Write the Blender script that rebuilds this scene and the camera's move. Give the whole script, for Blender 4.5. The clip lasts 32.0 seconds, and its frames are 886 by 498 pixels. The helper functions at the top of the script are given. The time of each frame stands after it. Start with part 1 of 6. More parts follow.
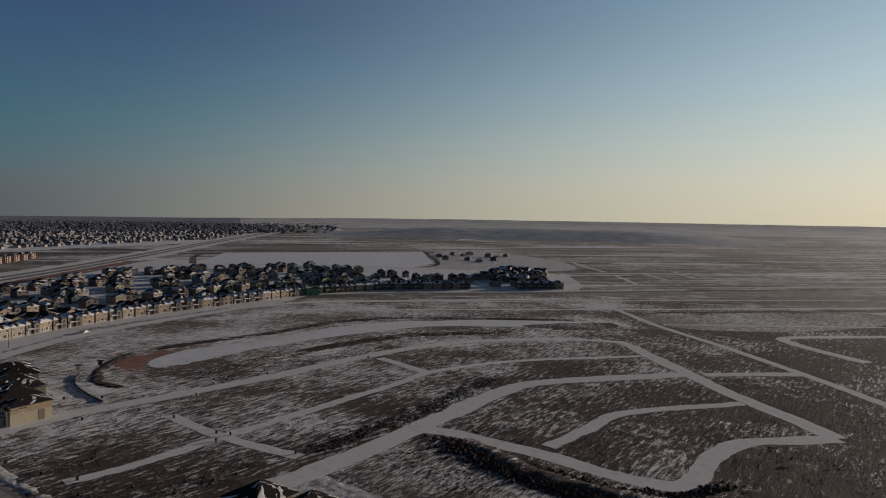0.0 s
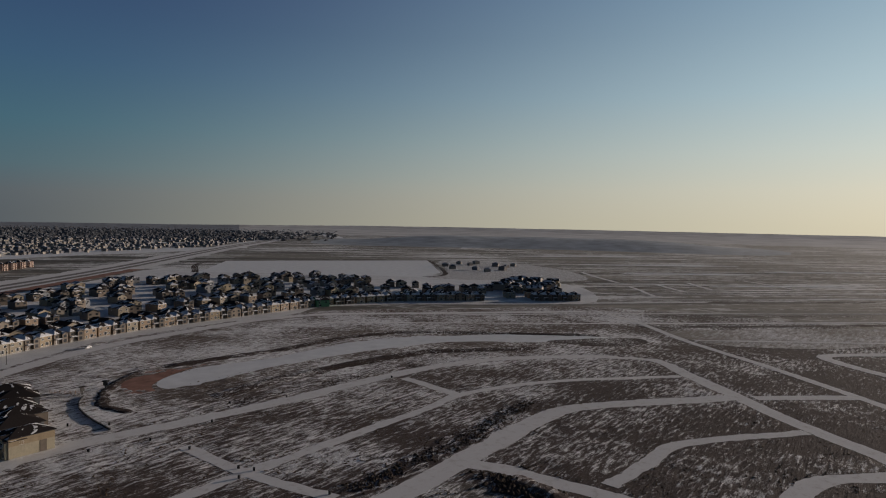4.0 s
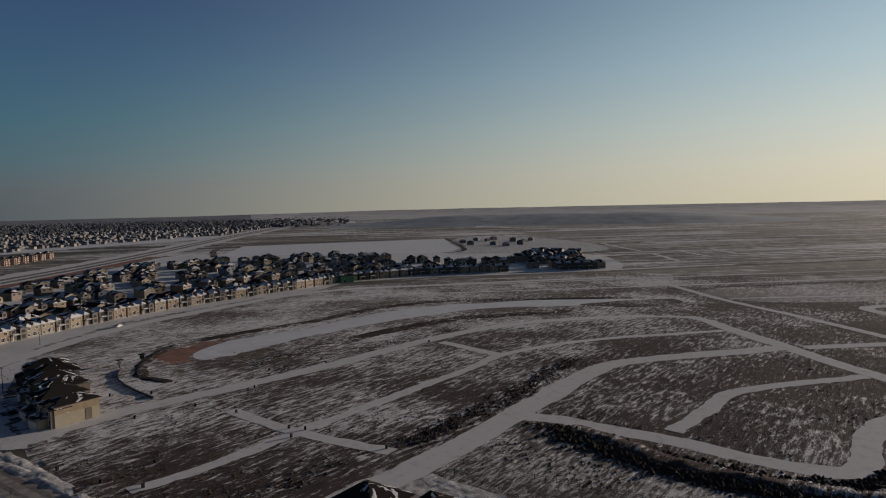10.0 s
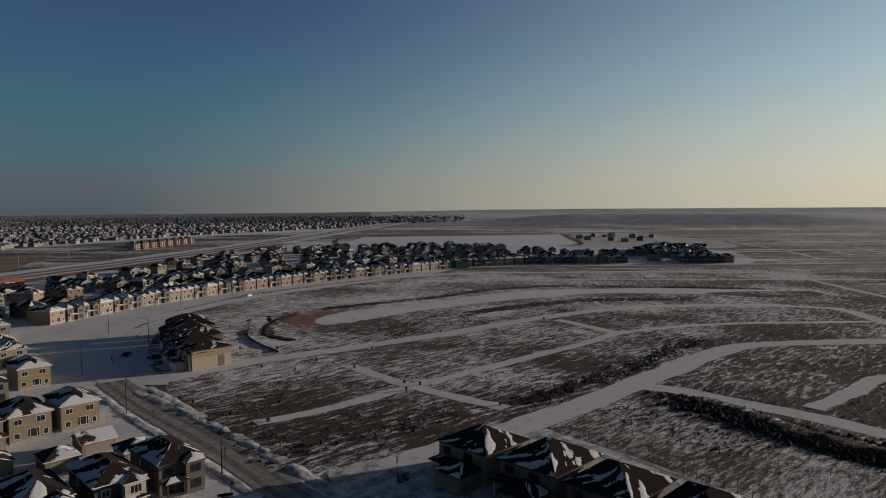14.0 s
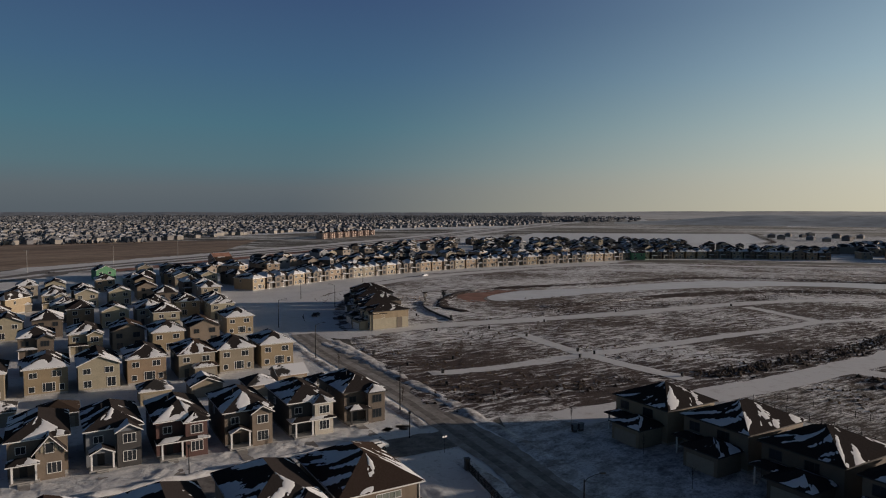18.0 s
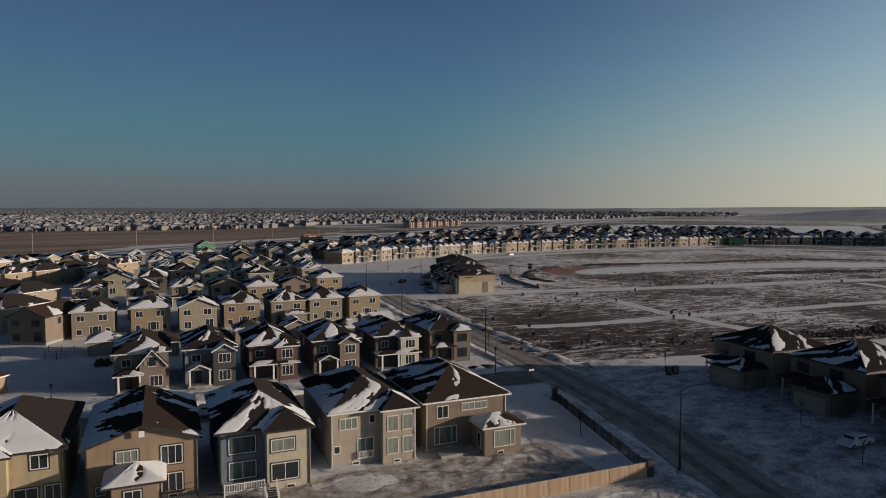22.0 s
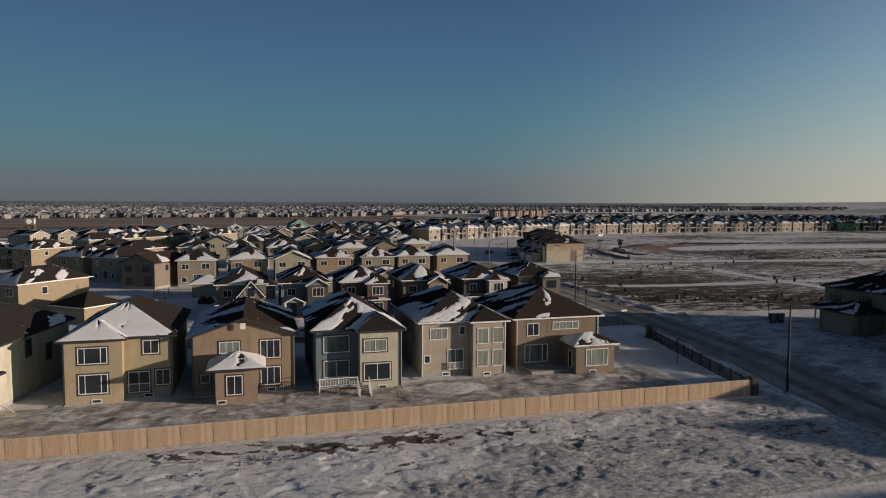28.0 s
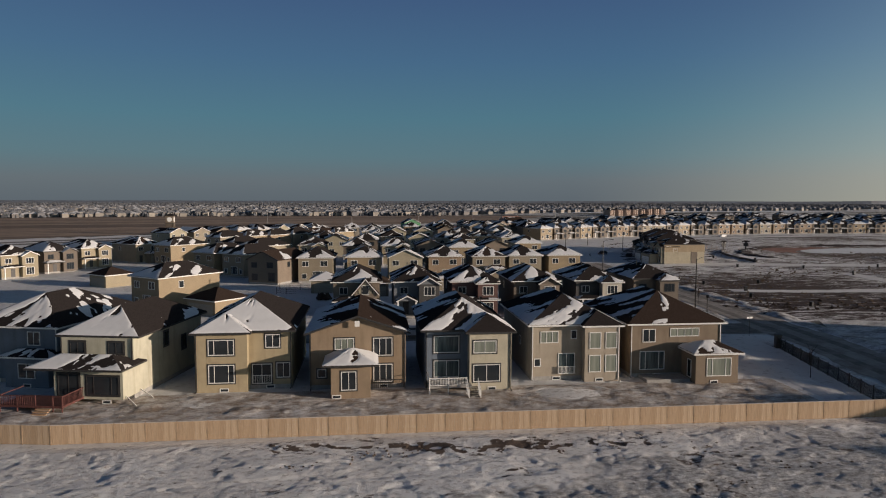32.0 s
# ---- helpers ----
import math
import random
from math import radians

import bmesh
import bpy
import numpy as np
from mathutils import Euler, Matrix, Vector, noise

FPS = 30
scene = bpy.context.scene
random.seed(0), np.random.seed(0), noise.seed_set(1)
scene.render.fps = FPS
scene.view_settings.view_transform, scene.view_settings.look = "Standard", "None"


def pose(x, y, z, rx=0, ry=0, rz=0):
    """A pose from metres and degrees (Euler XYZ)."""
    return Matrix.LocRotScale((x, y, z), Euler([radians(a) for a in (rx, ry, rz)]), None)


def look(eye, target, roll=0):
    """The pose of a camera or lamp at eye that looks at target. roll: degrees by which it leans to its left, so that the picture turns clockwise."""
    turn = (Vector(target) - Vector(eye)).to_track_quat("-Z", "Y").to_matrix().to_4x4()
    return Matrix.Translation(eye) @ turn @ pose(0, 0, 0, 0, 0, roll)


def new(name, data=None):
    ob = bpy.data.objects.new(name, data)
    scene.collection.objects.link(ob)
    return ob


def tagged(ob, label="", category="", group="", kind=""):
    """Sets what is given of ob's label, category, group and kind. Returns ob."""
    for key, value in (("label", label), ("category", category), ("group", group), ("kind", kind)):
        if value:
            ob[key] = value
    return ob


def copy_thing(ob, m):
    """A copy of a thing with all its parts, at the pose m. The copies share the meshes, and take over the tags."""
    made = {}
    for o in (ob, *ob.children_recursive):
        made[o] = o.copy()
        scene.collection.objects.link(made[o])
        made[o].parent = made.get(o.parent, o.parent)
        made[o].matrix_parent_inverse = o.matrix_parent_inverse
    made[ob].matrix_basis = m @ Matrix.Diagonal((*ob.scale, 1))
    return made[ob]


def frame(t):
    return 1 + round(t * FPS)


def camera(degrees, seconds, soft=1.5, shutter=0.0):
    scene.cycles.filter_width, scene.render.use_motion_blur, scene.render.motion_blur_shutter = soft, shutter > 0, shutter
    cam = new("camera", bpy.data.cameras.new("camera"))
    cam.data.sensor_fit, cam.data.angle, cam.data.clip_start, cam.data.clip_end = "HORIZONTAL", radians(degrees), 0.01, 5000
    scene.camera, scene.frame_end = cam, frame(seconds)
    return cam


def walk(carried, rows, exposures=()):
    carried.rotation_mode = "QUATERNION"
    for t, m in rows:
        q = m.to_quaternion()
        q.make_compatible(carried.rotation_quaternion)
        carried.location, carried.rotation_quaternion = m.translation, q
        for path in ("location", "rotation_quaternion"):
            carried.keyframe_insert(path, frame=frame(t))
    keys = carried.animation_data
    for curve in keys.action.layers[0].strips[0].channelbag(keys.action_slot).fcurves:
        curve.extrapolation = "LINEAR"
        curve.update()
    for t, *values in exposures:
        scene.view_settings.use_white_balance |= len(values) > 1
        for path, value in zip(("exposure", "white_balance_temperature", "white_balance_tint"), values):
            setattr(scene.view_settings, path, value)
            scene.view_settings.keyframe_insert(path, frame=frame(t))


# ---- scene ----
cam = camera(67.3, 32.0, 1.1)
PATH = [
    (0, (-0.777, -109.733, 72.663), (0.628, -108.314, 72.557), 0.9),
    (1, (0.465, -102.537, 73.976), (1.874, -101.123, 73.867), 1.2),
    (2, (2.051, -96.4, 74.243), (3.461, -94.985, 74.141), 1.3),
    (3, (2.78, -91.283, 73.44), (4.189, -89.867, 73.355), 1.2),
    (5.5, (3.884, -75.42, 73.988), (5.299, -74.009, 73.904), 0.9),
    (6, (2.614, -74.05, 73.898), (4.027, -72.636, 73.814), 0.6),
    (7, (0.451, -73.077, 72.17), (1.854, -71.655, 72.076), -0.3),
    (8, (-0.79, -72.829, 69.245), (0.607, -71.402, 69.136), -0.8),
    (9, (-0.569, -73.371, 65.515), (0.82, -71.938, 65.398), -1.2),
    (10, (0.321, -72.673, 63.016), (1.707, -71.237, 62.883), -1.2),
    (11, (0.623, -71.733, 60.099), (2.007, -70.296, 59.959), -0.9),
    (12, (0.887, -71.233, 56.581), (2.264, -69.789, 56.444), -0.7),
    (12.5, (0.188, -70.996, 55.489), (1.566, -69.553, 55.35), -0.6),
    (13, (-0.354, -70.756, 53.743), (0.982, -69.274, 53.609), -0.6),
    (13.5, (0.288, -71.229, 52.288), (1.495, -69.639, 52.161), -0.5),
    (14, (-0.035, -71.146, 50.926), (1.086, -69.495, 50.801), -0.4),
    (15, (-1.323, -70.289, 47.991), (-0.359, -68.54, 47.874), -0.2),
    (15.5, (-1.434, -70.629, 46.744), (-0.524, -68.852, 46.627), -0.1),
    (17.5, (-0.902, -70.295, 41.585), (-0.188, -68.431, 41.467), 0.1),
    (18, (-1.04, -69.935, 40.11), (-0.371, -68.054, 39.992), 0.1),
    (19, (-1.055, -69.803, 37.526), (-0.472, -67.894, 37.407), 0.1),
    (20, (-1.076, -69.49, 34.804), (-0.564, -67.561, 34.681), 0.1),
    (21, (-0.986, -69.278, 31.747), (-0.517, -67.337, 31.625), 0.0),
    (22, (-0.924, -68.862, 28.902), (-0.502, -66.911, 28.776), 0.1),
    (23, (-1.045, -68.82, 26.263), (-0.675, -66.859, 26.13), 0.2),
    (24, (-1.029, -68.839, 23.27), (-0.717, -66.868, 23.141), 0.1),
    (25, (-0.986, -68.851, 20.678), (-0.71, -66.875, 20.547), 0.2),
    (25.5, (-1.039, -68.894, 20.0), (-0.768, -66.917, 19.866), 0.2),
    (27.5, (-1.543, -68.81, 19.357), (-1.321, -66.827, 19.222), 0.2),
    (28, (-1.634, -68.877, 19.454), (-1.464, -66.889, 19.315), 0.2),
    (29, (-1.683, -68.943, 19.459), (-1.59, -66.95, 19.32), 0.1),
    (30, (-1.517, -68.884, 19.658), (-1.506, -66.889, 19.514), 0.1),
    (31, (-1.448, -68.711, 19.799), (-1.522, -66.718, 19.652), 0.1),
    (32, (-1.571, -68.51, 19.718), (-1.734, -66.522, 19.574), 0.1),
]
walk(cam, [(t, look(eye, target, roll)) for t, eye, target, roll in PATH],
     [(0, -0.65, 6410, 11), (9, -0.69, 6410, 11), (15, -0.6, 6460, 10.5), (19, -0.29, 6500, 10), (24, -0.2, 6500, 10), (32, -0.16, 6500, 10)])

# world and light
SUN_AZ, SUN_EL = radians(-12.5), radians(8.0)
world = bpy.data.worlds.new("sky")
scene.world = world
world.use_nodes = True
wn, wl = world.node_tree.nodes, world.node_tree.links
sky = wn.new("ShaderNodeTexSky")
sky.sky_type, sky.sun_disc = "NISHITA", False
sky.sun_elevation, sky.sun_rotation = SUN_EL, radians(90) - SUN_AZ
sky.air_density, sky.dust_density, sky.ozone_density = 1.0, 1.6, 2.0


def srgb(*c):
    return tuple((v / 255 / 12.92 if v < 10.3 else ((v / 255 + 0.055) / 1.055) ** 2.4) for v in c)


def sky_ramp(src, stops):
    r = wn.new("ShaderNodeValToRGB")
    e = r.color_ramp.elements
    while len(e) < len(stops):
        e.new(0.5)
    for k, (p, c) in zip(e, stops):
        k.position, k.color = p, (*c, 1)
    wl.new(src, r.inputs[0])
    return r.outputs[0]


def sky_math(op, a, b):
    k = wn.new("ShaderNodeMath")
    k.operation = op
    for i, v in enumerate((a, b)):
        if isinstance(v, (int, float)):
            k.inputs[i].default_value = v
        else:
            wl.new(v, k.inputs[i])
    return k.outputs[0]


# a clear winter evening sky: deep blue away from the sun, pale and warm towards it, a grey band of haze low down
wtc = wn.new("ShaderNodeTexCoord")
wsep = wn.new("ShaderNodeSeparateXYZ")
wl.new(wtc.outputs["Generated"], wsep.inputs[0])
flat = wn.new("ShaderNodeVectorMath")
flat.operation = "MULTIPLY"
flat.inputs[1].default_value = (1, 1, 0)
wl.new(wtc.outputs["Generated"], flat.inputs[0])
unit = wn.new("ShaderNodeVectorMath")
unit.operation = "NORMALIZE"
wl.new(flat.outputs[0], unit.inputs[0])
dot = wn.new("ShaderNodeVectorMath")
dot.operation = "DOT_PRODUCT"
dot.inputs[1].default_value = (math.cos(SUN_AZ), math.sin(SUN_AZ), 0)
wl.new(unit.outputs[0], dot.inputs[0])
height = wsep.outputs[2]
# the glow round the sun spreads wide along the horizon and narrows higher up
spread = sky_math("MINIMUM", sky_math("ADD", sky_math("MULTIPLY", sky_math("MAXIMUM", height, 0.0), 4.6), 1.3), 2.5)
toward = sky_math("POWER", sky_math("MAXIMUM", sky_math("ADD", sky_math("MULTIPLY", dot.outputs["Value"], 0.9), 0.1), 0.0), spread)
away_c = sky_ramp(height, [(0.0, srgb(96, 106, 114)), (0.03, srgb(101, 112, 120)), (0.065, srgb(90, 120, 132)), (0.12, srgb(78, 119, 137)), (0.20, srgb(69, 105, 137)), (0.32, srgb(60, 83, 124)), (0.45, srgb(38, 51, 80)), (0.7, srgb(23, 32, 53))])
near_c = sky_ramp(height, [(0.0, srgb(262, 254, 222)), (0.05, srgb(264, 260, 236)), (0.10, srgb(252, 260, 248)), (0.18, srgb(222, 248, 254)), (0.33, srgb(170, 206, 229)), (0.5, srgb(60, 76, 103)), (0.75, srgb(25, 34, 54))])
blend = wn.new("ShaderNodeMix")
blend.data_type = "RGBA"
wl.new(toward, blend.inputs[0])
wl.new(away_c, blend.inputs[6])
wl.new(near_c, blend.inputs[7])
air = wn.new("ShaderNodeMix")
air.data_type, air.blend_type = "RGBA", "ADD"
air.inputs[0].default_value = 0.008
wl.new(blend.outputs[2], air.inputs[6])
wl.new(sky.outputs[0], air.inputs[7])
wl.new(air.outputs[2], wn["Background"].inputs[0])
wn["Background"].inputs[1].default_value = 1.0
sun = new("sun", bpy.data.lights.new("sun", "SUN"))
sun.data.energy, sun.data.angle, sun.data.color = 5.6, radians(0.5), (1.0, 0.83, 0.69)
sun_dir = Vector((math.cos(SUN_EL) * math.cos(SUN_AZ), math.cos(SUN_EL) * math.sin(SUN_AZ), math.sin(SUN_EL)))
sun.matrix_world = look(sun_dir * 500, (0, 0, 0))


# materials
def mat(name, rough=0.8, metal=0.0):
    m = bpy.data.materials.new(name)
    m.use_nodes = True
    n, l = m.node_tree.nodes, m.node_tree.links
    b = n["Principled BSDF"]
    b.inputs["Roughness"].default_value, b.inputs["Metallic"].default_value = rough, metal
    if rough >= 0.8:
        b.inputs["Specular IOR Level"].default_value = 0.12
    return m, n, l, b


def noise_node(n, l, scale, detail=4, rough=0.55, stretch=None, coords="Object"):
    tc = n.new("ShaderNodeTexCoord")
    src = tc.outputs[coords]
    if stretch:
        mp = n.new("ShaderNodeMapping")
        mp.vector_type = "TEXTURE"
        mp.inputs["Scale"].default_value = tuple(1 / s for s in stretch[:3])
        if len(stretch) > 3:
            mp.inputs["Rotation"].default_value = (0, 0, radians(stretch[3]))
        l.new(src, mp.inputs[0])
        src = mp.outputs[0]
    t = n.new("ShaderNodeTexNoise")
    t.inputs["Scale"].default_value, t.inputs["Detail"].default_value, t.inputs["Roughness"].default_value = scale, detail, rough
    l.new(src, t.inputs["Vector"])
    return t.outputs[0]


def ramp(n, l, src, stops):
    r = n.new("ShaderNodeValToRGB")
    e = r.color_ramp.elements
    while len(e) < len(stops):
        e.new(0.5)
    for k, (p, c) in zip(e, stops):
        k.position, k.color = p, (*c, 1) if len(c) == 3 else c
    l.new(src, r.inputs[0])
    return r.outputs[0]


def mixc(n, l, fac, a, b, mode="MIX"):
    x = n.new("ShaderNodeMix")
    x.data_type, x.blend_type = "RGBA", mode
    for sock, v in ((0, fac), (6, a), (7, b)):
        if isinstance(v, (int, float)):
            x.inputs[sock].default_value = v
        elif isinstance(v, tuple):
            x.inputs[sock].default_value = (*v, 1)
        else:
            l.new(v, x.inputs[sock])
    return x.outputs[2]


def bump(n, l, b, src, strength=0.4, dist=0.05):
    k = n.new("ShaderNodeBump")
    k.inputs["Strength"].default_value, k.inputs["Distance"].default_value = strength, dist
    l.new(src, k.inputs["Height"])
    l.new(k.outputs[0], b.inputs["Normal"])


G0, G1 = (0, 0, 0), (1, 1, 1)


def math_node(n, l, op, a, b):
    k = n.new("ShaderNodeMath")
    k.operation = op
    for i, v in enumerate((a, b)):
        if isinstance(v, (int, float)):
            k.inputs[i].default_value = v
        else:
            l.new(v, k.inputs[i])
    return k.outputs[0]


def m_snow():
    m, n, l, b = mat("snow", 0.75)
    big = noise_node(n, l, 0.05, 5, 0.6)
    fine = noise_node(n, l, 0.9, 5, 0.65)
    c = ramp(n, l, big, [(0.3, (0.62, 0.615, 0.605)), (0.7, (0.80, 0.795, 0.785))])
    d = ramp(n, l, fine, [(0.3, G0), (0.45, G1)])
    l.new(mixc(n, l, d, (0.47, 0.455, 0.44), c), b.inputs["Base Color"])
    bump(n, l, b, fine, 0.6, 0.25)
    return m


def m_field(name, dark, mid, snow_at, width, scale=1.0, turn=10, relief=0.8, wide=0.3, north=0.0):
    """Dry grass and bare soil with wind-blown snow lying in streaks."""
    m, n, l, b = mat(name, 0.9)
    streak = noise_node(n, l, 0.26 * scale, 9, 0.72, (0.55, 2.3, 1.0, turn))
    big = noise_node(n, l, 0.018 * scale, 4, 0.6)
    fine = noise_node(n, l, 2.2, 4, 0.7)
    soil = ramp(n, l, fine, [(0.3, dark), (0.7, mid)])
    speck = noise_node(n, l, 1.1, 6, 0.7, (0.7, 1.8, 1.0, turn))
    k = math_node(n, l, "ADD", math_node(n, l, "MULTIPLY", streak, 0.8 - wide), math_node(n, l, "MULTIPLY", big, wide))
    k = math_node(n, l, "ADD", k, math_node(n, l, "MULTIPLY", speck, 0.2))
    if north:
        where = n.new("ShaderNodeTexCoord")
        axes = n.new("ShaderNodeSeparateXYZ")
        l.new(where.outputs["Object"], axes.inputs[0])
        lie = n.new("ShaderNodeMapRange")
        lie.inputs[1].default_value, lie.inputs[2].default_value, lie.inputs[3].default_value, lie.inputs[4].default_value = -20, 140, -north, 0.0
        l.new(axes.outputs[1], lie.inputs[0])
        # straw: soil fades paler northward, which puts distance haze into its colour.
        straw = n.new("ShaderNodeMapRange")
        straw.inputs[1].default_value, straw.inputs[2].default_value = 60, 220
        l.new(axes.outputs[1], straw.inputs[0])
        soil = mixc(n, l, straw.outputs[0], soil, ramp(n, l, fine, [(0.3, (0.08, 0.063, 0.052)), (0.7, (0.19, 0.15, 0.126))]))
        k = math_node(n, l, "ADD", k, lie.outputs[0])
    cover = ramp(n, l, k, [(snow_at, G0), (snow_at + width, G1)])
    snow = ramp(n, l, fine, [(0.3, (0.66, 0.652, 0.655)), (0.7, (0.88, 0.872, 0.875))])
    l.new(mixc(n, l, cover, soil, snow), b.inputs["Base Color"])
    bump(n, l, b, streak, 1.0, relief)
    return m


def m_plain(name, colour, rough=0.7, metal=0.0, vary=0.18, scale=3.0, bumpy=0.2):
    m, n, l, b = mat(name, rough, metal)
    t = noise_node(n, l, scale, 5, 0.6)
    lo = tuple(c * (1 - vary) for c in colour)
    hi = tuple(min(1, c * (1 + vary)) for c in colour)
    l.new(ramp(n, l, t, [(0.3, lo), (0.7, hi)]), b.inputs["Base Color"])
    if bumpy:
        bump(n, l, b, t, bumpy, 0.03)
    return m


def m_siding(name, colour, lap=0.18, rough=0.65):
    """Horizontal lap boards with faint weathering."""
    m, n, l, b = mat(name, rough)
    tc = n.new("ShaderNodeTexCoord")
    sep = n.new("ShaderNodeSeparateXYZ")
    l.new(tc.outputs["Object"], sep.inputs[0])
    saw = math_node(n, l, "FRACT", math_node(n, l, "DIVIDE", sep.outputs[2], lap), 0)
    t = noise_node(n, l, 0.7, 5, 0.6)
    col = ramp(n, l, t, [(0.25, tuple(c * 0.84 for c in colour)), (0.75, tuple(c * 1.08 for c in colour))])
    line = ramp(n, l, saw, [(0.0, (0.62, 0.62, 0.62)), (0.12, G1)])
    l.new(mixc(n, l, 1.0, col, line, "MULTIPLY"), b.inputs["Base Color"])
    bump(n, l, b, saw, 0.5, 0.02)
    return m


def m_shingle(name, colour, snow_at=0.5):
    """Asphalt shingles with thawing snow left in patches."""
    m, n, l, b = mat(name, 0.85)
    b.inputs["Specular IOR Level"].default_value = 0.0
    tc = n.new("ShaderNodeTexCoord")
    info = n.new("ShaderNodeObjectInfo")
    off = n.new("ShaderNodeVectorMath")
    off.operation = "MULTIPLY_ADD"
    comb = n.new("ShaderNodeCombineXYZ")
    for i in range(3):
        l.new(math_node(n, l, "MULTIPLY", info.outputs["Random"], 61.0 + 23 * i), comb.inputs[i])
    off.inputs[1].default_value = (1, 1, 1)
    l.new(tc.outputs["Object"], off.inputs[0])
    l.new(comb.outputs[0], off.inputs[2])
    t = n.new("ShaderNodeTexNoise")
    t.inputs["Scale"].default_value, t.inputs["Detail"].default_value, t.inputs["Roughness"].default_value = 0.19, 6, 0.6
    l.new(off.outputs[0], t.inputs["Vector"])
    fine = noise_node(n, l, 6.0, 4, 0.7)
    sh = ramp(n, l, fine, [(0.3, tuple(c * 0.7 for c in colour)), (0.7, tuple(c * 1.3 for c in colour))])
    cover = ramp(n, l, t.outputs[0], [(snow_at, G0), (snow_at + 0.035, G1)])
    l.new(mixc(n, l, cover, sh, (0.72, 0.72, 0.73)), b.inputs["Base Color"])
    bump(n, l, b, cover, 0.5, 0.08)
    return m


SNOW = m_snow()
FIELD = m_field("dry_grass_field", (0.034, 0.026, 0.024), (0.11, 0.081, 0.074), 0.477, 0.068, 1.0, wide=0.3, north=0.05)
VERGE = m_field("dark_grass_verge", (0.024, 0.018, 0.016), (0.085, 0.06, 0.051), 0.525, 0.06, 1.7)


def m_crust(name, soil, soil_at, dirt, soft=0.045, size=0.33):
    """Crusted, wind-carved snow over frozen soil."""
    m, n, l, b = mat(name, 0.7)
    patchy = noise_node(n, l, size, 8, 0.68, (1.0, 1.5, 1.0, 15))
    crust = noise_node(n, l, 1.6, 9, 0.75, (1.0, 1.5, 1.0, 20))
    fine = noise_node(n, l, 7.0, 5, 0.7)
    c = ramp(n, l, crust, [(0.3, (0.40, 0.38, 0.36)), (0.4, (0.66, 0.645, 0.63)), (0.47, (0.80, 0.79, 0.775)), (0.7, (0.86, 0.855, 0.84))])
    c = mixc(n, l, ramp(n, l, crust, [(0.38, (dirt, dirt, dirt)), (0.5, G0)]), c, tuple(v * 2.2 for v in soil))
    cover = ramp(n, l, math_node(n, l, "ADD", math_node(n, l, "MULTIPLY", patchy, 0.75), math_node(n, l, "MULTIPLY", crust, 0.25)), [(soil_at, G0), (soil_at + soft, G1)])
    dark = ramp(n, l, fine, [(0.3, tuple(v * 0.6 for v in soil)), (0.7, tuple(v * 1.5 for v in soil))])
    dingy = noise_node(n, l, 0.06, 4, 0.6)
    c = mixc(n, l, ramp(n, l, dingy, [(0.4, G0), (0.65, (0.36, 0.36, 0.36))]), c, (0.42, 0.37, 0.32))
    c = mixc(n, l, cover, dark, c)
    for key, lo, wide, tone in (("grit", 0.62, 0.16, ramp(n, l, crust, [(0.36, (0.17, 0.158, 0.145)), (0.5, (0.42, 0.41, 0.40)), (0.62, (0.70, 0.695, 0.69))])), ("soil", 0.44, 0.07, dark)):
        lie = n.new("ShaderNodeAttribute")
        lie.attribute_name = key
        edge = math_node(n, l, "ADD", lie.outputs["Fac"], math_node(n, l, "MULTIPLY", math_node(n, l, "SUBTRACT", crust, 0.5), 0.9))
        c = mixc(n, l, ramp(n, l, math_node(n, l, "MULTIPLY", edge, math_node(n, l, "GREATER_THAN", lie.outputs["Fac"], 0.02)), [(lo, G0), (lo + wide, G1)]), c, tone)
    l.new(c, b.inputs["Base Color"])
    bump(n, l, b, math_node(n, l, "ADD", crust, math_node(n, l, "MULTIPLY", fine, 0.25)), 1.0, 0.08)
    return m


LOT = m_crust("vacant_lot_snow", (0.09, 0.066, 0.05), 0.37, 0.3)
YARD = m_crust("trodden_yard", (0.25, 0.192, 0.146), 0.40, 0.35, 0.24, 0.45)
TRAMPLED = m_crust("trampled_snow", (0.20, 0.18, 0.165), 0.40, 0.6, 0.16, 0.22)
PANEL = m_plain("garage_panel", (0.27, 0.245, 0.20), 0.6, vary=0.1)


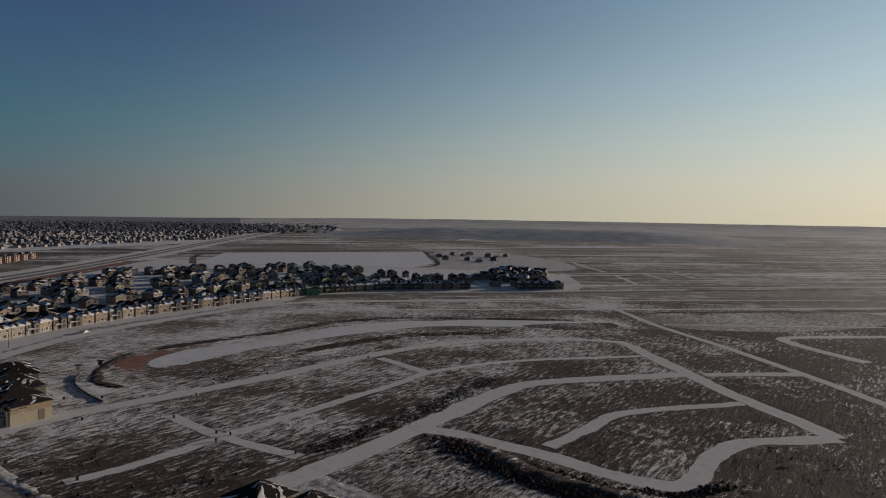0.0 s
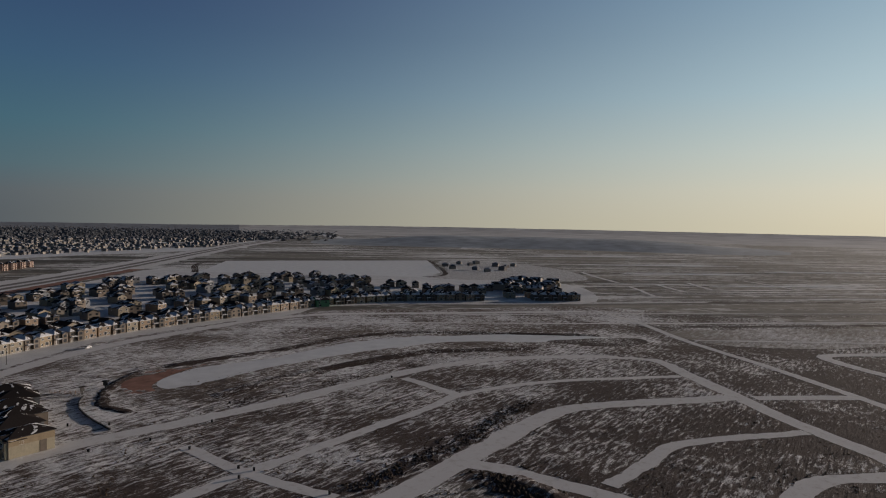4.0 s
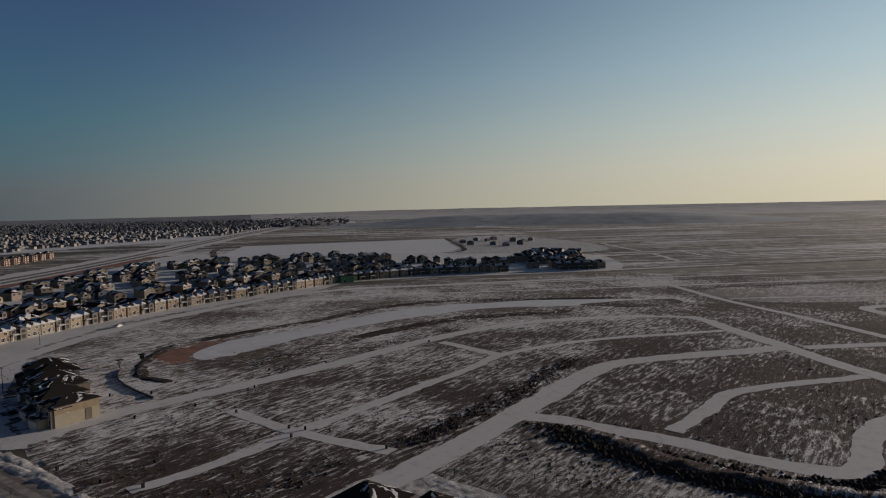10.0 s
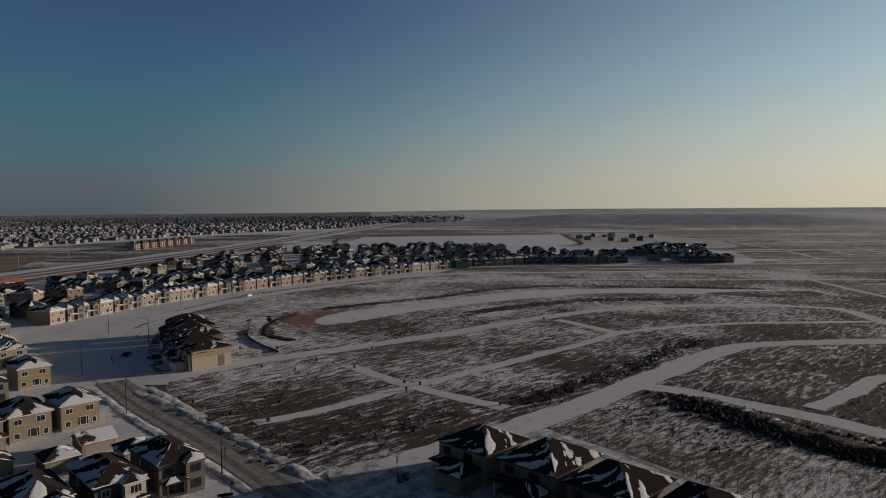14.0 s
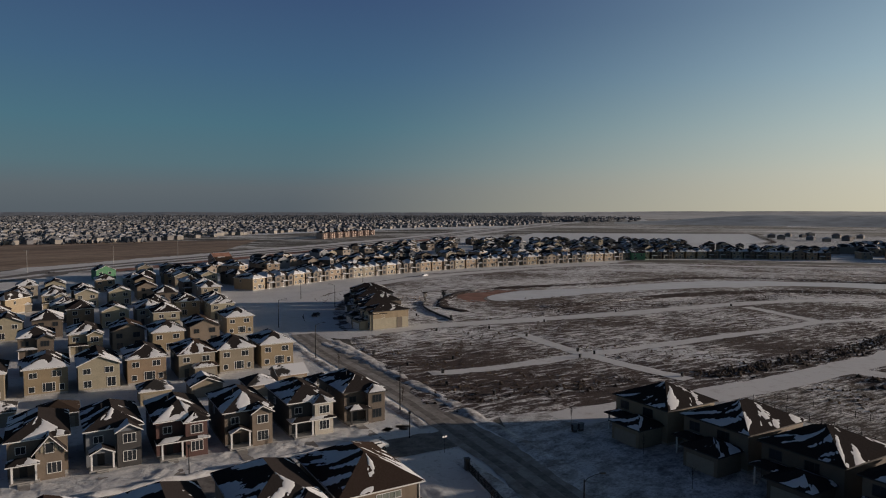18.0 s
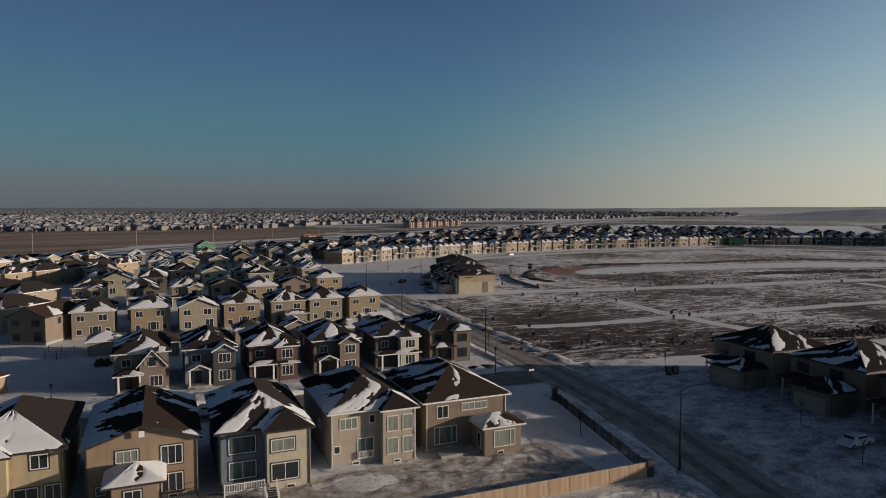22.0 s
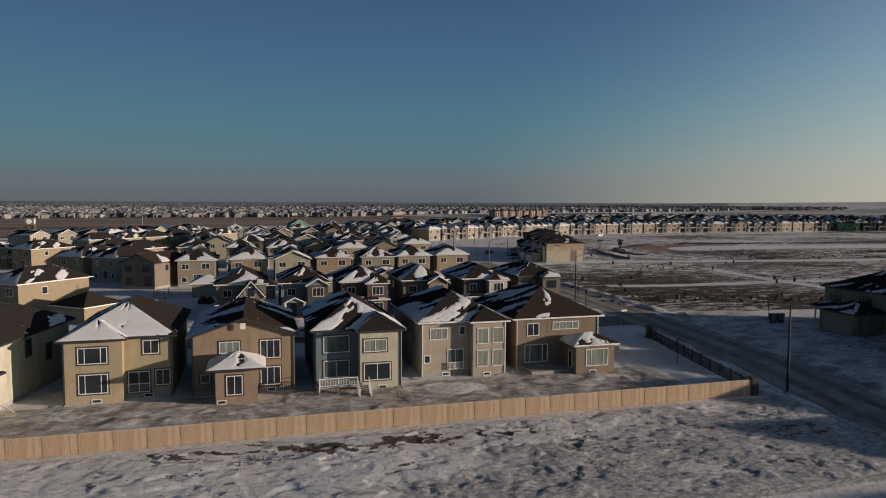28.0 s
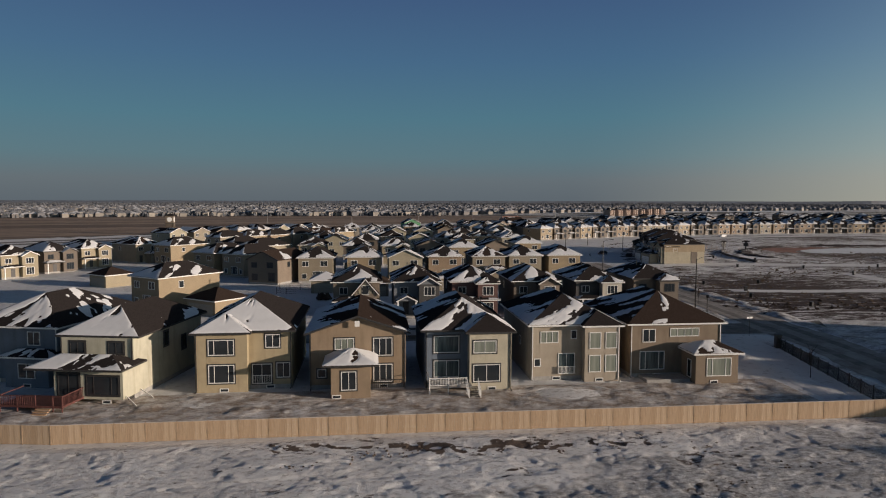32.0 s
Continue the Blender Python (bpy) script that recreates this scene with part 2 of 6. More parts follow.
def m_land(name, tones, snow_at, turn):
    """Open winter land: long bands of straw, scrub and wind-laid snow."""
    m, n, l, b = mat(name, 0.9)
    b.inputs["Specular IOR Level"].default_value = 0.4
    band = noise_node(n, l, 0.006, 6, 0.66, (0.3, 2.8, 1.0, turn + 2))
    streak = noise_node(n, l, 0.02, 8, 0.66, (0.25, 2.4, 1.0, turn))
    patch_ = noise_node(n, l, 0.0035, 4, 0.55)
    fine = noise_node(n, l, 0.8, 4, 0.7)
    soil = ramp(n, l, band, list(zip((0.38, 0.5, 0.62), tones)))
    mottle = noise_node(n, l, 0.09, 6, 0.7, (0.7, 1.5, 1.0, turn))
    soil = mixc(n, l, 0.8, soil, ramp(n, l, mottle, [(0.36, (0.4, 0.39, 0.38)), (0.62, G1)]), "MULTIPLY")
    soil = mixc(n, l, 0.4, soil, ramp(n, l, fine, [(0.3, (0.55, 0.55, 0.55)), (0.7, G1)]), "MULTIPLY")
    k = math_node(n, l, "ADD", math_node(n, l, "MULTIPLY", streak, 0.65), math_node(n, l, "MULTIPLY", band, 0.35))
    k = math_node(n, l, "ADD", math_node(n, l, "MULTIPLY", k, 0.55), math_node(n, l, "MULTIPLY", mottle, 0.25))
    k = math_node(n, l, "ADD", k, math_node(n, l, "MULTIPLY", patch_, 0.2))
    cover = ramp(n, l, k, [(snow_at, G0), (snow_at + 0.042, G1)])
    l.new(mixc(n, l, cover, soil, (0.74, 0.735, 0.72)), b.inputs["Base Color"])
    bump(n, l, b, streak, 0.8, 0.1)
    return m


PLAIN = m_land("far_grassland", ((0.085, 0.075, 0.06), (0.205, 0.187, 0.155), (0.38, 0.35, 0.295)), 0.503, -38)
BROWN = m_land("brown_stubble", ((0.19, 0.125, 0.085), (0.34, 0.235, 0.16), (0.48, 0.35, 0.25)), 0.565, 24)
ICE_GRASS = m_field("frosted_meadow", (0.2, 0.18, 0.155), (0.34, 0.31, 0.27), 0.47, 0.12, 0.6)
RED = m_plain("red_soil", (0.30, 0.165, 0.125), 0.9, vary=0.3, scale=0.2)


def m_track(name, clean, dirty, at, scale):
    """Snow packed by wheels, worn through to dirt in smears and ruts."""
    m, n, l, b = mat(name, 0.8)
    smear = noise_node(n, l, scale, 7, 0.7)
    grit = noise_node(n, l, 3.5, 5, 0.7)
    k = math_node(n, l, "ADD", math_node(n, l, "MULTIPLY", smear, 0.7), math_node(n, l, "MULTIPLY", grit, 0.3))
    c = ramp(n, l, k, [(at - 0.1, clean), (at, tuple((p + q) / 2 for p, q in zip(clean, dirty))), (at + 0.1, dirty)])
    l.new(mixc(n, l, 0.35, c, ramp(n, l, grit, [(0.3, (0.7, 0.69, 0.68)), (0.7, G1)]), "MULTIPLY"), b.inputs["Base Color"])
    bump(n, l, b, k, 0.5, 0.12)
    return m


TRACK = m_track("packed_snow_track", (0.78, 0.765, 0.75), (0.45, 0.40, 0.36), 0.62, 0.3)
ASPHALT = m_track("winter_asphalt", (0.31, 0.285, 0.26), (0.15, 0.135, 0.122), 0.5, 0.5)
SLUSH = m_track("slushy_road", (0.46, 0.43, 0.395), (0.25, 0.225, 0.2), 0.5, 0.35)
ICE = m_plain("snowed_ice", (0.78, 0.775, 0.765), 0.6, vary=0.1, scale=0.12)
ROOFSNOW = m_plain("roof_snow", (0.78, 0.78, 0.78), 0.6, vary=0.06, scale=0.8, bumpy=0.3)
SOIL = m_plain("frozen_soil", (0.11, 0.084, 0.066), 0.95, vary=0.4)
CONC = m_plain("concrete", (0.32, 0.31, 0.29), 0.85)
WHITE = m_plain("white_trim", (0.72, 0.71, 0.68), 0.5, vary=0.05)
CHAR = m_plain("dark_trim", (0.035, 0.033, 0.032), 0.5)
METAL = m_plain("black_metal", (0.02, 0.02, 0.021), 0.4, 0.6)
WOOD = m_plain("cedar_board", (0.50, 0.33, 0.20), 0.75, vary=0.22, scale=1.5)
DECK = m_plain("red_stained_deck", (0.10, 0.036, 0.03), 0.75, vary=0.35)
GLASS, _n, _l, _b = mat("window_glass", 0.08)
_b.inputs["Base Color"].default_value = (0.025, 0.03, 0.035, 1)
_b.inputs["Specular IOR Level"].default_value = 0.6
BUSH = m_plain("dry_brush", (0.06, 0.045, 0.035), 0.9, vary=0.4, scale=0.3)
STALK = m_plain("dry_grass_tuft", (0.12, 0.088, 0.06), 0.9, vary=0.4, scale=0.3)
BLIND, _n, _l, _b = mat("drawn_curtain", 0.3)
_t = noise_node(_n, _l, 0.9, 3, 0.5, (3, 3, 0.25))
_l.new(ramp(_n, _l, _t, [(0.3, (0.13, 0.145, 0.12)), (0.5, (0.19, 0.21, 0.175)), (0.7, (0.25, 0.265, 0.225))]), _b.inputs["Base Color"])
S = {k: m_siding("siding_" + k, c) for k, c in {
    "cream": (0.33, 0.29, 0.205), "tan": (0.275, 0.21, 0.127), "gold": (0.265, 0.19, 0.122), "grey": (0.31, 0.27, 0.215),
    "slate": (0.17, 0.18, 0.195), "beige": (0.25, 0.208, 0.147), "brown": (0.125, 0.098, 0.074), "mocha": (0.19, 0.15, 0.112),
    "sand": (0.295, 0.245, 0.16), "dark": (0.055, 0.052, 0.05), "wine": (0.10, 0.05, 0.042), "green": (0.10, 0.26, 0.13),
    "pink": (0.36, 0.23, 0.17), "white": (0.46, 0.42, 0.35), "rose": (0.42, 0.31, 0.25)}.items()}
ROOF = [m_shingle("shingle_black", (0.036, 0.034, 0.035), 0.54), m_shingle("shingle_brown", (0.05, 0.037, 0.03), 0.56),
        m_shingle("shingle_grey", (0.045, 0.043, 0.042), 0.53), m_shingle("shingle_snowed", (0.05, 0.047, 0.045), 0.47),
        m_shingle("shingle_bare", (0.036, 0.031, 0.03), 0.7), m_shingle("shingle_bare_brown", (0.05, 0.036, 0.03), 0.7)]




def m_stucco(name, colour):
    """Troweled stucco: mottled, finely rough, with faint streaks of damp."""
    m, n, l, b = mat(name, 0.8)
    cloud = noise_node(n, l, 0.6, 6, 0.65)
    damp = noise_node(n, l, 1.4, 5, 0.6, (1, 1, 0.15))
    grain = noise_node(n, l, 14.0, 4, 0.7)
    c = ramp(n, l, cloud, [(0.28, tuple(v * 0.84 for v in colour)), (0.72, tuple(v * 1.1 for v in colour))])
    c = mixc(n, l, 0.5, c, ramp(n, l, damp, [(0.32, (0.7, 0.68, 0.66)), (0.5, G1)]), "MULTIPLY")
    l.new(mixc(n, l, 0.3, c, ramp(n, l, grain, [(0.3, (0.75, 0.75, 0.75)), (0.7, G1)]), "MULTIPLY"), b.inputs["Base Color"])
    bump(n, l, b, grain, 0.35, 0.02)
    return m


ST = {k: m_stucco("stucco_" + k, c) for k, c in {"cream": (0.50, 0.475, 0.37), "tan": (0.40, 0.33, 0.215), "gold": (0.29, 0.22, 0.152), "grey": (0.38, 0.33, 0.262), "mocha": (0.225, 0.178, 0.132), "slate": (0.165, 0.195, 0.235), "white": (0.48, 0.44, 0.34)}.items()}
# Dark panes with teal reflections painted into the base colour.
TEAL, _n, _l, _b = mat("painted_reflection_glass", 0.12)
_t = noise_node(_n, _l, 0.9, 3, 0.5, (3, 3, 0.3))
_l.new(ramp(_n, _l, _t, [(0.35, (0.035, 0.05, 0.055)), (0.65, (0.12, 0.155, 0.155))]), _b.inputs["Base Color"])


# geometry helpers: lists of corners and faces
def box(x0, x1, y0, y1, z0, z1):
    v = [(x, y, z) for z in (z0, z1) for x, y in ((x0, y0), (x1, y0), (x1, y1), (x0, y1))]
    return v, [(3, 2, 1, 0), (4, 5, 6, 7), (0, 1, 5, 4), (1, 2, 6, 5), (2, 3, 7, 6), (3, 0, 4, 7)]


def join(*pieces):
    v, f = [], []
    for pv, pf in pieces:
        k = len(v)
        v += pv
        f += [tuple(i + k for i in q) for q in pf]
    return v, f


def hip(x0, x1, y0, y1, z, pitch, over=0.45, thick=0.2):
    """A hipped roof over a rectangle; the ridge runs along the longer side."""
    x0, x1, y0, y1 = x0 - over, x1 + over, y0 - over, y1 + over
    w, d = x1 - x0, y1 - y0
    r = min(w, d) / 2
    zt = z + thick
    zr = zt + r * pitch
    c = [(x0, y0), (x1, y0), (x1, y1), (x0, y1)]
    v = [(x, y, z) for x, y in c] + [(x, y, zt) for x, y in c]
    if w >= d:
        v += [(x0 + r, y0 + r, zr), (x1 - r + 1e-3, y0 + r, zr)]
        f = [(4, 5, 9, 8), (5, 6, 9), (6, 7, 8, 9), (7, 4, 8)]
    else:
        v += [(x0 + r, y0 + r, zr), (x0 + r, y1 - r, zr)]
        f = [(4, 5, 8), (5, 6, 9, 8), (6, 7, 9), (7, 4, 8, 9)]
    return v, f + [(3, 2, 1, 0), (0, 1, 5, 4), (1, 2, 6, 5), (2, 3, 7, 6), (3, 0, 4, 7)]


def gable(x0, x1, y0, y1, z, pitch, axis="y", over=0.4, thick=0.2):
    """Two sloping slabs that meet in a ridge along the axis."""
    def swap(p):
        return p if axis == "y" else (p[1], p[0], p[2])
    if axis == "x":
        x0, x1, y0, y1 = y0, y1, x0, x1
    a, b, m = x0 - over, x1 + over, (x0 + x1) / 2
    y0, y1 = y0 - over, y1 + over
    zl, zr = z - over * pitch, z + (m - x0) * pitch
    v = []
    for y in (y0, y1):
        v += [(a, y, zl), (m, y, zr), (b, y, zl), (b, y, zl + thick), (m, y, zr + thick), (a, y, zl + thick)]
    f = [(0, 1, 4, 5), (1, 2, 3, 4), (11, 10, 7, 6), (10, 9, 8, 7), (5, 4, 10, 11), (4, 3, 9, 10), (6, 7, 1, 0), (7, 8, 2, 1), (0, 5, 11, 6), (3, 2, 8, 9)]
    if axis == "x":
        f = [q[::-1] for q in f]
    return [swap(p) for p in v], f


def prism(x0, x1, y0, y1, z, pitch, axis="y"):
    """The triangular wall body under a gable."""
    if axis == "y":
        m = (x0 + x1) / 2
        h = z + (m - x0) * pitch
        v = [(x0, y0, z), (x1, y0, z), (m, y0, h), (x0, y1, z), (x1, y1, z), (m, y1, h)]
        return v, [(0, 1, 2), (5, 4, 3), (0, 3, 4, 1), (1, 4, 5, 2), (2, 5, 3, 0)]
    m = (y0 + y1) / 2
    h = z + (m - y0) * pitch
    v = [(x0, y0, z), (x0, y1, z), (x0, m, h), (x1, y0, z), (x1, y1, z), (x1, m, h)]
    return v, [(2, 1, 0), (3, 4, 5), (1, 4, 3, 0), (2, 5, 4, 1), (0, 3, 5, 2)]


def mesh(name, geo, *materials):
    me = bpy.data.meshes.new(name)
    me.from_pydata(geo[0], [], geo[1])
    for m in materials:
        me.materials.append(m)
    me.update()
    return me


def part(name, geo, material, parent, label=""):
    ob = new(name, mesh(name, geo, material))
    ob.parent = parent
    if label:
        ob["label"] = label
    return ob


def thing(name, label, category, group="", kind=""):
    return tagged(new(name), label, category, group, kind)


ROW = 10.8
cR, sR = math.cos(radians(ROW)), math.sin(radians(ROW))


def uv(u, v):
    """From the street grid (u along the house rows, v across them) to the world."""
    return u * cR - v * sR, u * sR + v * cR


def at_uv(u, v, z=0.0, turn=0.0):
    x, y = uv(u, v)
    return pose(x, y, z, rz=ROW + turn)


def strip(pts, width, z, closed=False):
    """A ribbon along a smoothed line, with slightly wandering edges."""
    p = [Vector((*q, 0)) for q in pts]
    out = []
    for i in range(len(p) - 1):
        a, b, c, d = p[max(i - 1, 0)], p[i], p[i + 1], p[min(i + 2, len(p) - 1)]
        k = max(2, int((c - b).length / 2.2))
        for j in range(k):
            t = j / k
            out.append(0.5 * (2 * b + (c - a) * t + (2 * a - 5 * b + 4 * c - d) * t * t + (3 * b - a - 3 * c + d) * t ** 3))
    out.append(p[-1])
    v, f = [], []
    for i, q in enumerate(out):
        way = (out[min(i + 1, len(out) - 1)] - out[max(i - 1, 0)]).normalized()
        side = Vector((-way.y, way.x, 0))
        wob = noise.noise(q * 0.06) * 0.12 + (noise.noise(q * 0.3) * 0.6 + noise.noise(q * 0.9) * 0.45) / max(width, 4)
        wob2 = noise.noise(q * 0.06 + Vector((40, 9, 3))) * 0.12 + (noise.noise(q * 0.3 + Vector((7, 1, 8))) * 0.6 + noise.noise(q * 0.9 + Vector((3, 5, 1))) * 0.45) / max(width, 4)
        for s in (-0.5 + wob, 0.5 + wob2):
            e = q + side * width * s
            v.append((e.x, e.y, z))
    for i in range(len(out) - 1):
        f.append((2 * i + 1, 2 * i, 2 * i + 2, 2 * i + 3))
    return v, f


def smooth_poly(pts, z, steps=5, wob=0.0):
    """A flat patch with a rounded, uneven outline."""
    p = [Vector((*q, 0)) for q in pts]
    k = len(p)
    v = []
    for i in range(k):
        a, b, c, d = p[i - 1], p[i], p[(i + 1) % k], p[(i + 2) % k]
        for j in range(steps):
            t = j / steps
            q = 0.5 * (2 * b + (c - a) * t + (2 * a - 5 * b + 4 * c - d) * t * t + (3 * b - a - 3 * c + d) * t ** 3)
            w = noise.noise_vector(q * 0.05) * wob
            v.append((q.x + w.x, q.y + w.y, z))
    return v, [tuple(range(len(v)))]


def patch(name, geo, material, label, category):
    return tagged(new(name, mesh(name, geo, material)), label, category, "", "structure")


# ground
patch("ground", ([(-6000, -3000, 0), (6000, -3000, 0), (6000, 6000, 0), (-6000, 6000, 0)], [(0, 1, 2, 3)]), PLAIN, "wide winter grassland with streaks of snow", "ground")
FIELD_EDGE = [(42, 52), (60, 45), (118, 52), (122, 10), (150, -60), (330, -90), (560, -10), (520, 230), (430, 285), (340, 345), (270, 362), (200, 345), (130, 325), (75, 280), (45, 190), (38, 130)]
patch("ground_field", smooth_poly(FIELD_EDGE, 0.02, 6, 4), FIELD, "dark dry grass lots streaked with blown snow", "field")
patch("ground_village", smooth_poly([uv(-170, -12), uv(40, -12), (46, 50), (36, 120), (32, 180), (50, 250), (140, 320), (270, 352), (345, 380), (470, 312), (545, 255), (680, 380), (640, 570), (540, 660), (387, 850), (230, 690), (40, 560), (-110, 340), (-260, 200)], 0.03, 4, 2), SNOW, "trampled snow between the houses", "snow")
patch("ground_lot", smooth_poly([uv(-220, -12), uv(-100, -12.2), uv(0, -12.2), uv(38, -12.2), (43, -40), (40, -160), (-200, -160)], 0.035, 4, 0), LOT, "vacant lot under wind-carved snow with bare soil", "snow")
patch("ground_east", smooth_poly([(52, 45), (78, 48), (100, 48), (106, 20), (107, -20), (116, -120), (48, -150), (46, -20)], 0.045, 5, 1), TRAMPLED, "shaded snow round the new houses", "snow")
patch("white_field", smooth_poly([(395, 765), (535, 965), (860, 815), (668, 585), (600, 558), (490, 690)], 0.05, 1, 0), ICE, "flat field under clean snow", "field")
patch("pond", smooth_poly([(122, 211), (145, 226), (183, 224), (229, 232), (270, 239), (308, 214), (356, 184), (391, 134), (378, 126), (332, 165), (292, 198), (244, 206), (202, 208), (162, 203), (130, 191), (120, 198)], 0.06, 4, 2), ICE, "long frozen storm pond under snow", "pond")
TRACKS = {
    "collector_track": (8, [(40, 139), (74, 146), (108, 146), (149, 148), (204, 154), (250, 152.6), (285, 142), (324, 115), (340, 88), (319, 58), (296, 26), (274, -3), (259, -29), (246, -48)]),
    "loop_track": (7, [(246, -48), (232, -38), (217, -28), (197, -27), (175, -31), (167, -28), (163, -16), (162, 2), (158, 25), (155, 42), (149, 53)]),
    "broad_track": (9, [(62, 40), (88, 43.5), (106, 45), (129, 49), (151, 53.5), (172, 57.5), (198, 63), (222, 65), (243, 57), (267, 43), (296, 26)]),
    "inner_track": (4.6, [(50, 82.5), (70, 83), (95, 88), (109, 90), (149, 97), (182, 102), (206, 108), (237, 103.5), (266, 92), (295, 74), (315, 61)]),
    "stub_track": (5, [(209, 146), (206.5, 108)]),
    "cross_track": (4.5, [(94, 122), (97, 90), (106, 57)]),
    "cul_track": (5.4, [(168, 12.5), (192, 13.5), (212, 16), (229, 10), (246, 0.6), (265, -10)]),
    "diagonal_lane": (5.5, [(484, 204), (460, 163), (414, 105), (380, 52), (342, -3), (307, -49), (280, -90)]),
    "lot_track": (8, [(520, -40), (475, -3), (438, 25.7), (425, 28), (415, 18), (402, -1), (390, -24)]),
    "link_track": (7, [(300, 21), (337, -10)]),
    "ring_road": (10, [(34, 225), (52, 252), (72, 268), (102, 292), (138, 313), (190, 331), (245, 346), (302, 341), (356, 306), (417, 267), (482, 225)]),
    "north_road": (9, [(330, 384), (345, 377), (397, 353), (460, 305), (541, 254), (640, 190)]),
    "bank_lane": (4, [(230, 312), (279, 305), (325, 269), (392, 214), (447, 170)]),
    "east_lane": (5, [(385, 277), (504, 192), (600, 119), (697, 45)]),
    "south_lane": (5, [(460, 160), (560, 85), (648, 20)]),
    "plain_lane": (5, [(575, 259), (700, 171), (839, 75)]),
    "field_lane": (6, [(456, 162), (530, 108), (614, 47), (720, -30)]),
    "levee_lane": (4, [(420, 102), (470, 54), (520, 5), (560, -38)]),
    "lane_spur": (5, [(724, 322), (690, 288), (645, 247)]),
    "lane_crook": (6, [(784, 321), (750, 285), (716, 246)]),
    "lane_wing": (6, [(835, 300), (800, 270), (771, 241)]),
    "estate_lane": (6, [(866, 480), (810, 420), (756, 355)]),
    "estate_bend": (7, [(1053, 490), (1070, 430), (1082, 363)]),
    "estate_spur": (6, [(933, 267), (907, 228), (856, 171)]),
    "cluster_lane": (5, [(620, 322), (632, 280), (645, 241)]),
    "far_lane": (6, [(590, 315), (760, 190), (914, 76)]),
}
for k, (name, (width, pts)) in enumerate(TRACKS.items()):
    patch(name, strip(pts, width, 0.07 + 0.006 * k), TRACK, "unpaved track packed with snow", "track")

ROAD = [(44, -240), (44, -120), (44, -60), (43.5, -20), (44.5, 3), (44.5, 13), (42.5, 36), (38.5, 72), (31.5, 112), (28, 145), (28.5, 178), (37, 216), (56, 258), (72, 268)]
patch("road_bend", strip(ROAD[8:], 7.5, 0.094), TRACK, "snow-packed bend of the road past the terrace", "road")
patch("road", strip(ROAD[:10], 8.6, 0.1), SLUSH, "two-lane road under a film of packed snow", "road")


def shifted(pts, off):
    p = [Vector(q) for q in pts]
    out = []
    for i, q in enumerate(p):
        way = (p[min(i + 1, len(p) - 1)] - p[max(i - 1, 0)]).normalized()
        out.append((q.x + way.y * off, q.y - way.x * off))
    return out


for off in (-1.8, 1.8):
    patch("wheel_track", strip(shifted(ROAD[:10], off), 1.5, 0.106), ASPHALT, "bare asphalt worn free by tyres", "road")
patch("side_street", strip([uv(-130, 29.5), uv(-60, 29.5), uv(0, 29.5), uv(30, 30), (42, 38)], 8.5, 0.088), ASPHALT, "snow-covered side street", "road")
patch("crescent_street", strip([uv(-130, 121), uv(-60, 121), uv(0, 121), uv(44, 122)], 8, 0.084), TRACK, "snow-covered residential street", "road")
HWY = [Vector(p) for p in ((-420, -60), (-126, 344), (-84, 424), (40, 560), (151, 675), (323, 871), (769, 1426), (1520, 2320), (2300, 3300))]


def beside(off):
    out = []
    for i, q in enumerate(HWY):
        way = (HWY[min(i + 1, len(HWY) - 1)] - HWY[max(i - 1, 0)]).normalized()
        out.append((q.x + way.y * off, q.y - way.x * off))
    return out


patch("stubble_field", ([(x, y, 0.04) for x, y in beside(-42)[:4]] + [(900 * math.cos(radians(a)), -68 + 900 * math.sin(radians(a)), 0.04) for a in range(86, 172, 6)], [tuple(range(19))]), BROWN, "wide reddish brown stubble field", "field")
patch("highway_verge", strip(beside(0), 74, 0.19), TRACK, "broad snowy verge of the highway", "verge")
for off in (-9, 9):
    patch("highway", strip(beside(off), 10, 0.23), ASPHALT, "dark carriageway of a divided highway", "highway")
patch("verge_red", strip(beside(31)[2:6], 17, 0.22), RED, "strip of bare red soil beside the highway", "verge")


def inside(px, py, poly):
    """Which of the points lie in the polygon."""
    hit = np.zeros(px.shape, bool)
    for (ax, ay), (bx, by) in zip(poly, poly[1:] + poly[:1]):
        if ay == by:
            continue
        cross = ((ay > py) != (by > py)) & (px < (bx - ax) * (py - ay) / (by - ay) + ax)
        hit ^= cross
    return hit


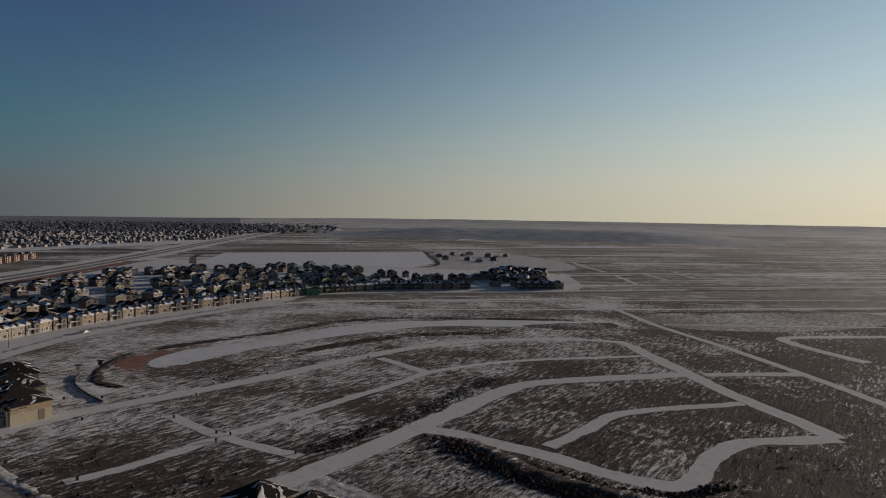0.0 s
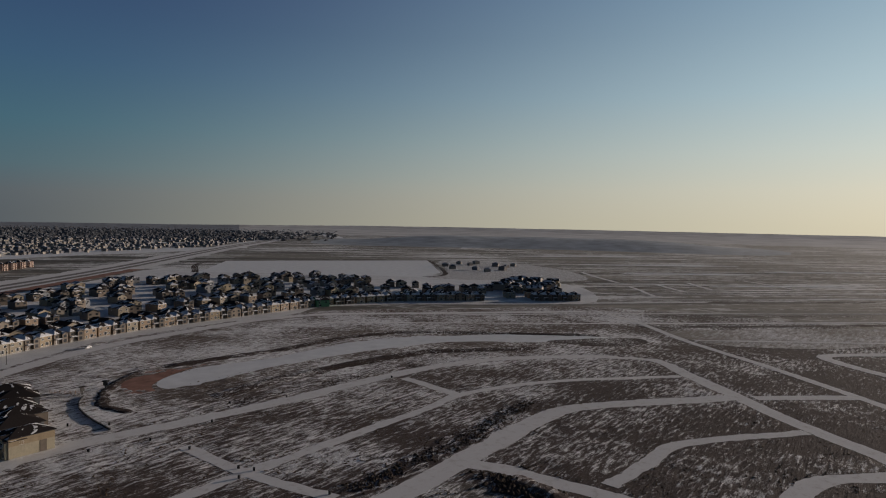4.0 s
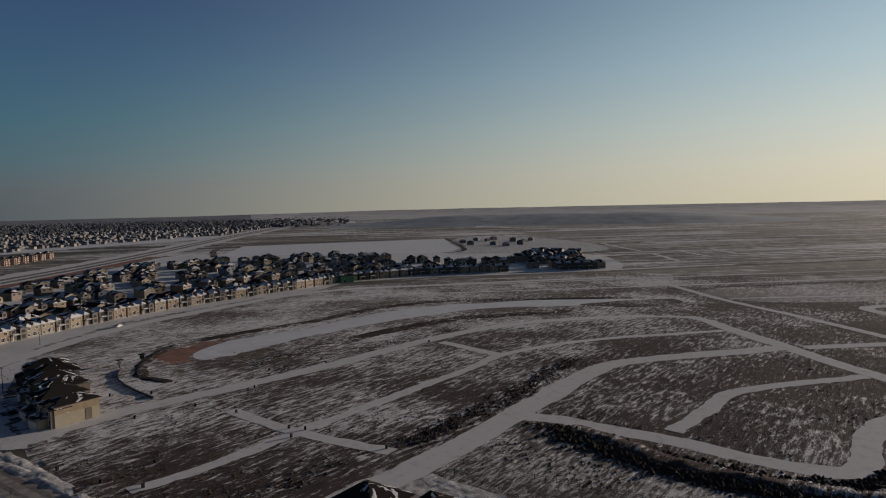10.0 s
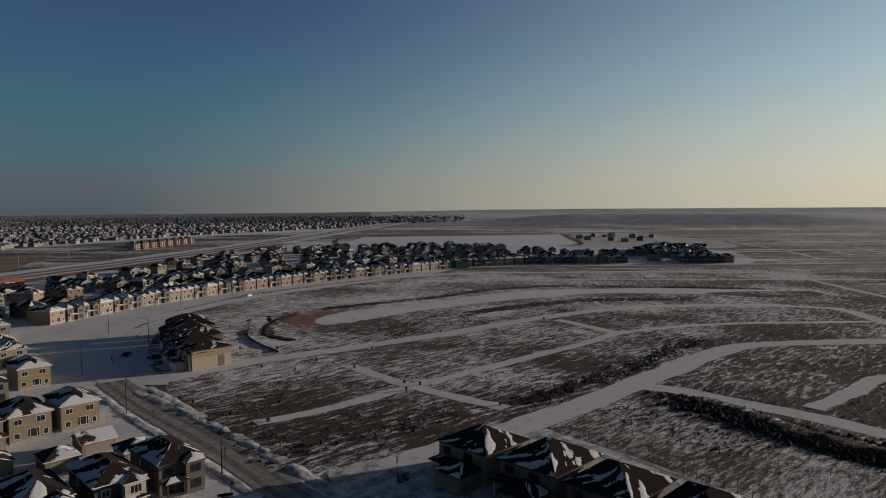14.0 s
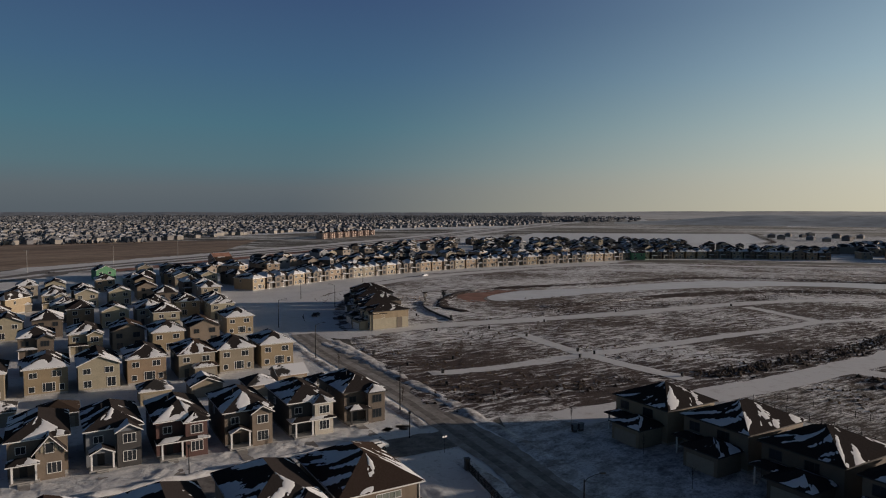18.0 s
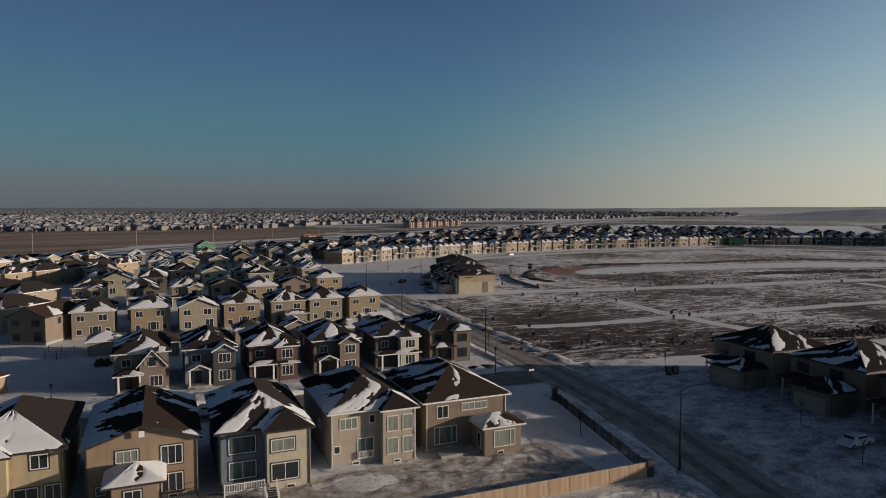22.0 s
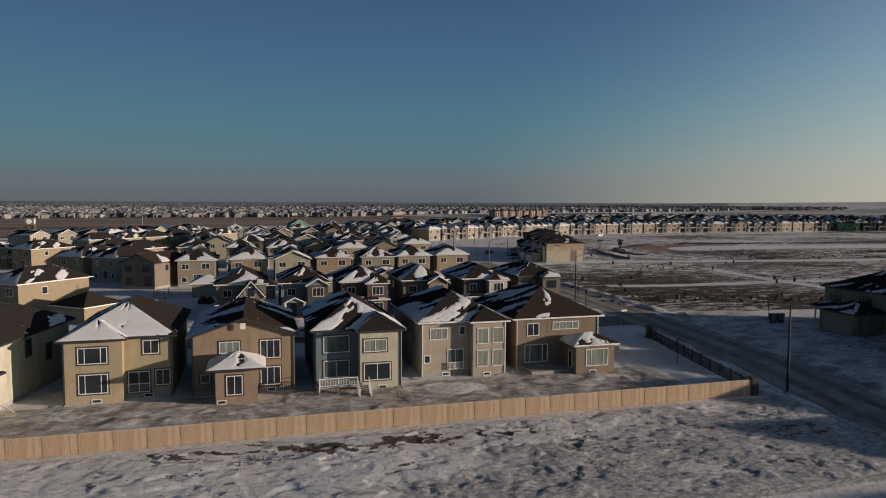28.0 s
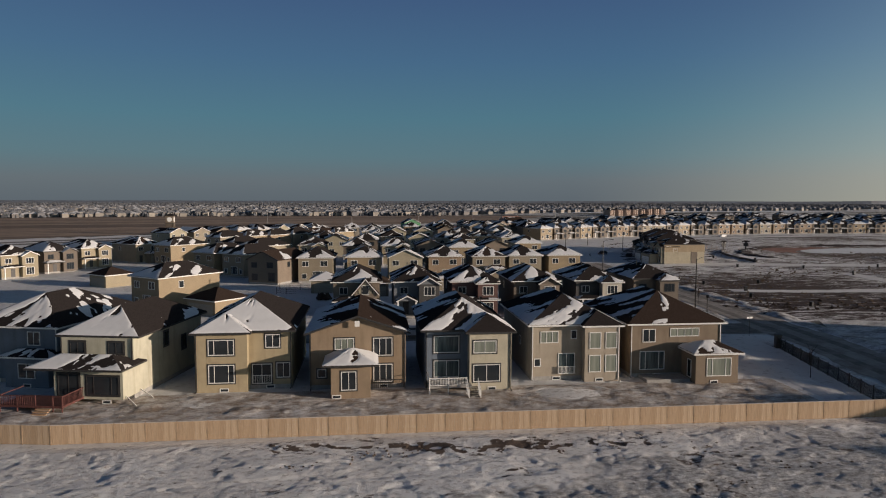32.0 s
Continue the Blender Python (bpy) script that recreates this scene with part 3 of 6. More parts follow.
def relief(name, x0, x1, y0, y1, step, height, poly, material, label, category, base=0.03, place_uv=False, clear=(), lies=None):
    """Uneven ground as a fine grid; it lies flat along the lines given in clear and sinks away at its rim."""
    lies = lies or {}
    nx, ny = int((x1 - x0) / step), int((y1 - y0) / step)
    gx, gy = np.meshgrid(np.linspace(x0, x1, nx + 1), np.linspace(y0, y1, ny + 1))
    wx, wy = (gx * cR - gy * sR, gx * sR + gy * cR) if place_uv else (gx, gy)
    keep = inside(wx, wy, poly) if poly else np.ones(wx.shape, bool)
    mask = np.ones(wx.shape)
    for pts, w in clear:
        for (ax, ay), (bx, by) in zip(pts, pts[1:]):
            lx, ly = bx - ax, by - ay
            t = np.clip(((wx - ax) * lx + (wy - ay) * ly) / (lx * lx + ly * ly), 0, 1)
            mask = np.minimum(mask, np.clip((np.hypot(wx - ax - t * lx, wy - ay - t * ly) - w / 2) / 3.0, 0, 1))
    h = np.array([height(x, y) for x, y in zip(wx.ravel(), wy.ravel())]).reshape(wx.shape)
    rim = np.minimum(np.minimum(gx - x0, x1 - gx), np.minimum(gy - y0, y1 - gy))
    z = base + mask * h * np.clip(rim / 1.5, 0, 1) - 0.06 * (rim < step * 0.5)
    z[~keep] = 0.0
    ids = np.arange((nx + 1) * (ny + 1)).reshape(ny + 1, nx + 1)
    ok = keep[:-1, :-1] | keep[1:, :-1] | keep[:-1, 1:] | keep[1:, 1:]
    f = np.stack([ids[:-1, :-1], ids[:-1, 1:], ids[1:, 1:], ids[1:, :-1]], -1)[ok]
    ob = patch(name, (np.stack([wx.ravel(), wy.ravel(), z.ravel()], -1).tolist(), f.tolist()), material, label, category)
    ob.data.polygons.foreach_set("use_smooth", [True] * len(ob.data.polygons))
    for key, rule in lies.items():
        ob.data.attributes.new(key, "FLOAT", "POINT").data.foreach_set("value", [rule(v.co) for v in ob.data.vertices])
    return ob


def field_height(x, y):
    a = noise.noise(Vector((x * 0.10, y * 0.17, 3))) * 0.5 + noise.noise(Vector((x * 0.33, y * 0.5, 8))) * 0.35
    return 0.02 + 0.55 * max(0.0, a + 0.15)


def crust_edge(x, y):
    """Signed distance, roughly, from the broken edge of the snow crust."""
    return noise.noise(Vector((x * 0.22 + y * 0.1, y * 0.5 - x * 0.05, 1))) + 0.35 * noise.noise(Vector((x * 0.8, y * 1.2, 4))) + 0.12 * noise.noise(Vector((x * 2.6, y * 3.0, 6)))


def lot_height(x, y):
    """Wind-cut plates of crust with sharp lee edges, and low drifts."""
    e = crust_edge(x, y)
    step = min(1.0, max(0.0, e * 11 + 0.5))
    warp = 0.6 * noise.noise(Vector((x * 0.5, y * 0.5, 40)))
    e2 = noise.noise(Vector((x * 0.45 + warp, y * 0.85 - warp, 15))) + 0.3 * noise.noise(Vector((x * 1.7, y * 2.4, 17)))
    step2 = min(1.0, max(0.0, e2 * 12 + 0.4))
    drift = noise.noise(Vector((x * 0.10 + y * 0.07, y * 0.24 - x * 0.04, 9)))
    fine = noise.noise(Vector((x * 3.1, y * 4.2, 3))) * max(0.0, 0.5 - step2 * 0.3)
    return 0.05 + 0.066 * step + 0.036 * step2 + 0.125 * drift + 0.018 * fine


def grit_lies(q):
    """Where the lot's snow is mixed with dirt and ice, towards the road."""
    u, v = q.x * cR + q.y * sR, q.y * cR - q.x * sR
    k = (u - 2) * 0.05 + (-17.5 - v) * 0.16 + 0.9 * noise.noise(Vector((q.x * 0.22, q.y * 0.3, 50))) + 0.7 * noise.noise(Vector((q.x * 1.1, q.y * 1.5, 52)))
    return min(1.0, max(0.0, 0.5 + (k - 0.45) * 0.6))


def soil_bare(q):
    """Where the crust has broken away over turned soil."""
    e = crust_edge(q.x, q.y)
    u, v = q.x * cR + q.y * sR, q.y * cR - q.x * sR
    belt = max(0.0, 1 - abs(v + 15.4 + 0.07 * (u + 6)) / 2.1) * max(0.0, 1 - abs(u + 8) / 20)
    spot = noise.noise(Vector((q.x * 0.11, q.y * 0.16, 30)))
    k = belt * 0.8 + 0.7 * max(0.0, spot - 0.2)
    torn = noise.noise(Vector((q.x * 0.9, q.y * 1.6, 33))) + 0.5 * noise.noise(Vector((q.x * 2.7, q.y * 4.0, 35)))
    return min(1.0, max(0.0, 0.5 + 1.6 * min(0.5 * k - abs(e + 0.03), torn - 0.08 + 0.5 * k))) if k > 0.05 else 0.0


def snow_height(x, y):
    """Ruts, footprints and small heaps."""
    a = noise.noise(Vector((x * 0.16, y * 0.3, 2))) * 0.16 + noise.noise(Vector((x * 0.6, y * 0.8, 12))) * 0.12
    rut = max(0.0, 1 - abs(noise.noise(Vector((x * 0.07, y * 0.12, 21)))) * 14) * 0.12
    return 0.1 + a + rut + 0.05 * noise.noise(Vector((x * 2.1, y * 2.3, 5)))


def yard_height(x, y):
    return 0.02 + 0.22 * max(0.0, noise.noise(Vector((x * 0.3, y * 0.45, 2)))) + 0.12 * max(0.0, noise.noise(Vector((x * 1.1, y * 1.3, 6))))


relief("ground_field_relief", 40, 350, -92, 352, 1.6, field_height, FIELD_EDGE, FIELD, "tussocky dry grass lots with snow in the hollows", "field", clear=[(p, w) for w, p in TRACKS.values()] + [([(122, 211), (160, 215), (240, 220), (308, 205), (385, 132)], 30), ([(110, 48), (112, 10), (118, -30), (130, -70)], 22), ([(127, 46), (129, 20), (130, -4), (140, -32), (156, -62)], 26)])
relief("ground_lot_relief", -62, 37, -32, -12.4, 0.2, lot_height, None, LOT, "wind-carved crusted snow of the vacant lot", "snow", 0.04, True, lies={"soil": soil_bare, "grit": grit_lies})
relief("ground_east_relief", 52.5, 104, -45, 40, 0.6, snow_height, None, TRAMPLED, "rutted snow in the shade of the new houses", "snow", 0.05, clear=[([uv(74, 24), uv(90, 24), uv(90, -80), uv(74, -80), uv(74, 24)], 6)])
relief("ground_front_relief", -40, 36, 33.8, 43.5, 0.45, snow_height, None, SNOW, "trampled snow before the street fronts", "snow", 0.04, True)
relief("ground_corner_relief", 30.5, 34.2, -9.5, 20, 0.4, snow_height, None, SNOW, "drifted snow in the corner yard", "snow", 0.04, True)
relief("ground_yard_relief", -62, 30, -11.2, 2.0, 0.3, yard_height, None, YARD, "trodden soil, straw and snow behind the houses", "yard", 0.04, True)



# houses
def window_grid(w, h, n, t=0.078, out=0.06, sunk=0.035):
    """A window in one piece: outer border and mullions proud of the panes. Returns their faces and the panes' faces."""
    xs = [0.0]
    cuts = (0, 0.23, 0.77, 1) if n == 3 and w > 2.3 else [i / n for i in range(n + 1)]
    for i in range(n):
        a, b = w * cuts[i], w * cuts[i + 1]
        xs += [a + (t if i == 0 else t * 0.35), b - (t if i == n - 1 else t * 0.35)]
    xs.append(w)
    zs = [0.0, t, h - t, h]
    v, f, panes = [], [], []

    def quad(*p):
        k = len(v)
        v.extend(p)
        return tuple(range(k, k + 4))
    for i in range(len(xs) - 1):
        for j in range(3):
            x0, x1, z0, z1 = xs[i], xs[i + 1], zs[j], zs[j + 1]
            if j == 1 and i % 2 == 1:
                y = -out + sunk
                panes.append(((x0, y, z0), (x1, y, z0), (x1, y, z1), (x0, y, z1)))
                f += [quad((x0, -out, z0), (x1, -out, z0), (x1, y, z0), (x0, y, z0)), quad((x0, y, z1), (x1, y, z1), (x1, -out, z1), (x0, -out, z1)),
                      quad((x0, -out, z0), (x0, y, z0), (x0, y, z1), (x0, -out, z1)), quad((x1, y, z0), (x1, -out, z0), (x1, -out, z1), (x1, y, z1))]
            else:
                f.append(quad((x0, -out, z0), (x1, -out, z0), (x1, -out, z1), (x0, -out, z1)))
    f += [quad((0, 0, 0), (w, 0, 0), (w, -out, 0), (0, -out, 0)), quad((0, -out, h), (w, -out, h), (w, 0, h), (0, 0, h)), quad((0, 0, 0), (0, -out, 0), (0, -out, h), (0, 0, h)), quad((w, -out, 0), (w, 0, 0), (w, 0, h), (w, -out, h))]
    return (v, f), panes


def weld(geo):
    seen, v, remap = {}, [], []
    for p in geo[0]:
        k = tuple(round(c, 4) for c in p)
        if k not in seen:
            seen[k] = len(v)
            v.append(p)
        remap.append(seen[k])
    return v, [tuple(remap[i] for i in q) for q in geo[1]]


WIN = {}


def windows(parent, spec, trim, split):
    for s in spec:
        face, a, z, w, h, n, depth = s[:7]
        glass = s[7] if len(s) > 7 else GLASS
        m = {"F": pose(a, depth, z), "R": pose(depth, a, z, rz=90), "L": pose(depth, a + w, z, rz=-90), "B": pose(a + w, depth, z, rz=180)}[face]
        (v, f), panes = window_grid(w, h, n)
        key = (w, h, n, trim.name, glass.name, split)
        if split:
            fr = part("window", weld((v, f)), s[8] if len(s) > 8 else WHITE, parent)
            fr.matrix_basis = m
            if trim is CHAR:
                k = 0.13
                ring = [(-k, -k), (w + k, -k), (w + k, h + k), (-k, h + k), (0, 0), (w, 0), (w, h), (0, h)]
                cv = [(x, -0.03, zz) for x, zz in ring] + [(x, 0.0, zz) for x, zz in ring]
                cf = [(i, (i + 1) % 4, 4 + (i + 1) % 4, 4 + i) for i in range(4)] + [(8 + i, 8 + (i + 1) % 4, (i + 1) % 4, i) for i in range(4)]
                part("casing", (cv, cf), CHAR, fr, "dark window casing")
            for p in panes:
                q = [(x, y + 0.002, zz) for x, y, zz in p]
                part("pane", (q + [(x, y + 0.012, zz) for x, y, zz in q], [(0, 1, 2, 3), (7, 6, 5, 4), (0, 4, 5, 1), (1, 5, 6, 2), (2, 6, 7, 3), (3, 7, 4, 0)]), glass, fr)
        else:
            if key not in WIN:
                k = len(f)
                for p in panes:
                    i = len(v)
                    v.extend(p)
                    f.append((i, i + 1, i + 2, i + 3))
                me = mesh("window", weld((v, f)), trim, glass)
                for p in me.polygons[k:]:
                    p.material_index = 1
                WIN[key] = me
            ob = new("window", WIN[key])
            ob.parent, ob.matrix_basis = parent, m


def roof_parts(parent, spec, roofmat, wallmat, fascia):
    """spec: kind, x0, x1, y0, y1, z, pitch, overhang."""
    kind, x0, x1, y0, y1, z, pitch, over = spec
    if kind == "hip":
        part("roof", hip(x0, x1, y0, y1, z, pitch, over), roofmat, parent)
        o = over + 0.02
        part("fascia", join(box(x0 - o, x1 + o, y0 - o, y0 - over, z, z + 0.17), box(x0 - o, x1 + o, y1 + over, y1 + o, z, z + 0.17),
                            box(x0 - o, x0 - over, y0 - over, y1 + over, z, z + 0.17), box(x1 + over, x1 + o, y0 - over, y1 + over, z, z + 0.17)), fascia, parent)
    else:
        axis = kind[-1]
        part("roof", gable(x0, x1, y0, y1, z, pitch, axis, over), roofmat, parent)
        part("gable", prism(x0, x1, y0, y1, z, pitch, axis), wallmat, parent)
        gv = gable(x0, x1, y0, y1, z, pitch, axis, over)[0][:6]
        out = Vector((0, -0.05, 0)) if axis == "y" else Vector((-0.05, 0, 0))
        bv = [tuple(Vector(p) + out * k) for k in (0.1, 1) for p in gv]
        bf = [(6, 7, 10, 11), (7, 8, 9, 10), (0, 6, 11, 5), (8, 2, 3, 9), (11, 10, 4, 5), (10, 9, 3, 4), (0, 1, 7, 6), (1, 2, 8, 7)]
        part("bargeboard", (bv, bf), fascia, parent)


def snow_sheet(e, corners, seed, bare=0.0, step=0.3, thick=0.055, name="roof_snow"):
    """Snow lying on one roof slope; where it has thawed the sheet dips under the shingles."""
    p = [Vector(c) for c in corners]
    if len(p) == 3:
        p.append(p[2])
    nrm = (p[1] - p[0]).cross(p[2] - p[0]).normalized()
    if nrm.z < 0:
        nrm = -nrm
    nx = max(4, int((p[1] - p[0]).length / step))
    ny = max(3, int(((p[2] + p[3]) / 2 - (p[0] + p[1]) / 2).length / step))
    off = Vector((seed * 7.31, seed * 3.17, seed * 1.7))
    wide, tall, shear = (p[1] - p[0]).length, (p[3] - p[0]).length, 0.4 * math.sin(seed * 5)
    v, f = [], []
    for j in range(ny + 1):
        for i in range(nx + 1):
            s, t = i / nx, j / ny
            q = (p[0] * (1 - s) + p[1] * s) * (1 - t) + (p[3] * (1 - s) + p[2] * s) * t
            g = Vector((s * wide * (1 - 0.5 * t) + shear * t * tall, t * tall * 0.45, 0)) + off
            k = noise.noise(g * 0.36) * 0.75 + noise.noise(g * 1.1) * 0.3 + noise.noise(q * 2.8 + off) * 0.16 - bare - 0.1 + 0.16 * (0.5 - t)
            h = max(-0.03, min(thick, k * 0.6))
            if i in (0, nx) or j in (0, ny):
                h = min(h, 0.012)
            v.append((q + nrm * h).to_tuple())
    for j in range(ny):
        for i in range(nx):
            a = j * (nx + 1) + i
            f.append((a, a + 1, a + nx + 2, a + nx + 1))
    ob = part(name, (v, f), ROOFSNOW, e, "thawing snow left on the roof slope")
    ob.data.polygons.foreach_set("use_smooth", [True] * len(ob.data.polygons))


def roof_snow(e, r, seed, bare, step=0.45):
    """Patchy snow on every slope of a roof."""
    kind, x0, x1, y0, y1, z, pitch, over = r
    if kind == "hip":
        v, f = hip(x0, x1, y0, y1, z, pitch, over)
        faces = f[:4]
    else:
        v, f = gable(x0, x1, y0, y1, z, pitch, kind[-1], over)
        faces = [q if kind[-1] == "y" else q[::-1] for q in f[4:6]]
    for i, q in enumerate(faces):
        shade = (0.0, 0.1, 0.03, -0.1)[i] if kind == "hip" else (-0.1, 0.1)[i]
        b = bare[i % len(bare)] if isinstance(bare, (list, tuple)) else bare + shade
        if b is not None:
            c = [Vector(v[k]) for k in q]
            low = sorted(range(len(c)), key=lambda k: c[k].z)[:2]
            first = low[0] if (low[0] + 1) % len(c) == low[1] else low[1]
            c = [c[(first + k) % len(c)] for k in range(len(c))]
            snow_sheet(e, c, seed + i * 3.7, b, step)


def hip_faces(x0, x1, y0, y1, z, pitch, over=0.45, thick=0.2):
    v, f = hip(x0, x1, y0, y1, z, pitch, over, thick)
    w, d = x1 - x0, y1 - y0
    names = "FRBL"
    return {k: [v[i] for i in q] for k, q in zip(names, f[:4])}


def house(label, w, d, h, wall, roofmat, trim=None, roofs=(), bays=(), wins=(), doors=(), extra=None, split=False, low=0.5, bare=None, seed=0.0):
    """A house whose near wall lies at y = 0 and whose near left corner is the origin."""
    trim = trim or WHITE
    e = thing("house", label, "house", "houses of the suburb")
    part("wall", box(0, w, 0, d, low, h), wall, e)
    part("foundation", box(0.03, w - 0.03, 0.03, d - 0.03, -0.3, low), CONC, e)
    for x0, x1, y0, y1, z0, z1, bm in bays:
        part("bay", box(x0, x1, y0, y1, z0, z1), bm or wall, e)
    for r in roofs:
        roof_parts(e, r, roofmat, wall, trim)
        if bare is not None:
            roof_snow(e, r, seed + 1.7 * r[1] + r[5], bare)
    windows(e, wins, trim, split)
    for face, a, z, ww, hh, depth, dm, name in doors:
        m = {"F": pose(a, depth, z), "R": pose(depth, a, z, rz=90), "L": pose(depth, a + ww, z, rz=-90), "B": pose(a + ww, depth, z, rz=180)}[face]
        ob = part(name, join(box(0, ww, -0.04, 0.02, 0, hh), *[box(0.08, ww - 0.08, -0.06, -0.04, hh * k / 4 + 0.06, hh * (k + 1) / 4 - 0.06) for k in range(4)]), dm, e)
        ob.matrix_basis = m
    if split:
        for x in (w * 0.25, w * 0.72):
            windows(e, [("F", x, 0.06, 0.9, 0.4, 1, min([0.03] + [b[2] for b in bays if b[0] - 0.9 < x < b[1]]))], WHITE, True)
        for x in (0.12, w - 0.12):
            y = min([0.0] + [b[2] for b in bays if b[0] <= x <= b[1] and b[5] > 4])
            part("downpipe", join(box(x - 0.04, x + 0.04, y - 0.1, y - 0.02, 0.25, h), box(x - 0.04, x + 0.04, y - 0.9, y - 0.1, 0.18, 0.26)), trim, e)
    if extra:
        extra(e)
    return e


def tube_box(x0, y0, x1, y1):
    """A thin pipe lying on the ground away from a wall."""
    v = [(x0, y0 - 0.05, 0.7), (x0, y0 + 0.05, 0.7), (x0, y0 + 0.05, 0.8), (x0, y0 - 0.05, 0.8), (x1, y1 - 0.05, 0.05), (x1, y1 + 0.05, 0.05), (x1, y1 + 0.05, 0.15), (x1, y1 - 0.05, 0.15)]
    return v, [(0, 1, 2, 3), (7, 6, 5, 4), (0, 4, 5, 1), (1, 5, 6, 2), (2, 6, 7, 3), (3, 7, 4, 0)]


def put(e, m):
    e.matrix_basis = m
    return e


def vents(e, *spots):
    for x, y, z in spots:
        part("roof_vent", join(box(x - 0.06, x + 0.06, y - 0.06, y + 0.06, z, z + 0.7), box(x - 0.12, x + 0.12, y - 0.12, y + 0.12, z + 0.7, z + 0.8)), CHAR, e)


def snows(e, spec, faces, seed, ragged):
    for i, k in enumerate("FRBL"):
        if k in faces:
            snow_sheet(e, hip_faces(*spec)[k], seed + i * 3.7, -0.4 + ragged * 0.42, 0.25)
        else:
            snow_sheet(e, hip_faces(*spec)[k], seed + i * 3.7, {"L": -0.04}.get(k, 0.3), 0.35)


# the row behind the board fence
def front_row():
    def deck_white(e):
        part("deck", join(box(0.2, 4.6, -2.6, 0, 0.75, 0.92)), CONC, e)
        rails = [box(0.2, 4.0, -2.6, -2.53, 1.72, 1.8), box(0.2, 4.0, -2.6, -2.53, 1.0, 1.06), box(0.2, 0.27, -2.53, 0, 1.72, 1.8)]
        rails += [box(0.2 + 0.16 * i, 0.24 + 0.16 * i, -2.58, -2.54, 1.06, 1.72) for i in range(24)]
        rails += [box(x, x + 0.1, -2.62, -2.52, 0, 1.85) for x in (0.2, 2.1, 4.0)]
        part("railing", join(*rails), WHITE, e, "white deck railing")
        part("stairs", join(*[box(4.1, 5.2, -4.3 + 0.28 * i, -4.0 + 0.28 * i, 0.12 * i, 0.12 * i + 0.05) for i in range(7)]), CHAR, e, "dark stair treads")
        for x in (4.03, 5.2):
            part("stair_rail", join(*[box(x, x + 0.07, -4.3 + 0.42 * i, -4.23 + 0.42 * i, 0, 1.0 + 0.18 * i) for i in range(5)], *[box(x, x + 0.07, -4.3 + 0.42 * i, -3.88 + 0.42 * i, 0.95 + 0.18 * i, 1.05 + 0.18 * i) for i in range(4)]), WHITE, e, "white stair railing")
        vents(e, (5.2, 4, 8.2))
        snows(e, (0, 8.9, 0, 15, 6.1, 0.55, 0.5), "F", 21, 0.5)
        snows(e, (4.5, 8.9, -1.4, 4, 6.1, 0.55, 0.45), "LR", 22, 0.5)

    # end house with a sunroom
    put(house("brown two-storey house with a hipped sunroom", 10.6, 15, 6.0, ST["mocha"], ROOF[5], WHITE,
              [("hip", 0, 10.6, 0, 15, 6.0, 0.5, 0.5), ("hip", 6.0, 10.8, -3.4, 0.3, 3.3, 0.42, 0.45)],
              [(6.0, 10.8, -3.4, 0.01, 0.0, 3.3, None)],
              [("F", 1.4, 4.0, 1.5, 1.5, 2, 0), ("F", 4.6, 4.6, 3.4, 0.95, 4, 0, BLIND), ("F", 1.1, 0.9, 2.9, 2.1, 3, 0, TEAL), ("F", 7.2, 0.9, 2.8, 2.0, 3, -3.4, BLIND), ("L", 4, 4.0, 1, 1.2, 1, 0), ("L", -2.4, 0.5, 0.9, 2.0, 1, 6.0)],
              extra=lambda e: (part("patio", box(1.0, 5.9, -2.4, 0, 0, 0.4), CONC, e), snows(e, (6.0, 10.8, -3.4, 0.3, 3.3, 0.42, 0.45), "FL", 3, 0.5), snows(e, (0, 10.6, 0, 15, 6.0, 0.5, 0.5), "", 5, 1.0)), split=True), at_uv(14.2, 3.6))
    # grey house with a tall bay
    put(house("pale grey two-storey house with white-trimmed tall windows", 9.6, 15, 6.1, ST["grey"], ROOF[4], WHITE,
              [("hip", 0, 9.6, 0, 15, 6.1, 0.52, 0.45), ("hip", 5.7, 9.6, -1.0, 4, 6.1, 0.55, 0.4)],
              [(5.7, 9.6, -1.0, 0.01, 0.0, 6.1, None)],
              [("F", 1.0, 4.2, 2.0, 1.3, 3, 0, BLIND), ("F", 4.4, 4.6, 0.7, 1.0, 1, 0), ("F", 0.3, 1.6, 0.75, 0.9, 1, 0), ("F", 3.0, 0.75, 1.9, 2.3, 2, 0, TEAL),
               ("F", 6.2, 3.7, 1.3, 1.8, 1, -1.0, BLIND), ("F", 8.0, 3.7, 1.3, 1.8, 1, -1.0, BLIND), ("F", 6.2, 1.1, 1.3, 1.9, 1, -1.0, BLIND), ("F", 8.0, 1.1, 1.3, 1.9, 1, -1.0, BLIND), ("L", 5, 3, 1, 1, 1, 0)],
              extra=lambda e: (snows(e, (0, 9.6, 0, 15, 6.1, 0.52, 0.45), "F", 11, 0.95), snows(e, (5.7, 9.6, -1.0, 4, 6.1, 0.55, 0.4), "RL", 12, 0.6), part("railing", join(box(3.0, 4.9, -0.3, -0.25, 1.55, 1.62), box(3.0, 4.9, -0.3, -0.25, 0.8, 0.86), *[box(3.0 + 0.15 * i, 3.04 + 0.15 * i, -0.3, -0.26, 0.8, 1.6) for i in range(13)]), WHITE, e)), split=True), at_uv(2.9, 3.4))
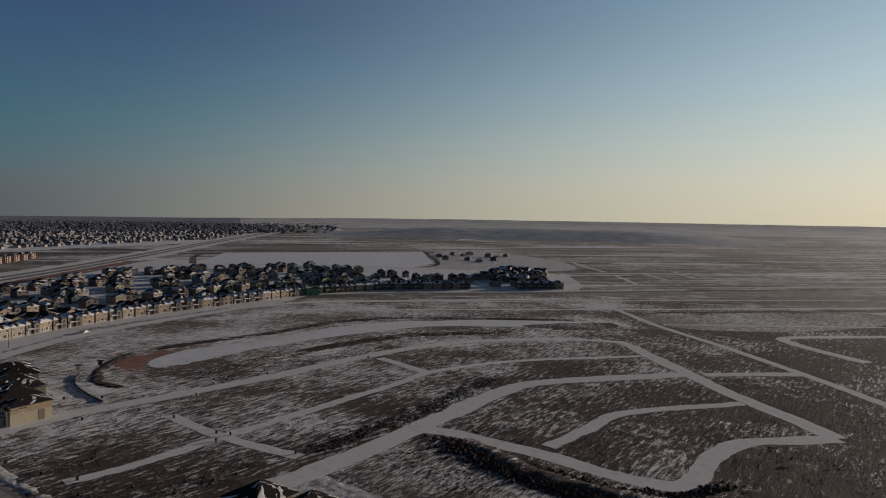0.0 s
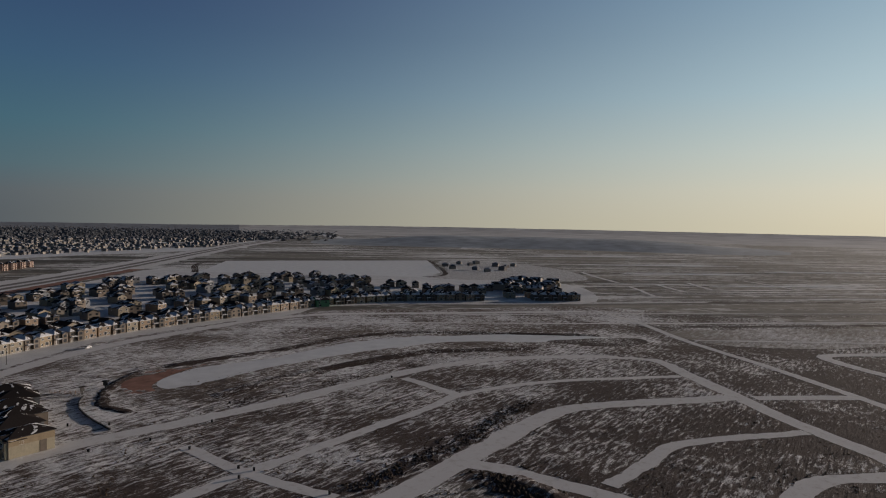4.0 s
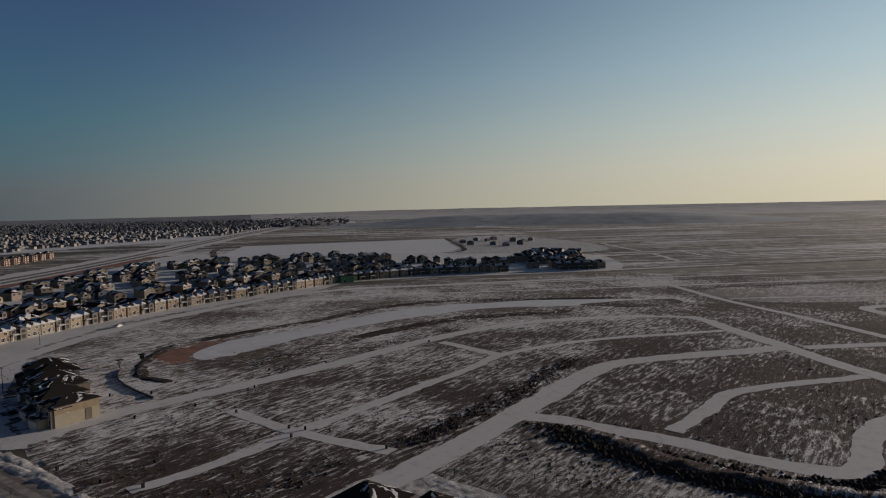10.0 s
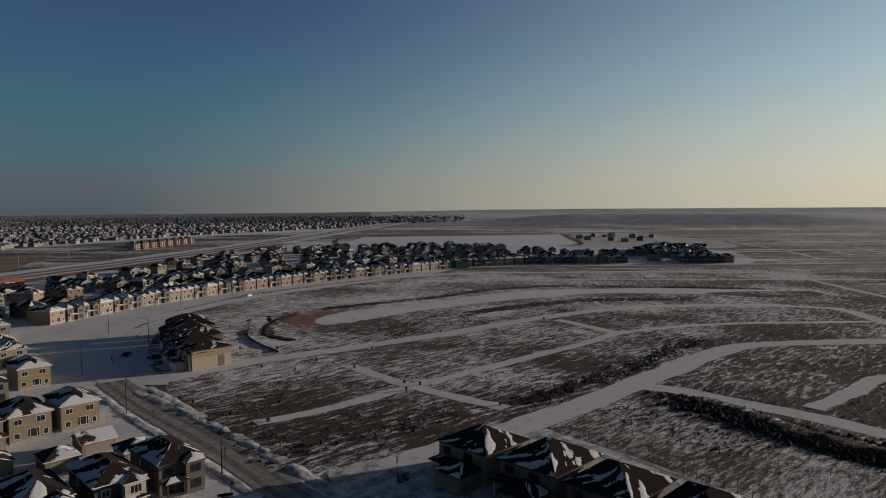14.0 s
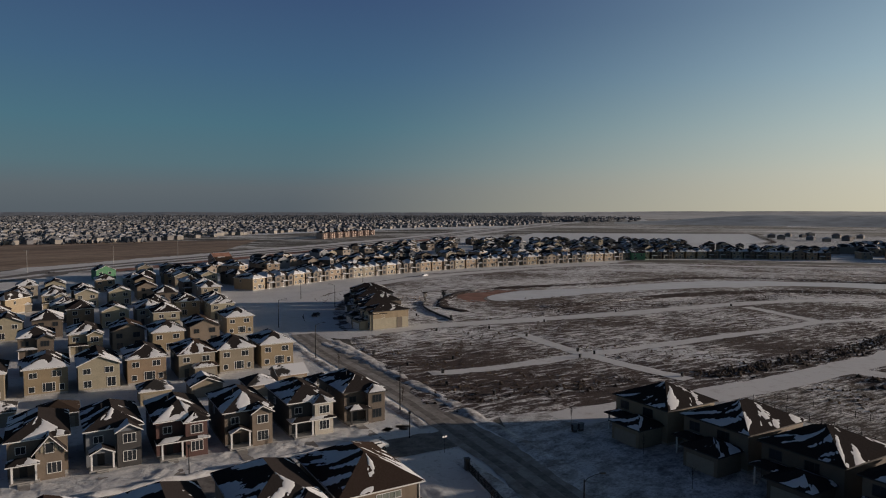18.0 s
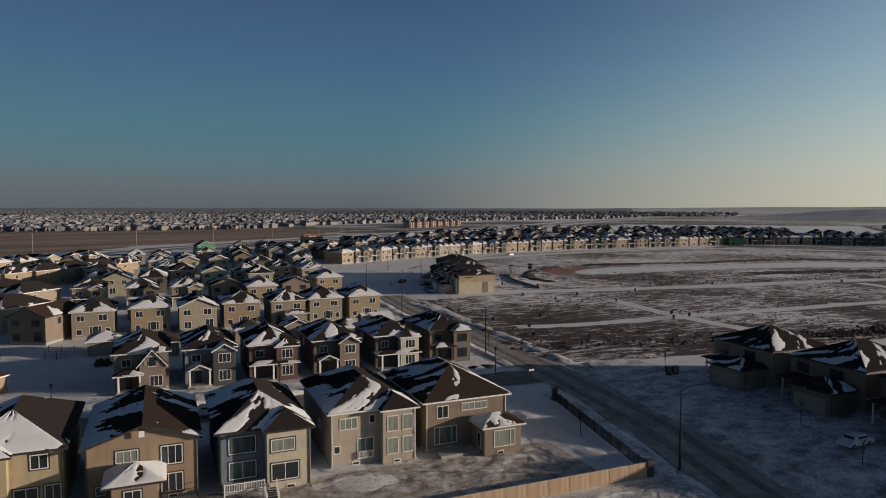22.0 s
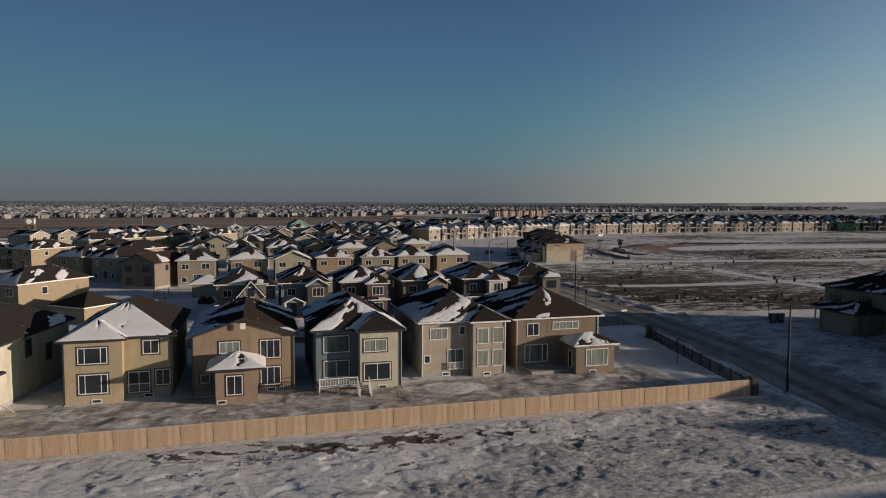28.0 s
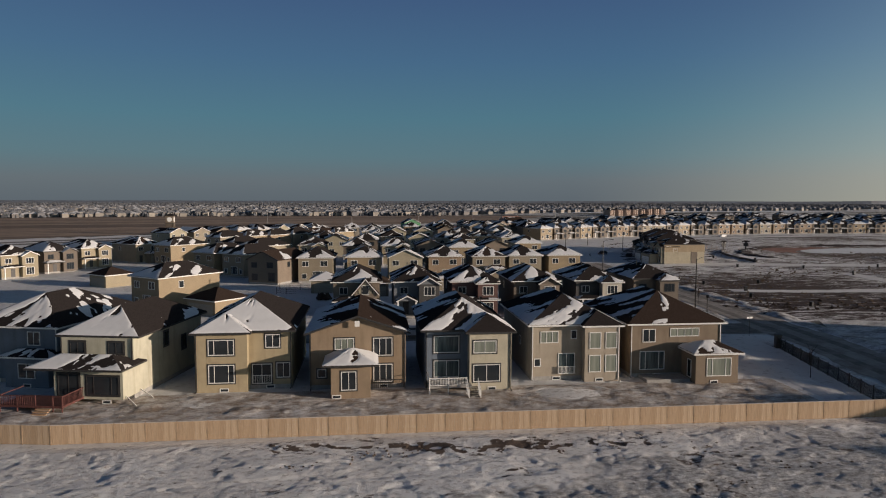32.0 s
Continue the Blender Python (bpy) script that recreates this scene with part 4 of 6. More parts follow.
    # slate and cream house with a white deck
    put(house("slate and cream two-storey house with a white deck", 8.9, 15, 6.1, ST["slate"], ROOF[4], CHAR,
              [("hip", 0, 8.9, 0, 15, 6.1, 0.55, 0.5), ("hip", 4.5, 8.9, -1.4, 4, 6.1, 0.55, 0.45)],
              [(4.5, 8.9, -1.4, 0.01, 0.0, 6.1, ST["white"])],
              [("F", 0.9, 3.8, 2.7, 1.8, 1, 0, TEAL), ("F", 0.9, 1.2, 2.7, 1.8, 2, 0, TEAL), ("F", 4.9, 4.0, 2.4, 1.3, 2, -1.4, BLIND), ("F", 4.9, 1.0, 2.8, 1.8, 2, -1.4)],
              extra=deck_white, split=True), at_uv(-8.9, 1.6))
    # tan gabled house with a porch room
    put(house("tan gabled two-storey house with a snow-capped back porch", 10.0, 15, 6.0, ST["gold"], ROOF[5], CHAR,
              [("gabley", 0, 10, 0, 15, 6.0, 0.33, 0.5), ("hip", 2.4, 6.3, -3.6, 0.3, 3.4, 0.42, 0.8)],
              [(2.4, 6.3, -3.6, 0.01, 0.0, 3.4, None)],
              [("F", 2.6, 4.2, 2.0, 1.2, 3, 0, BLIND), ("F", 6.6, 3.5, 2.0, 1.9, 3, 0), ("F", 6.6, 0.7, 2.0, 1.9, 3, 0), ("F", 0.8, 1.3, 0.9, 0.9, 1, 0), ("F", 3.4, 0.9, 1.5, 1.9, 2, -3.6)],
              extra=lambda e: (roof_snow(e, ("gabley", 0, 10, 0, 15, 6.0, 0.33, 0.5), 33, (-0.08, 0.2), 0.35), part("vent_panel", box(4.7, 5.2, -0.56, -0.5, 6.7, 7.3), WHITE, e), snows(e, (2.4, 6.3, -3.6, 0.3, 3.4, 0.42, 0.8), "FLRB", 31, 0.1), part("railing", join(box(6.5, 9.8, -1.3, -1.24, 1.2, 1.26), *[box(6.5 + 0.2 * i, 6.54 + 0.2 * i, -1.3, -1.26, 0.4, 1.2) for i in range(17)]), CHAR, e)), split=True), at_uv(-20.9, 2.3))
    # gold stucco house
    put(house("golden stucco two-storey house with dark-framed windows", 9.6, 15, 6.1, ST["tan"], ROOF[4], CHAR,
              [("hip", 0, 9.6, 0, 15, 6.1, 0.52, 0.5), ("hip", 0, 5.2, -1.0, 4, 6.1, 0.5, 0.45)],
              [(0, 5.2, -1.0, 0.01, 0.0, 6.1, None)],
              [("F", 1.3, 3.9, 2.6, 1.6, 3, -1.0), ("F", 1.3, 1.0, 2.6, 1.9, 3, -1.0), ("F", 6.9, 4.4, 1.5, 1.4, 2, 0), ("F", 5.5, 0.6, 2.0, 2.1, 2, 0), ("F", 8.0, 1.2, 1.4, 1.6, 2, 0)],
              extra=lambda e: (snows(e, (0, 9.6, 0, 15, 6.1, 0.52, 0.5), "F", 41, 0.4), snows(e, (0, 5.2, -1.0, 4, 6.1, 0.5, 0.45), "FR", 42, 0.3), part("balcony_rail", join(box(5.5, 7.6, -0.3, -0.25, 1.5, 1.56), *[box(5.5 + 0.18 * i, 5.53 + 0.18 * i, -0.3, -0.27, 0.6, 1.5) for i in range(12)]), WHITE, e)), split=True), at_uv(-32.4, 3.2))

    def deck_red(e):
        part("deck", box(-2.6, 3.6, -5.2, -2.0, 0.55, 0.75), DECK, e, "red-stained deck")
        r = [box(-2.6, 0.9, -5.2, -5.12, 1.6, 1.68), box(-2.6, -2.52, -5.12, -2.0, 1.6, 1.68), box(3.52, 3.6, -5.2, -2.0, 1.6, 1.68), box(2.6, 3.52, -5.2, -5.12, 1.6, 1.68)]
        r += [box(x, x + 0.09, -5.2, -5.11, 0, 1.7) for x in (-2.6, -0.9, 0.9, 2.6, 3.5)]
        r += [box(-2.5 + 0.18 * i, -2.46 + 0.18 * i, -5.18, -5.14, 0.7, 1.6) for i in range(19)] + [box(3.53, 3.57, -5.0 + 0.18 * i, -4.96 + 0.18 * i, 0.7, 1.6) for i in range(17)]
        part("railing", join(*r), DECK, e)
        part("stairs", join(*[box(1.1, 2.5, -6.4 + 0.3 * i, -6.05 + 0.3 * i, 0.14 * i, 0.14 * i + 0.06) for i in range(4)]), WOOD, e)
        part("downpipe_splash", join(tube_box(7.7, -1.6, 9.3, -2.6), tube_box(7.7, 1.0, 9.3, 0.4)), WHITE, e)
        snows(e, (0, 7.6, 0.6, 15, 6.1, 0.55, 0.55), "F", 51, 0.35)
        snows(e, (-1.0, 7.6, -2.6, 0.8, 3.5, 0.42, 0.6), "F", 52, 0.25)
    # cream house
    put(house("cream two-storey house with a red-stained deck", 7.6, 15, 6.1, ST["cream"], ROOF[4], CHAR,
              [("hip", 0, 7.6, 0.6, 15, 6.1, 0.55, 0.55), ("hip", -1.0, 7.6, -2.6, 0.8, 3.5, 0.42, 0.6)],
              [(0.6, 7.6, -2.0, 0.01, 0.5, 3.5, None)],
              [("F", 1.0, 4.5, 1.6, 1.2, 2, 0, GLASS, CHAR), ("F", 5.0, 4.5, 1.6, 1.2, 2, 0, GLASS, CHAR), ("F", 1.0, 0.8, 2.2, 2.2, 2, -2.0, GLASS, CHAR), ("F", 3.9, 0.9, 3.3, 1.9, 3, -2.0, GLASS, CHAR), ("R", 6, 4.0, 1.0, 1.6, 1, 7.6, GLASS, CHAR), ("R", 10, 2.8, 1.0, 1.6, 1, 7.6, GLASS, CHAR)],
              extra=deck_red, split=True), pose(*uv(-38.3, -1.1), 0, rz=ROW - 11) @ pose(-7.6, 2.0, 0))
    put(house("blue-grey two-storey house with white windows", 10.5, 15, 6.1, ST["slate"], ROOF[4], WHITE,
              [("hip", 0, 10.5, 0, 15, 6.1, 0.5, 0.5), ("hip", 5.5, 10.5, -1.5, 0.5, 3.2, 0.4, 0.5)], [(5.5, 10.5, -1.5, 0.01, 0, 3.2, None)],
              [("F", 2, 4.2, 1.5, 1.5, 2, 0), ("F", 7, 4.2, 1.5, 1.5, 2, 0), ("F", 7, 1, 2, 1.6, 2, -1.5), ("F", 1.5, 0.9, 2, 2, 2, 0)], split=True, bare=-0.05, seed=4.0), pose(-48.3, -3.6, 0, rz=ROW - 14) @ pose(-10.5, 1.5, 0))


front_row()


# suburban house prototypes
def proto(label, wall, roofmat, trim, style, bare):
    w, d = 8.2, 13.0
    wins = [("F", 0.9, 3.9, 1.6, 1.3, 2, 0), ("F", 5.2, 3.9, 1.8, 1.4, 2, 0), ("B", 1.2, 3.9, 1.5, 1.4, 2, d), ("B", 5, 3.9, 1.5, 1.4, 2, d), ("B", 4.5, 0.9, 1.8, 2.0, 2, d), ("R", 4, 3.9, 1.1, 1.3, 1, w), ("L", 8, 3.9, 1.1, 1.3, 1, 0)]
    roofs, bays, doors = [], [], []
    if style == 0:
        roofs = [("hip", 0, w, 0, d, 5.9, 0.5, 0.45), ("gabley", 4.4, w, -1.2, 3, 5.7, 0.5, 0.35), ("hip", 0, 4.4, -1.6, 0.3, 3.0, 0.35, 0.3)]
        bays = [(4.4, w, -1.2, 0.01, 0.4, 5.7, None)]
        wins[1] = ("F", 5.2, 3.7, 2.0, 1.5, 3, -1.2)
        wins.append(("F", 5.2, 0.9, 2.0, 1.9, 3, -1.2))
        doors = [("F", 2.2, 0.5, 1.0, 2.1, 0, CHAR, "door")]
        bays.append((0.1, 0.3, -1.55, -1.35, 0.0, 3.0, WHITE))
    elif style == 1:
        roofs = [("gabley", 0, w, 0, d, 5.9, 0.45, 0.4)]
        wins += [("F", 1.0, 0.9, 1.6, 1.6, 2, 0), ("F", 5.6, 0.8, 1.8, 2.1, 2, 0)]
    elif style == 2:
        roofs = [("hip", 0, w, 0, d, 5.9, 0.5, 0.5)]
        wins += [("F", 0.8, 0.9, 1.2, 1.3, 1, 0), ("F", 3.4, 0.8, 2.4, 2.0, 3, 0), ("F", 6.5, 0.9, 1.0, 1.4, 1, 0)]
    else:
        roofs = [("hip", 0, w, 0, d, 5.9, 0.48, 0.45), ("hip", 3.2, w, -2.4, 0.5, 3.0, 0.4, 0.4)]
        bays = [(3.2, w, -2.4, 0.01, 0.0, 3.0, None)]
        doors = [("F", 3.7, 0.05, 4.0, 2.2, -2.4, PANEL, "garage_door"), ("F", 1.2, 0.4, 1.0, 2.1, 0, CHAR, "door")]
    return house(label, w, d, 5.9, wall, roofmat, trim, roofs, bays, wins, doors, bare=(bare - 0.1, bare + 0.3, bare + 0.1, bare - 0.1), seed=len(label) + 3.3 * style + bare * 40)


PROTO = []
for i, (wk, rk, hue) in enumerate([("sand", 4, "sand-coloured"), ("beige", 1, "beige"), ("tan", 4, "tan"), ("grey", 2, "grey-beige"), ("sand", 0, "straw-coloured"), ("mocha", 5, "mocha brown"), ("beige", 2, "dull beige"), ("cream", 4, "cream"),
                                   ("brown", 4, "dark brown"), ("cream", 0, "pale cream"), ("gold", 3, "ochre"), ("beige", 5, "pale beige")]):
    shape = ("with a gabled front bay", "under a plain gable roof", "under a hipped roof", "with a low front garage")[i % 4]
    PROTO.append(proto(f"{hue} house {shape} and patchy roof snow", S[wk], ROOF[5 if rk in (1, 5) else 4], CHAR if i in (5, 8) else WHITE, i % 4, (0.0, 0.05, -0.06, -0.16, 0.08, 0.0)[i % 6]))
def side_of_highway(x, y):
    return (x + 126) * (871 - 344) - (y - 344) * (323 + 126)


used = set()
rng = random.Random(7)


def place(k, m):
    if k in used:
        return copy_thing(PROTO[k], m)
    used.add(k)
    PROTO[k].matrix_basis = m
    return PROTO[k]


# street fronts across the side street
def street_front(label, wall, wall2, roofmat, trim, style, u, v):
    w, d = 7.8, 13.5
    wins = [("F", 5.0, 3.8, 1.9, 1.5, 3, -1.6), ("F", 5.0, 0.9, 1.9, 1.7, 3, -1.6), ("F", 1.0, 3.9, 1.4, 1.2, 2, 0), ("R", 4, 3.8, 1.1, 1.3, 1, w), ("L", 8, 3.8, 1.1, 1.3, 1, 0), ("B", 1, 3.9, 1.5, 1.4, 2, d), ("B", 5, 3.9, 1.5, 1.4, 2, d)]
    roofs = [("hip", 0, w, 0, d, 5.9, 0.5, 0.45)]
    bays = [(4.2, 7.6, -1.6, 0.01, 0.0, 5.7, wall2)]
    if style == "gable":
        roofs += [("gabley", 4.2, 7.6, -1.6, 3, 5.7, 0.6, 0.35), ("gabley", 0.6, 3.6, -2.2, 0.2, 3.0, 0.5, 0.3)]
    elif style == "steep":
        roofs += [("gabley", 3.4, 7.4, -1.6, 3, 4.2, 1.15, 0.3), ("hip", 0.2, 3.8, -2.2, 0.3, 2.9, 0.4, 0.35)]
        bays = [(3.6, 7.3, -1.6, 0.01, 0.0, 4.2, wall2)]
        wins[0] = ("F", 4.8, 4.0, 1.2, 1.6, 1, -1.62)
    elif style == "hip":
        roofs += [("hip", 4.2, 7.6, -1.6, 3, 5.7, 0.5, 0.4), ("hip", 0.4, 4.2, -2.2, 0.2, 3.0, 0.4, 0.3)]
    else:
        roofs += [("hip", 4.2, 7.6, -1.6, 3, 5.7, 0.45, 0.4), ("hip", -0.1, 7.7, -2.3, 0.2, 3.0, 0.25, 0.2)]

    def more(e):
        for x in (0.5, 3.5):
            part("porch_post", box(x, x + 0.26, -2.15, -1.89, 0, 3.0), trim, e)
        part("porch_floor", box(0.3, 4.1, -2.2, 0, 0, 0.45), CONC, e)
        part("steps", join(box(1.3, 2.9, -2.6, -2.2, 0, 0.3), box(1.3, 2.9, -3.0, -2.6, 0, 0.15)), CONC, e)
        if style == "steep":
            part("gable_timber", join(*[box(5.4 + x - 0.07, 5.4 + x + 0.07, -1.68, -1.6, 4.2, 6.1 - abs(x) * 1.15) for x in (-1.2, -0.6, 0.6, 1.2)]), CHAR, e)
            part("gable_panel", ([(3.75, -1.63, 4.25), (7.1, -1.63, 4.25), (5.42, -1.63, 6.15), (3.75, -1.6, 4.25), (7.1, -1.6, 4.25), (5.42, -1.6, 6.15)], [(0, 1, 2), (5, 4, 3), (0, 3, 4, 1), (1, 4, 5, 2), (2, 5, 3, 0)]), S["cream"], e)
        vents(e, (2.5, 5, 8.0))
    doors = [("F", 1.5, 0.45, 1.0, 2.15, 0, CHAR, "door")]
    put(house(label, w, d, 5.9, wall, ROOF[4], trim, roofs, bays, wins, doors, more, bare=(-0.04, 0.22, 0.1, -0.06), seed=u * 0.37), at_uv(u, v))


street_front("half-timbered cottage with a steep cream gable", S["mocha"], S["mocha"], ROOF[2], WHITE, "steep", -20.9, 46.0)
street_front("charcoal house with a white-trimmed gabled bay", S["slate"], S["dark"], ROOF[2], WHITE, "gable", -10.7, 45.6)
street_front("dark red house with a broad porch roof", S["wine"], S["wine"], ROOF[3], WHITE, "deep", -0.8, 45.0)
street_front("brown house with a gabled stone bay", S["brown"], S["mocha"], ROOF[0], WHITE, "gable", 9.8, 44.6)
street_front("black and white house with white porch posts", S["dark"], S["white"], ROOF[3], WHITE, "deep", 20.8, 44.6)
street_front("brown corner house with a hipped bay", S["brown"], S["brown"], ROOF[0], CHAR, "hip", 31.8, 46.2)
# their back neighbours
for u, v, k in [(-32, 95, 6), (-20.4, 96.5, 2), (-10.3, 95, 9), (-0.4, 96.5, 10), (10.5, 96, 11), (20.0, 97, 6), (30.4, 98, 2)]:
    place(k, at_uv(u, v))
for u, v, k in [(-37, 143, 0), (-23, 137, 8), (-11.3, 137, 4), (-0.6, 137, 5), (8.8, 129, 2), (19.5, 134, 5), (32.5, 146, 2)]:
    place(k, at_uv(u, v))
for v in (180, 204, 236, 262, 292, 322, 352):
    u = -150 + rng.uniform(0, 6)
    while u < 60:
        x, y = uv(u, v)
        if x < 8 + max(0, y - 250) * 0.05 or (v > 300 and x < 30):
            if x < -1.5 - 0.294 * (y + 68) and y < 290:
                u += rng.uniform(10.5, 13)
                continue
            if rng.random() < 0.86 and side_of_highway(x, y) > 30000 and (x > -40 or math.hypot(x, y + 68) < 385):
                place(rng.randrange(12), at_uv(u, v + rng.uniform(-2, 2), turn=rng.choice((0, 180))))
        u += rng.uniform(10.5, 13)

# crescent village
BASE = [(20, 268), (42, 286), (64, 304), (87, 317), (111, 330), (138, 342), (166, 352), (200, 360), (264, 372), (330, 384), (400, 372), (470, 326), (545, 270)]


def along(pts, off):
    p = [Vector(q) for q in pts]
    out = []
    for i, q in enumerate(p):
        way = (p[min(i + 1, len(p) - 1)] - p[max(i - 1, 0)]).normalized()
        out.append(q + Vector((-way.y, way.x)) * off)
    return out


far_spots = []
for r, off in enumerate((0, 34, 62, 98, 126, 162, 190, 226, 254, 290)):
    line = along(BASE, off)
    for a, b in zip(line, line[1:]):
        k = max(1, round((b - a).length / (9.8 if r == 0 else 11.5)))
        turn = math.degrees(math.atan2(b.y - a.y, b.x - a.x))
        for j in range(k):
            q = a + (b - a) * (j / k)
            if r:
                q += Vector((rng.uniform(-4, 4), rng.uniform(-5, 5)))
            if side_of_highway(q.x, q.y) < 45000 or (q.x > 300 and q.y > 1150 - q.x) or (q.x < 300 and q.y > 560 + 0.9 * (q.x - 60)):
                continue
            if r and rng.random() < 0.36:
                continue
            if (468 < q.x < 505 and r < 2) or (q.x > 500 and r > 3):
                continue
            spot = (q.x, q.y, turn + (180 if r % 2 else 0) + (rng.uniform(-14, 14) if r else rng.uniform(-3, 3)))
            if r < 2 or (r == 2 and q.x < 330):
                place(rng.choice((8, 8, 10, 2, 8, 5, 8, 10, 6) if r == 0 else (5, 8, 2, 5, 8, 10, 6, 5, 3, 8, 1, 10)), pose(spot[0], spot[1], 0, rz=spot[2]))
            else:
                far_spots.append((*spot, rng.uniform(0.85, 1.1)))
# distant houses, joined
# Muted, close tones: haze is mixed into these wall and roof colours.
HAZED_WALLS = [m_plain("hazed_wall", c, 0.85, vary=0.12, scale=0.1, bumpy=0) for c in ((0.28, 0.255, 0.225), (0.24, 0.22, 0.195), (0.18, 0.18, 0.19), (0.34, 0.31, 0.27), (0.17, 0.16, 0.155), (0.25, 0.23, 0.205))]
HAZED_ROOFS = [m_plain("hazed_roof", c, 0.85, vary=0.25, scale=0.05, bumpy=0) for c in ((0.13, 0.133, 0.145), (0.19, 0.193, 0.207), (0.42, 0.42, 0.435))]


def far_houses(name, spots, label, detail=True):
    mats = [S[k] for k in ("sand", "beige", "mocha", "grey", "brown", "slate")] + [ROOF[0], ROOF[2], ROOF[3], GLASS] if detail else HAZED_WALLS + HAZED_ROOFS + [GLASS]
    v, f, mi = [], [], []

    def add(geo, m, k):
        i0 = len(v)
        v.extend((m @ Vector(p)).to_tuple() for p in geo[0])
        f.extend(tuple(i + i0 for i in q) for q in geo[1])
        mi.extend([k] * len(geo[1]))
    for x, y, turn, s in spots:
        m = pose(x, y, 0, rz=turn) @ Matrix.Diagonal((s, s, s, 1))
        k = rng.randrange(6)
        add(box(0, 8.6, 0, 12, 0, 5.8), m, k)
        rk = 6 + (rng.randrange(3) if detail or rng.random() < 0.7 else rng.randrange(2))
        if rng.random() < 0.6 or not detail:
            add(hip(0, 8.6, 0, 12, 5.8, 0.5, 0.4), m, rk)
        else:
            add(prism(0, 8.6, 0, 12, 5.8, 0.45), m, k)
            add(gable(0, 8.6, 0, 12, 5.8, 0.45), m, rk)
        if detail:
            add(box(0.2, 4.4, -1.6, 0, 0, 3), m, k)
            add(hip(0.2, 4.4, -1.6, 0.3, 3, 0.4, 0.3), m, rk)
            for a in (1.0, 5.6):
                add(box(a, a + 1.7, -0.05, 0, 3.8, 5.1), m, 9)
                add(box(a, a + 1.7, 12, 12.05, 3.8, 5.1), m, 9)
    me = mesh(name, (v, f), *mats)
    me.polygons.foreach_set("material_index", mi)
    return tagged(new(name, me), label, "houses", "", "stuff")


FAR_KINDS = []


def far_kind(wall, hue, hipped):
    e = thing("house", f"{hue} house {'under a hipped roof' if hipped else 'under a gable roof'} farther back in the village", "house", "houses of the village")
    part("wall", box(0, 8.6, 0, 12, -0.1, 5.8), S[wall], e)
    if hipped:
        part("roof", hip(0, 8.6, 0, 12, 5.8, 0.5, 0.4), ROOF[0], e)
    else:
        part("roof", gable(0, 8.6, 0, 12, 5.8, 0.45), ROOF[2], e)
        part("gable", prism(0, 8.6, 0, 12, 5.8, 0.45), S[wall], e)
    part("garage", box(0.2, 4.6, -1.8, 0.01, -0.1, 3), S[wall], e)
    part("garage_roof", hip(0.2, 4.6, -1.8, 0.3, 3, 0.4, 0.3), ROOF[2], e)
    for x, y in ((1.0, -0.05), (5.6, -0.05), (1.0, 12), (5.6, 12)):
        part("window", box(x, x + 1.7, y, y + 0.05, 3.8, 5.1), GLASS, e)
    return e


far_used = set()


def far_place(x, y, turn, size):
    if not FAR_KINDS:
        FAR_KINDS.extend(far_kind(w, h, k % 2 == 0) for k, (w, h) in enumerate((("mocha", "brown"), ("beige", "beige"), ("brown", "dark brown"), ("slate", "slate grey"), ("grey", "grey-beige"), ("sand", "sand-coloured"))))
    k = rng.choice((0, 0, 1, 2, 2, 3, 3, 4, 5))
    e = FAR_KINDS[k]
    m = pose(x, y, 0, rz=turn)
    if k in far_used:
        e = copy_thing(e, m)
    far_used.add(k)
    e.matrix_basis = m @ Matrix.Diagonal((size, size, size, 1))


far_spots.sort(key=lambda q: math.hypot(q[0], q[1] + 68))
for spot in far_spots[:70]:
    far_place(*spot)
far_houses("village_houses", far_spots[70:], "packed rows of two-storey houses farthest back in the village")
# cluster across the white field
dark_spots = [(560 + 14 * i + rng.uniform(-3, 3), 330 + 24 * j + 6 * i + rng.uniform(-3, 3), rng.uniform(-20, 20) + 35, 1.15) for i in range(7) for j in range(3)]
far_houses("hillside_houses", dark_spots, "dark cluster of larger houses beside the far road")
build_spots = [(750 + 30 * i + rng.uniform(-8, 8), 560 + 34 * j + 14 * i + rng.uniform(-8, 8), rng.uniform(0, 90), rng.uniform(0.6, 0.9)) for i in range(5) for j in range(4) if rng.random() < 0.5]
far_houses("new_estate", build_spots, "half-built estate with snow between the houses", False)
patch("snow_strip", smooth_poly([(60, 1010), (300, 1180), (700, 1330), (820, 1450), (480, 1420), (200, 1340)], 0.05, 4, 6), ICE, "long clean snowfield beyond the highway", "field")
patch("ground_estate", smooth_poly([(600, 540), (640, 470), (720, 400), (800, 430), (900, 560), (960, 740), (880, 800), (770, 680), (680, 585)], 0.09, 3, 4), TRAMPLED, "trampled snow of the half-built estate", "snow")

# the city on the horizon
city = []
crng = random.Random(11)
while len(city) < 8500:
    az = radians(crng.uniform(52, 140))
    dist = 620 + 3700 * crng.random() ** 1.3
    x, y = dist * math.cos(az), -68 + dist * math.sin(az)
    gap = side_of_highway(x, y)
    if gap > -40000:
        continue
    if dist < 880 + max(0.0, 95 - math.degrees(az)) * 26 or (dist > 2400 and az < radians(88)):
        continue
    city.append((x, y, crng.choice((40, 130, 220, 310)) + crng.uniform(-8, 8), crng.uniform(0.58, 0.85)))
far_houses("city", city, "low suburb spread along the horizon", False)


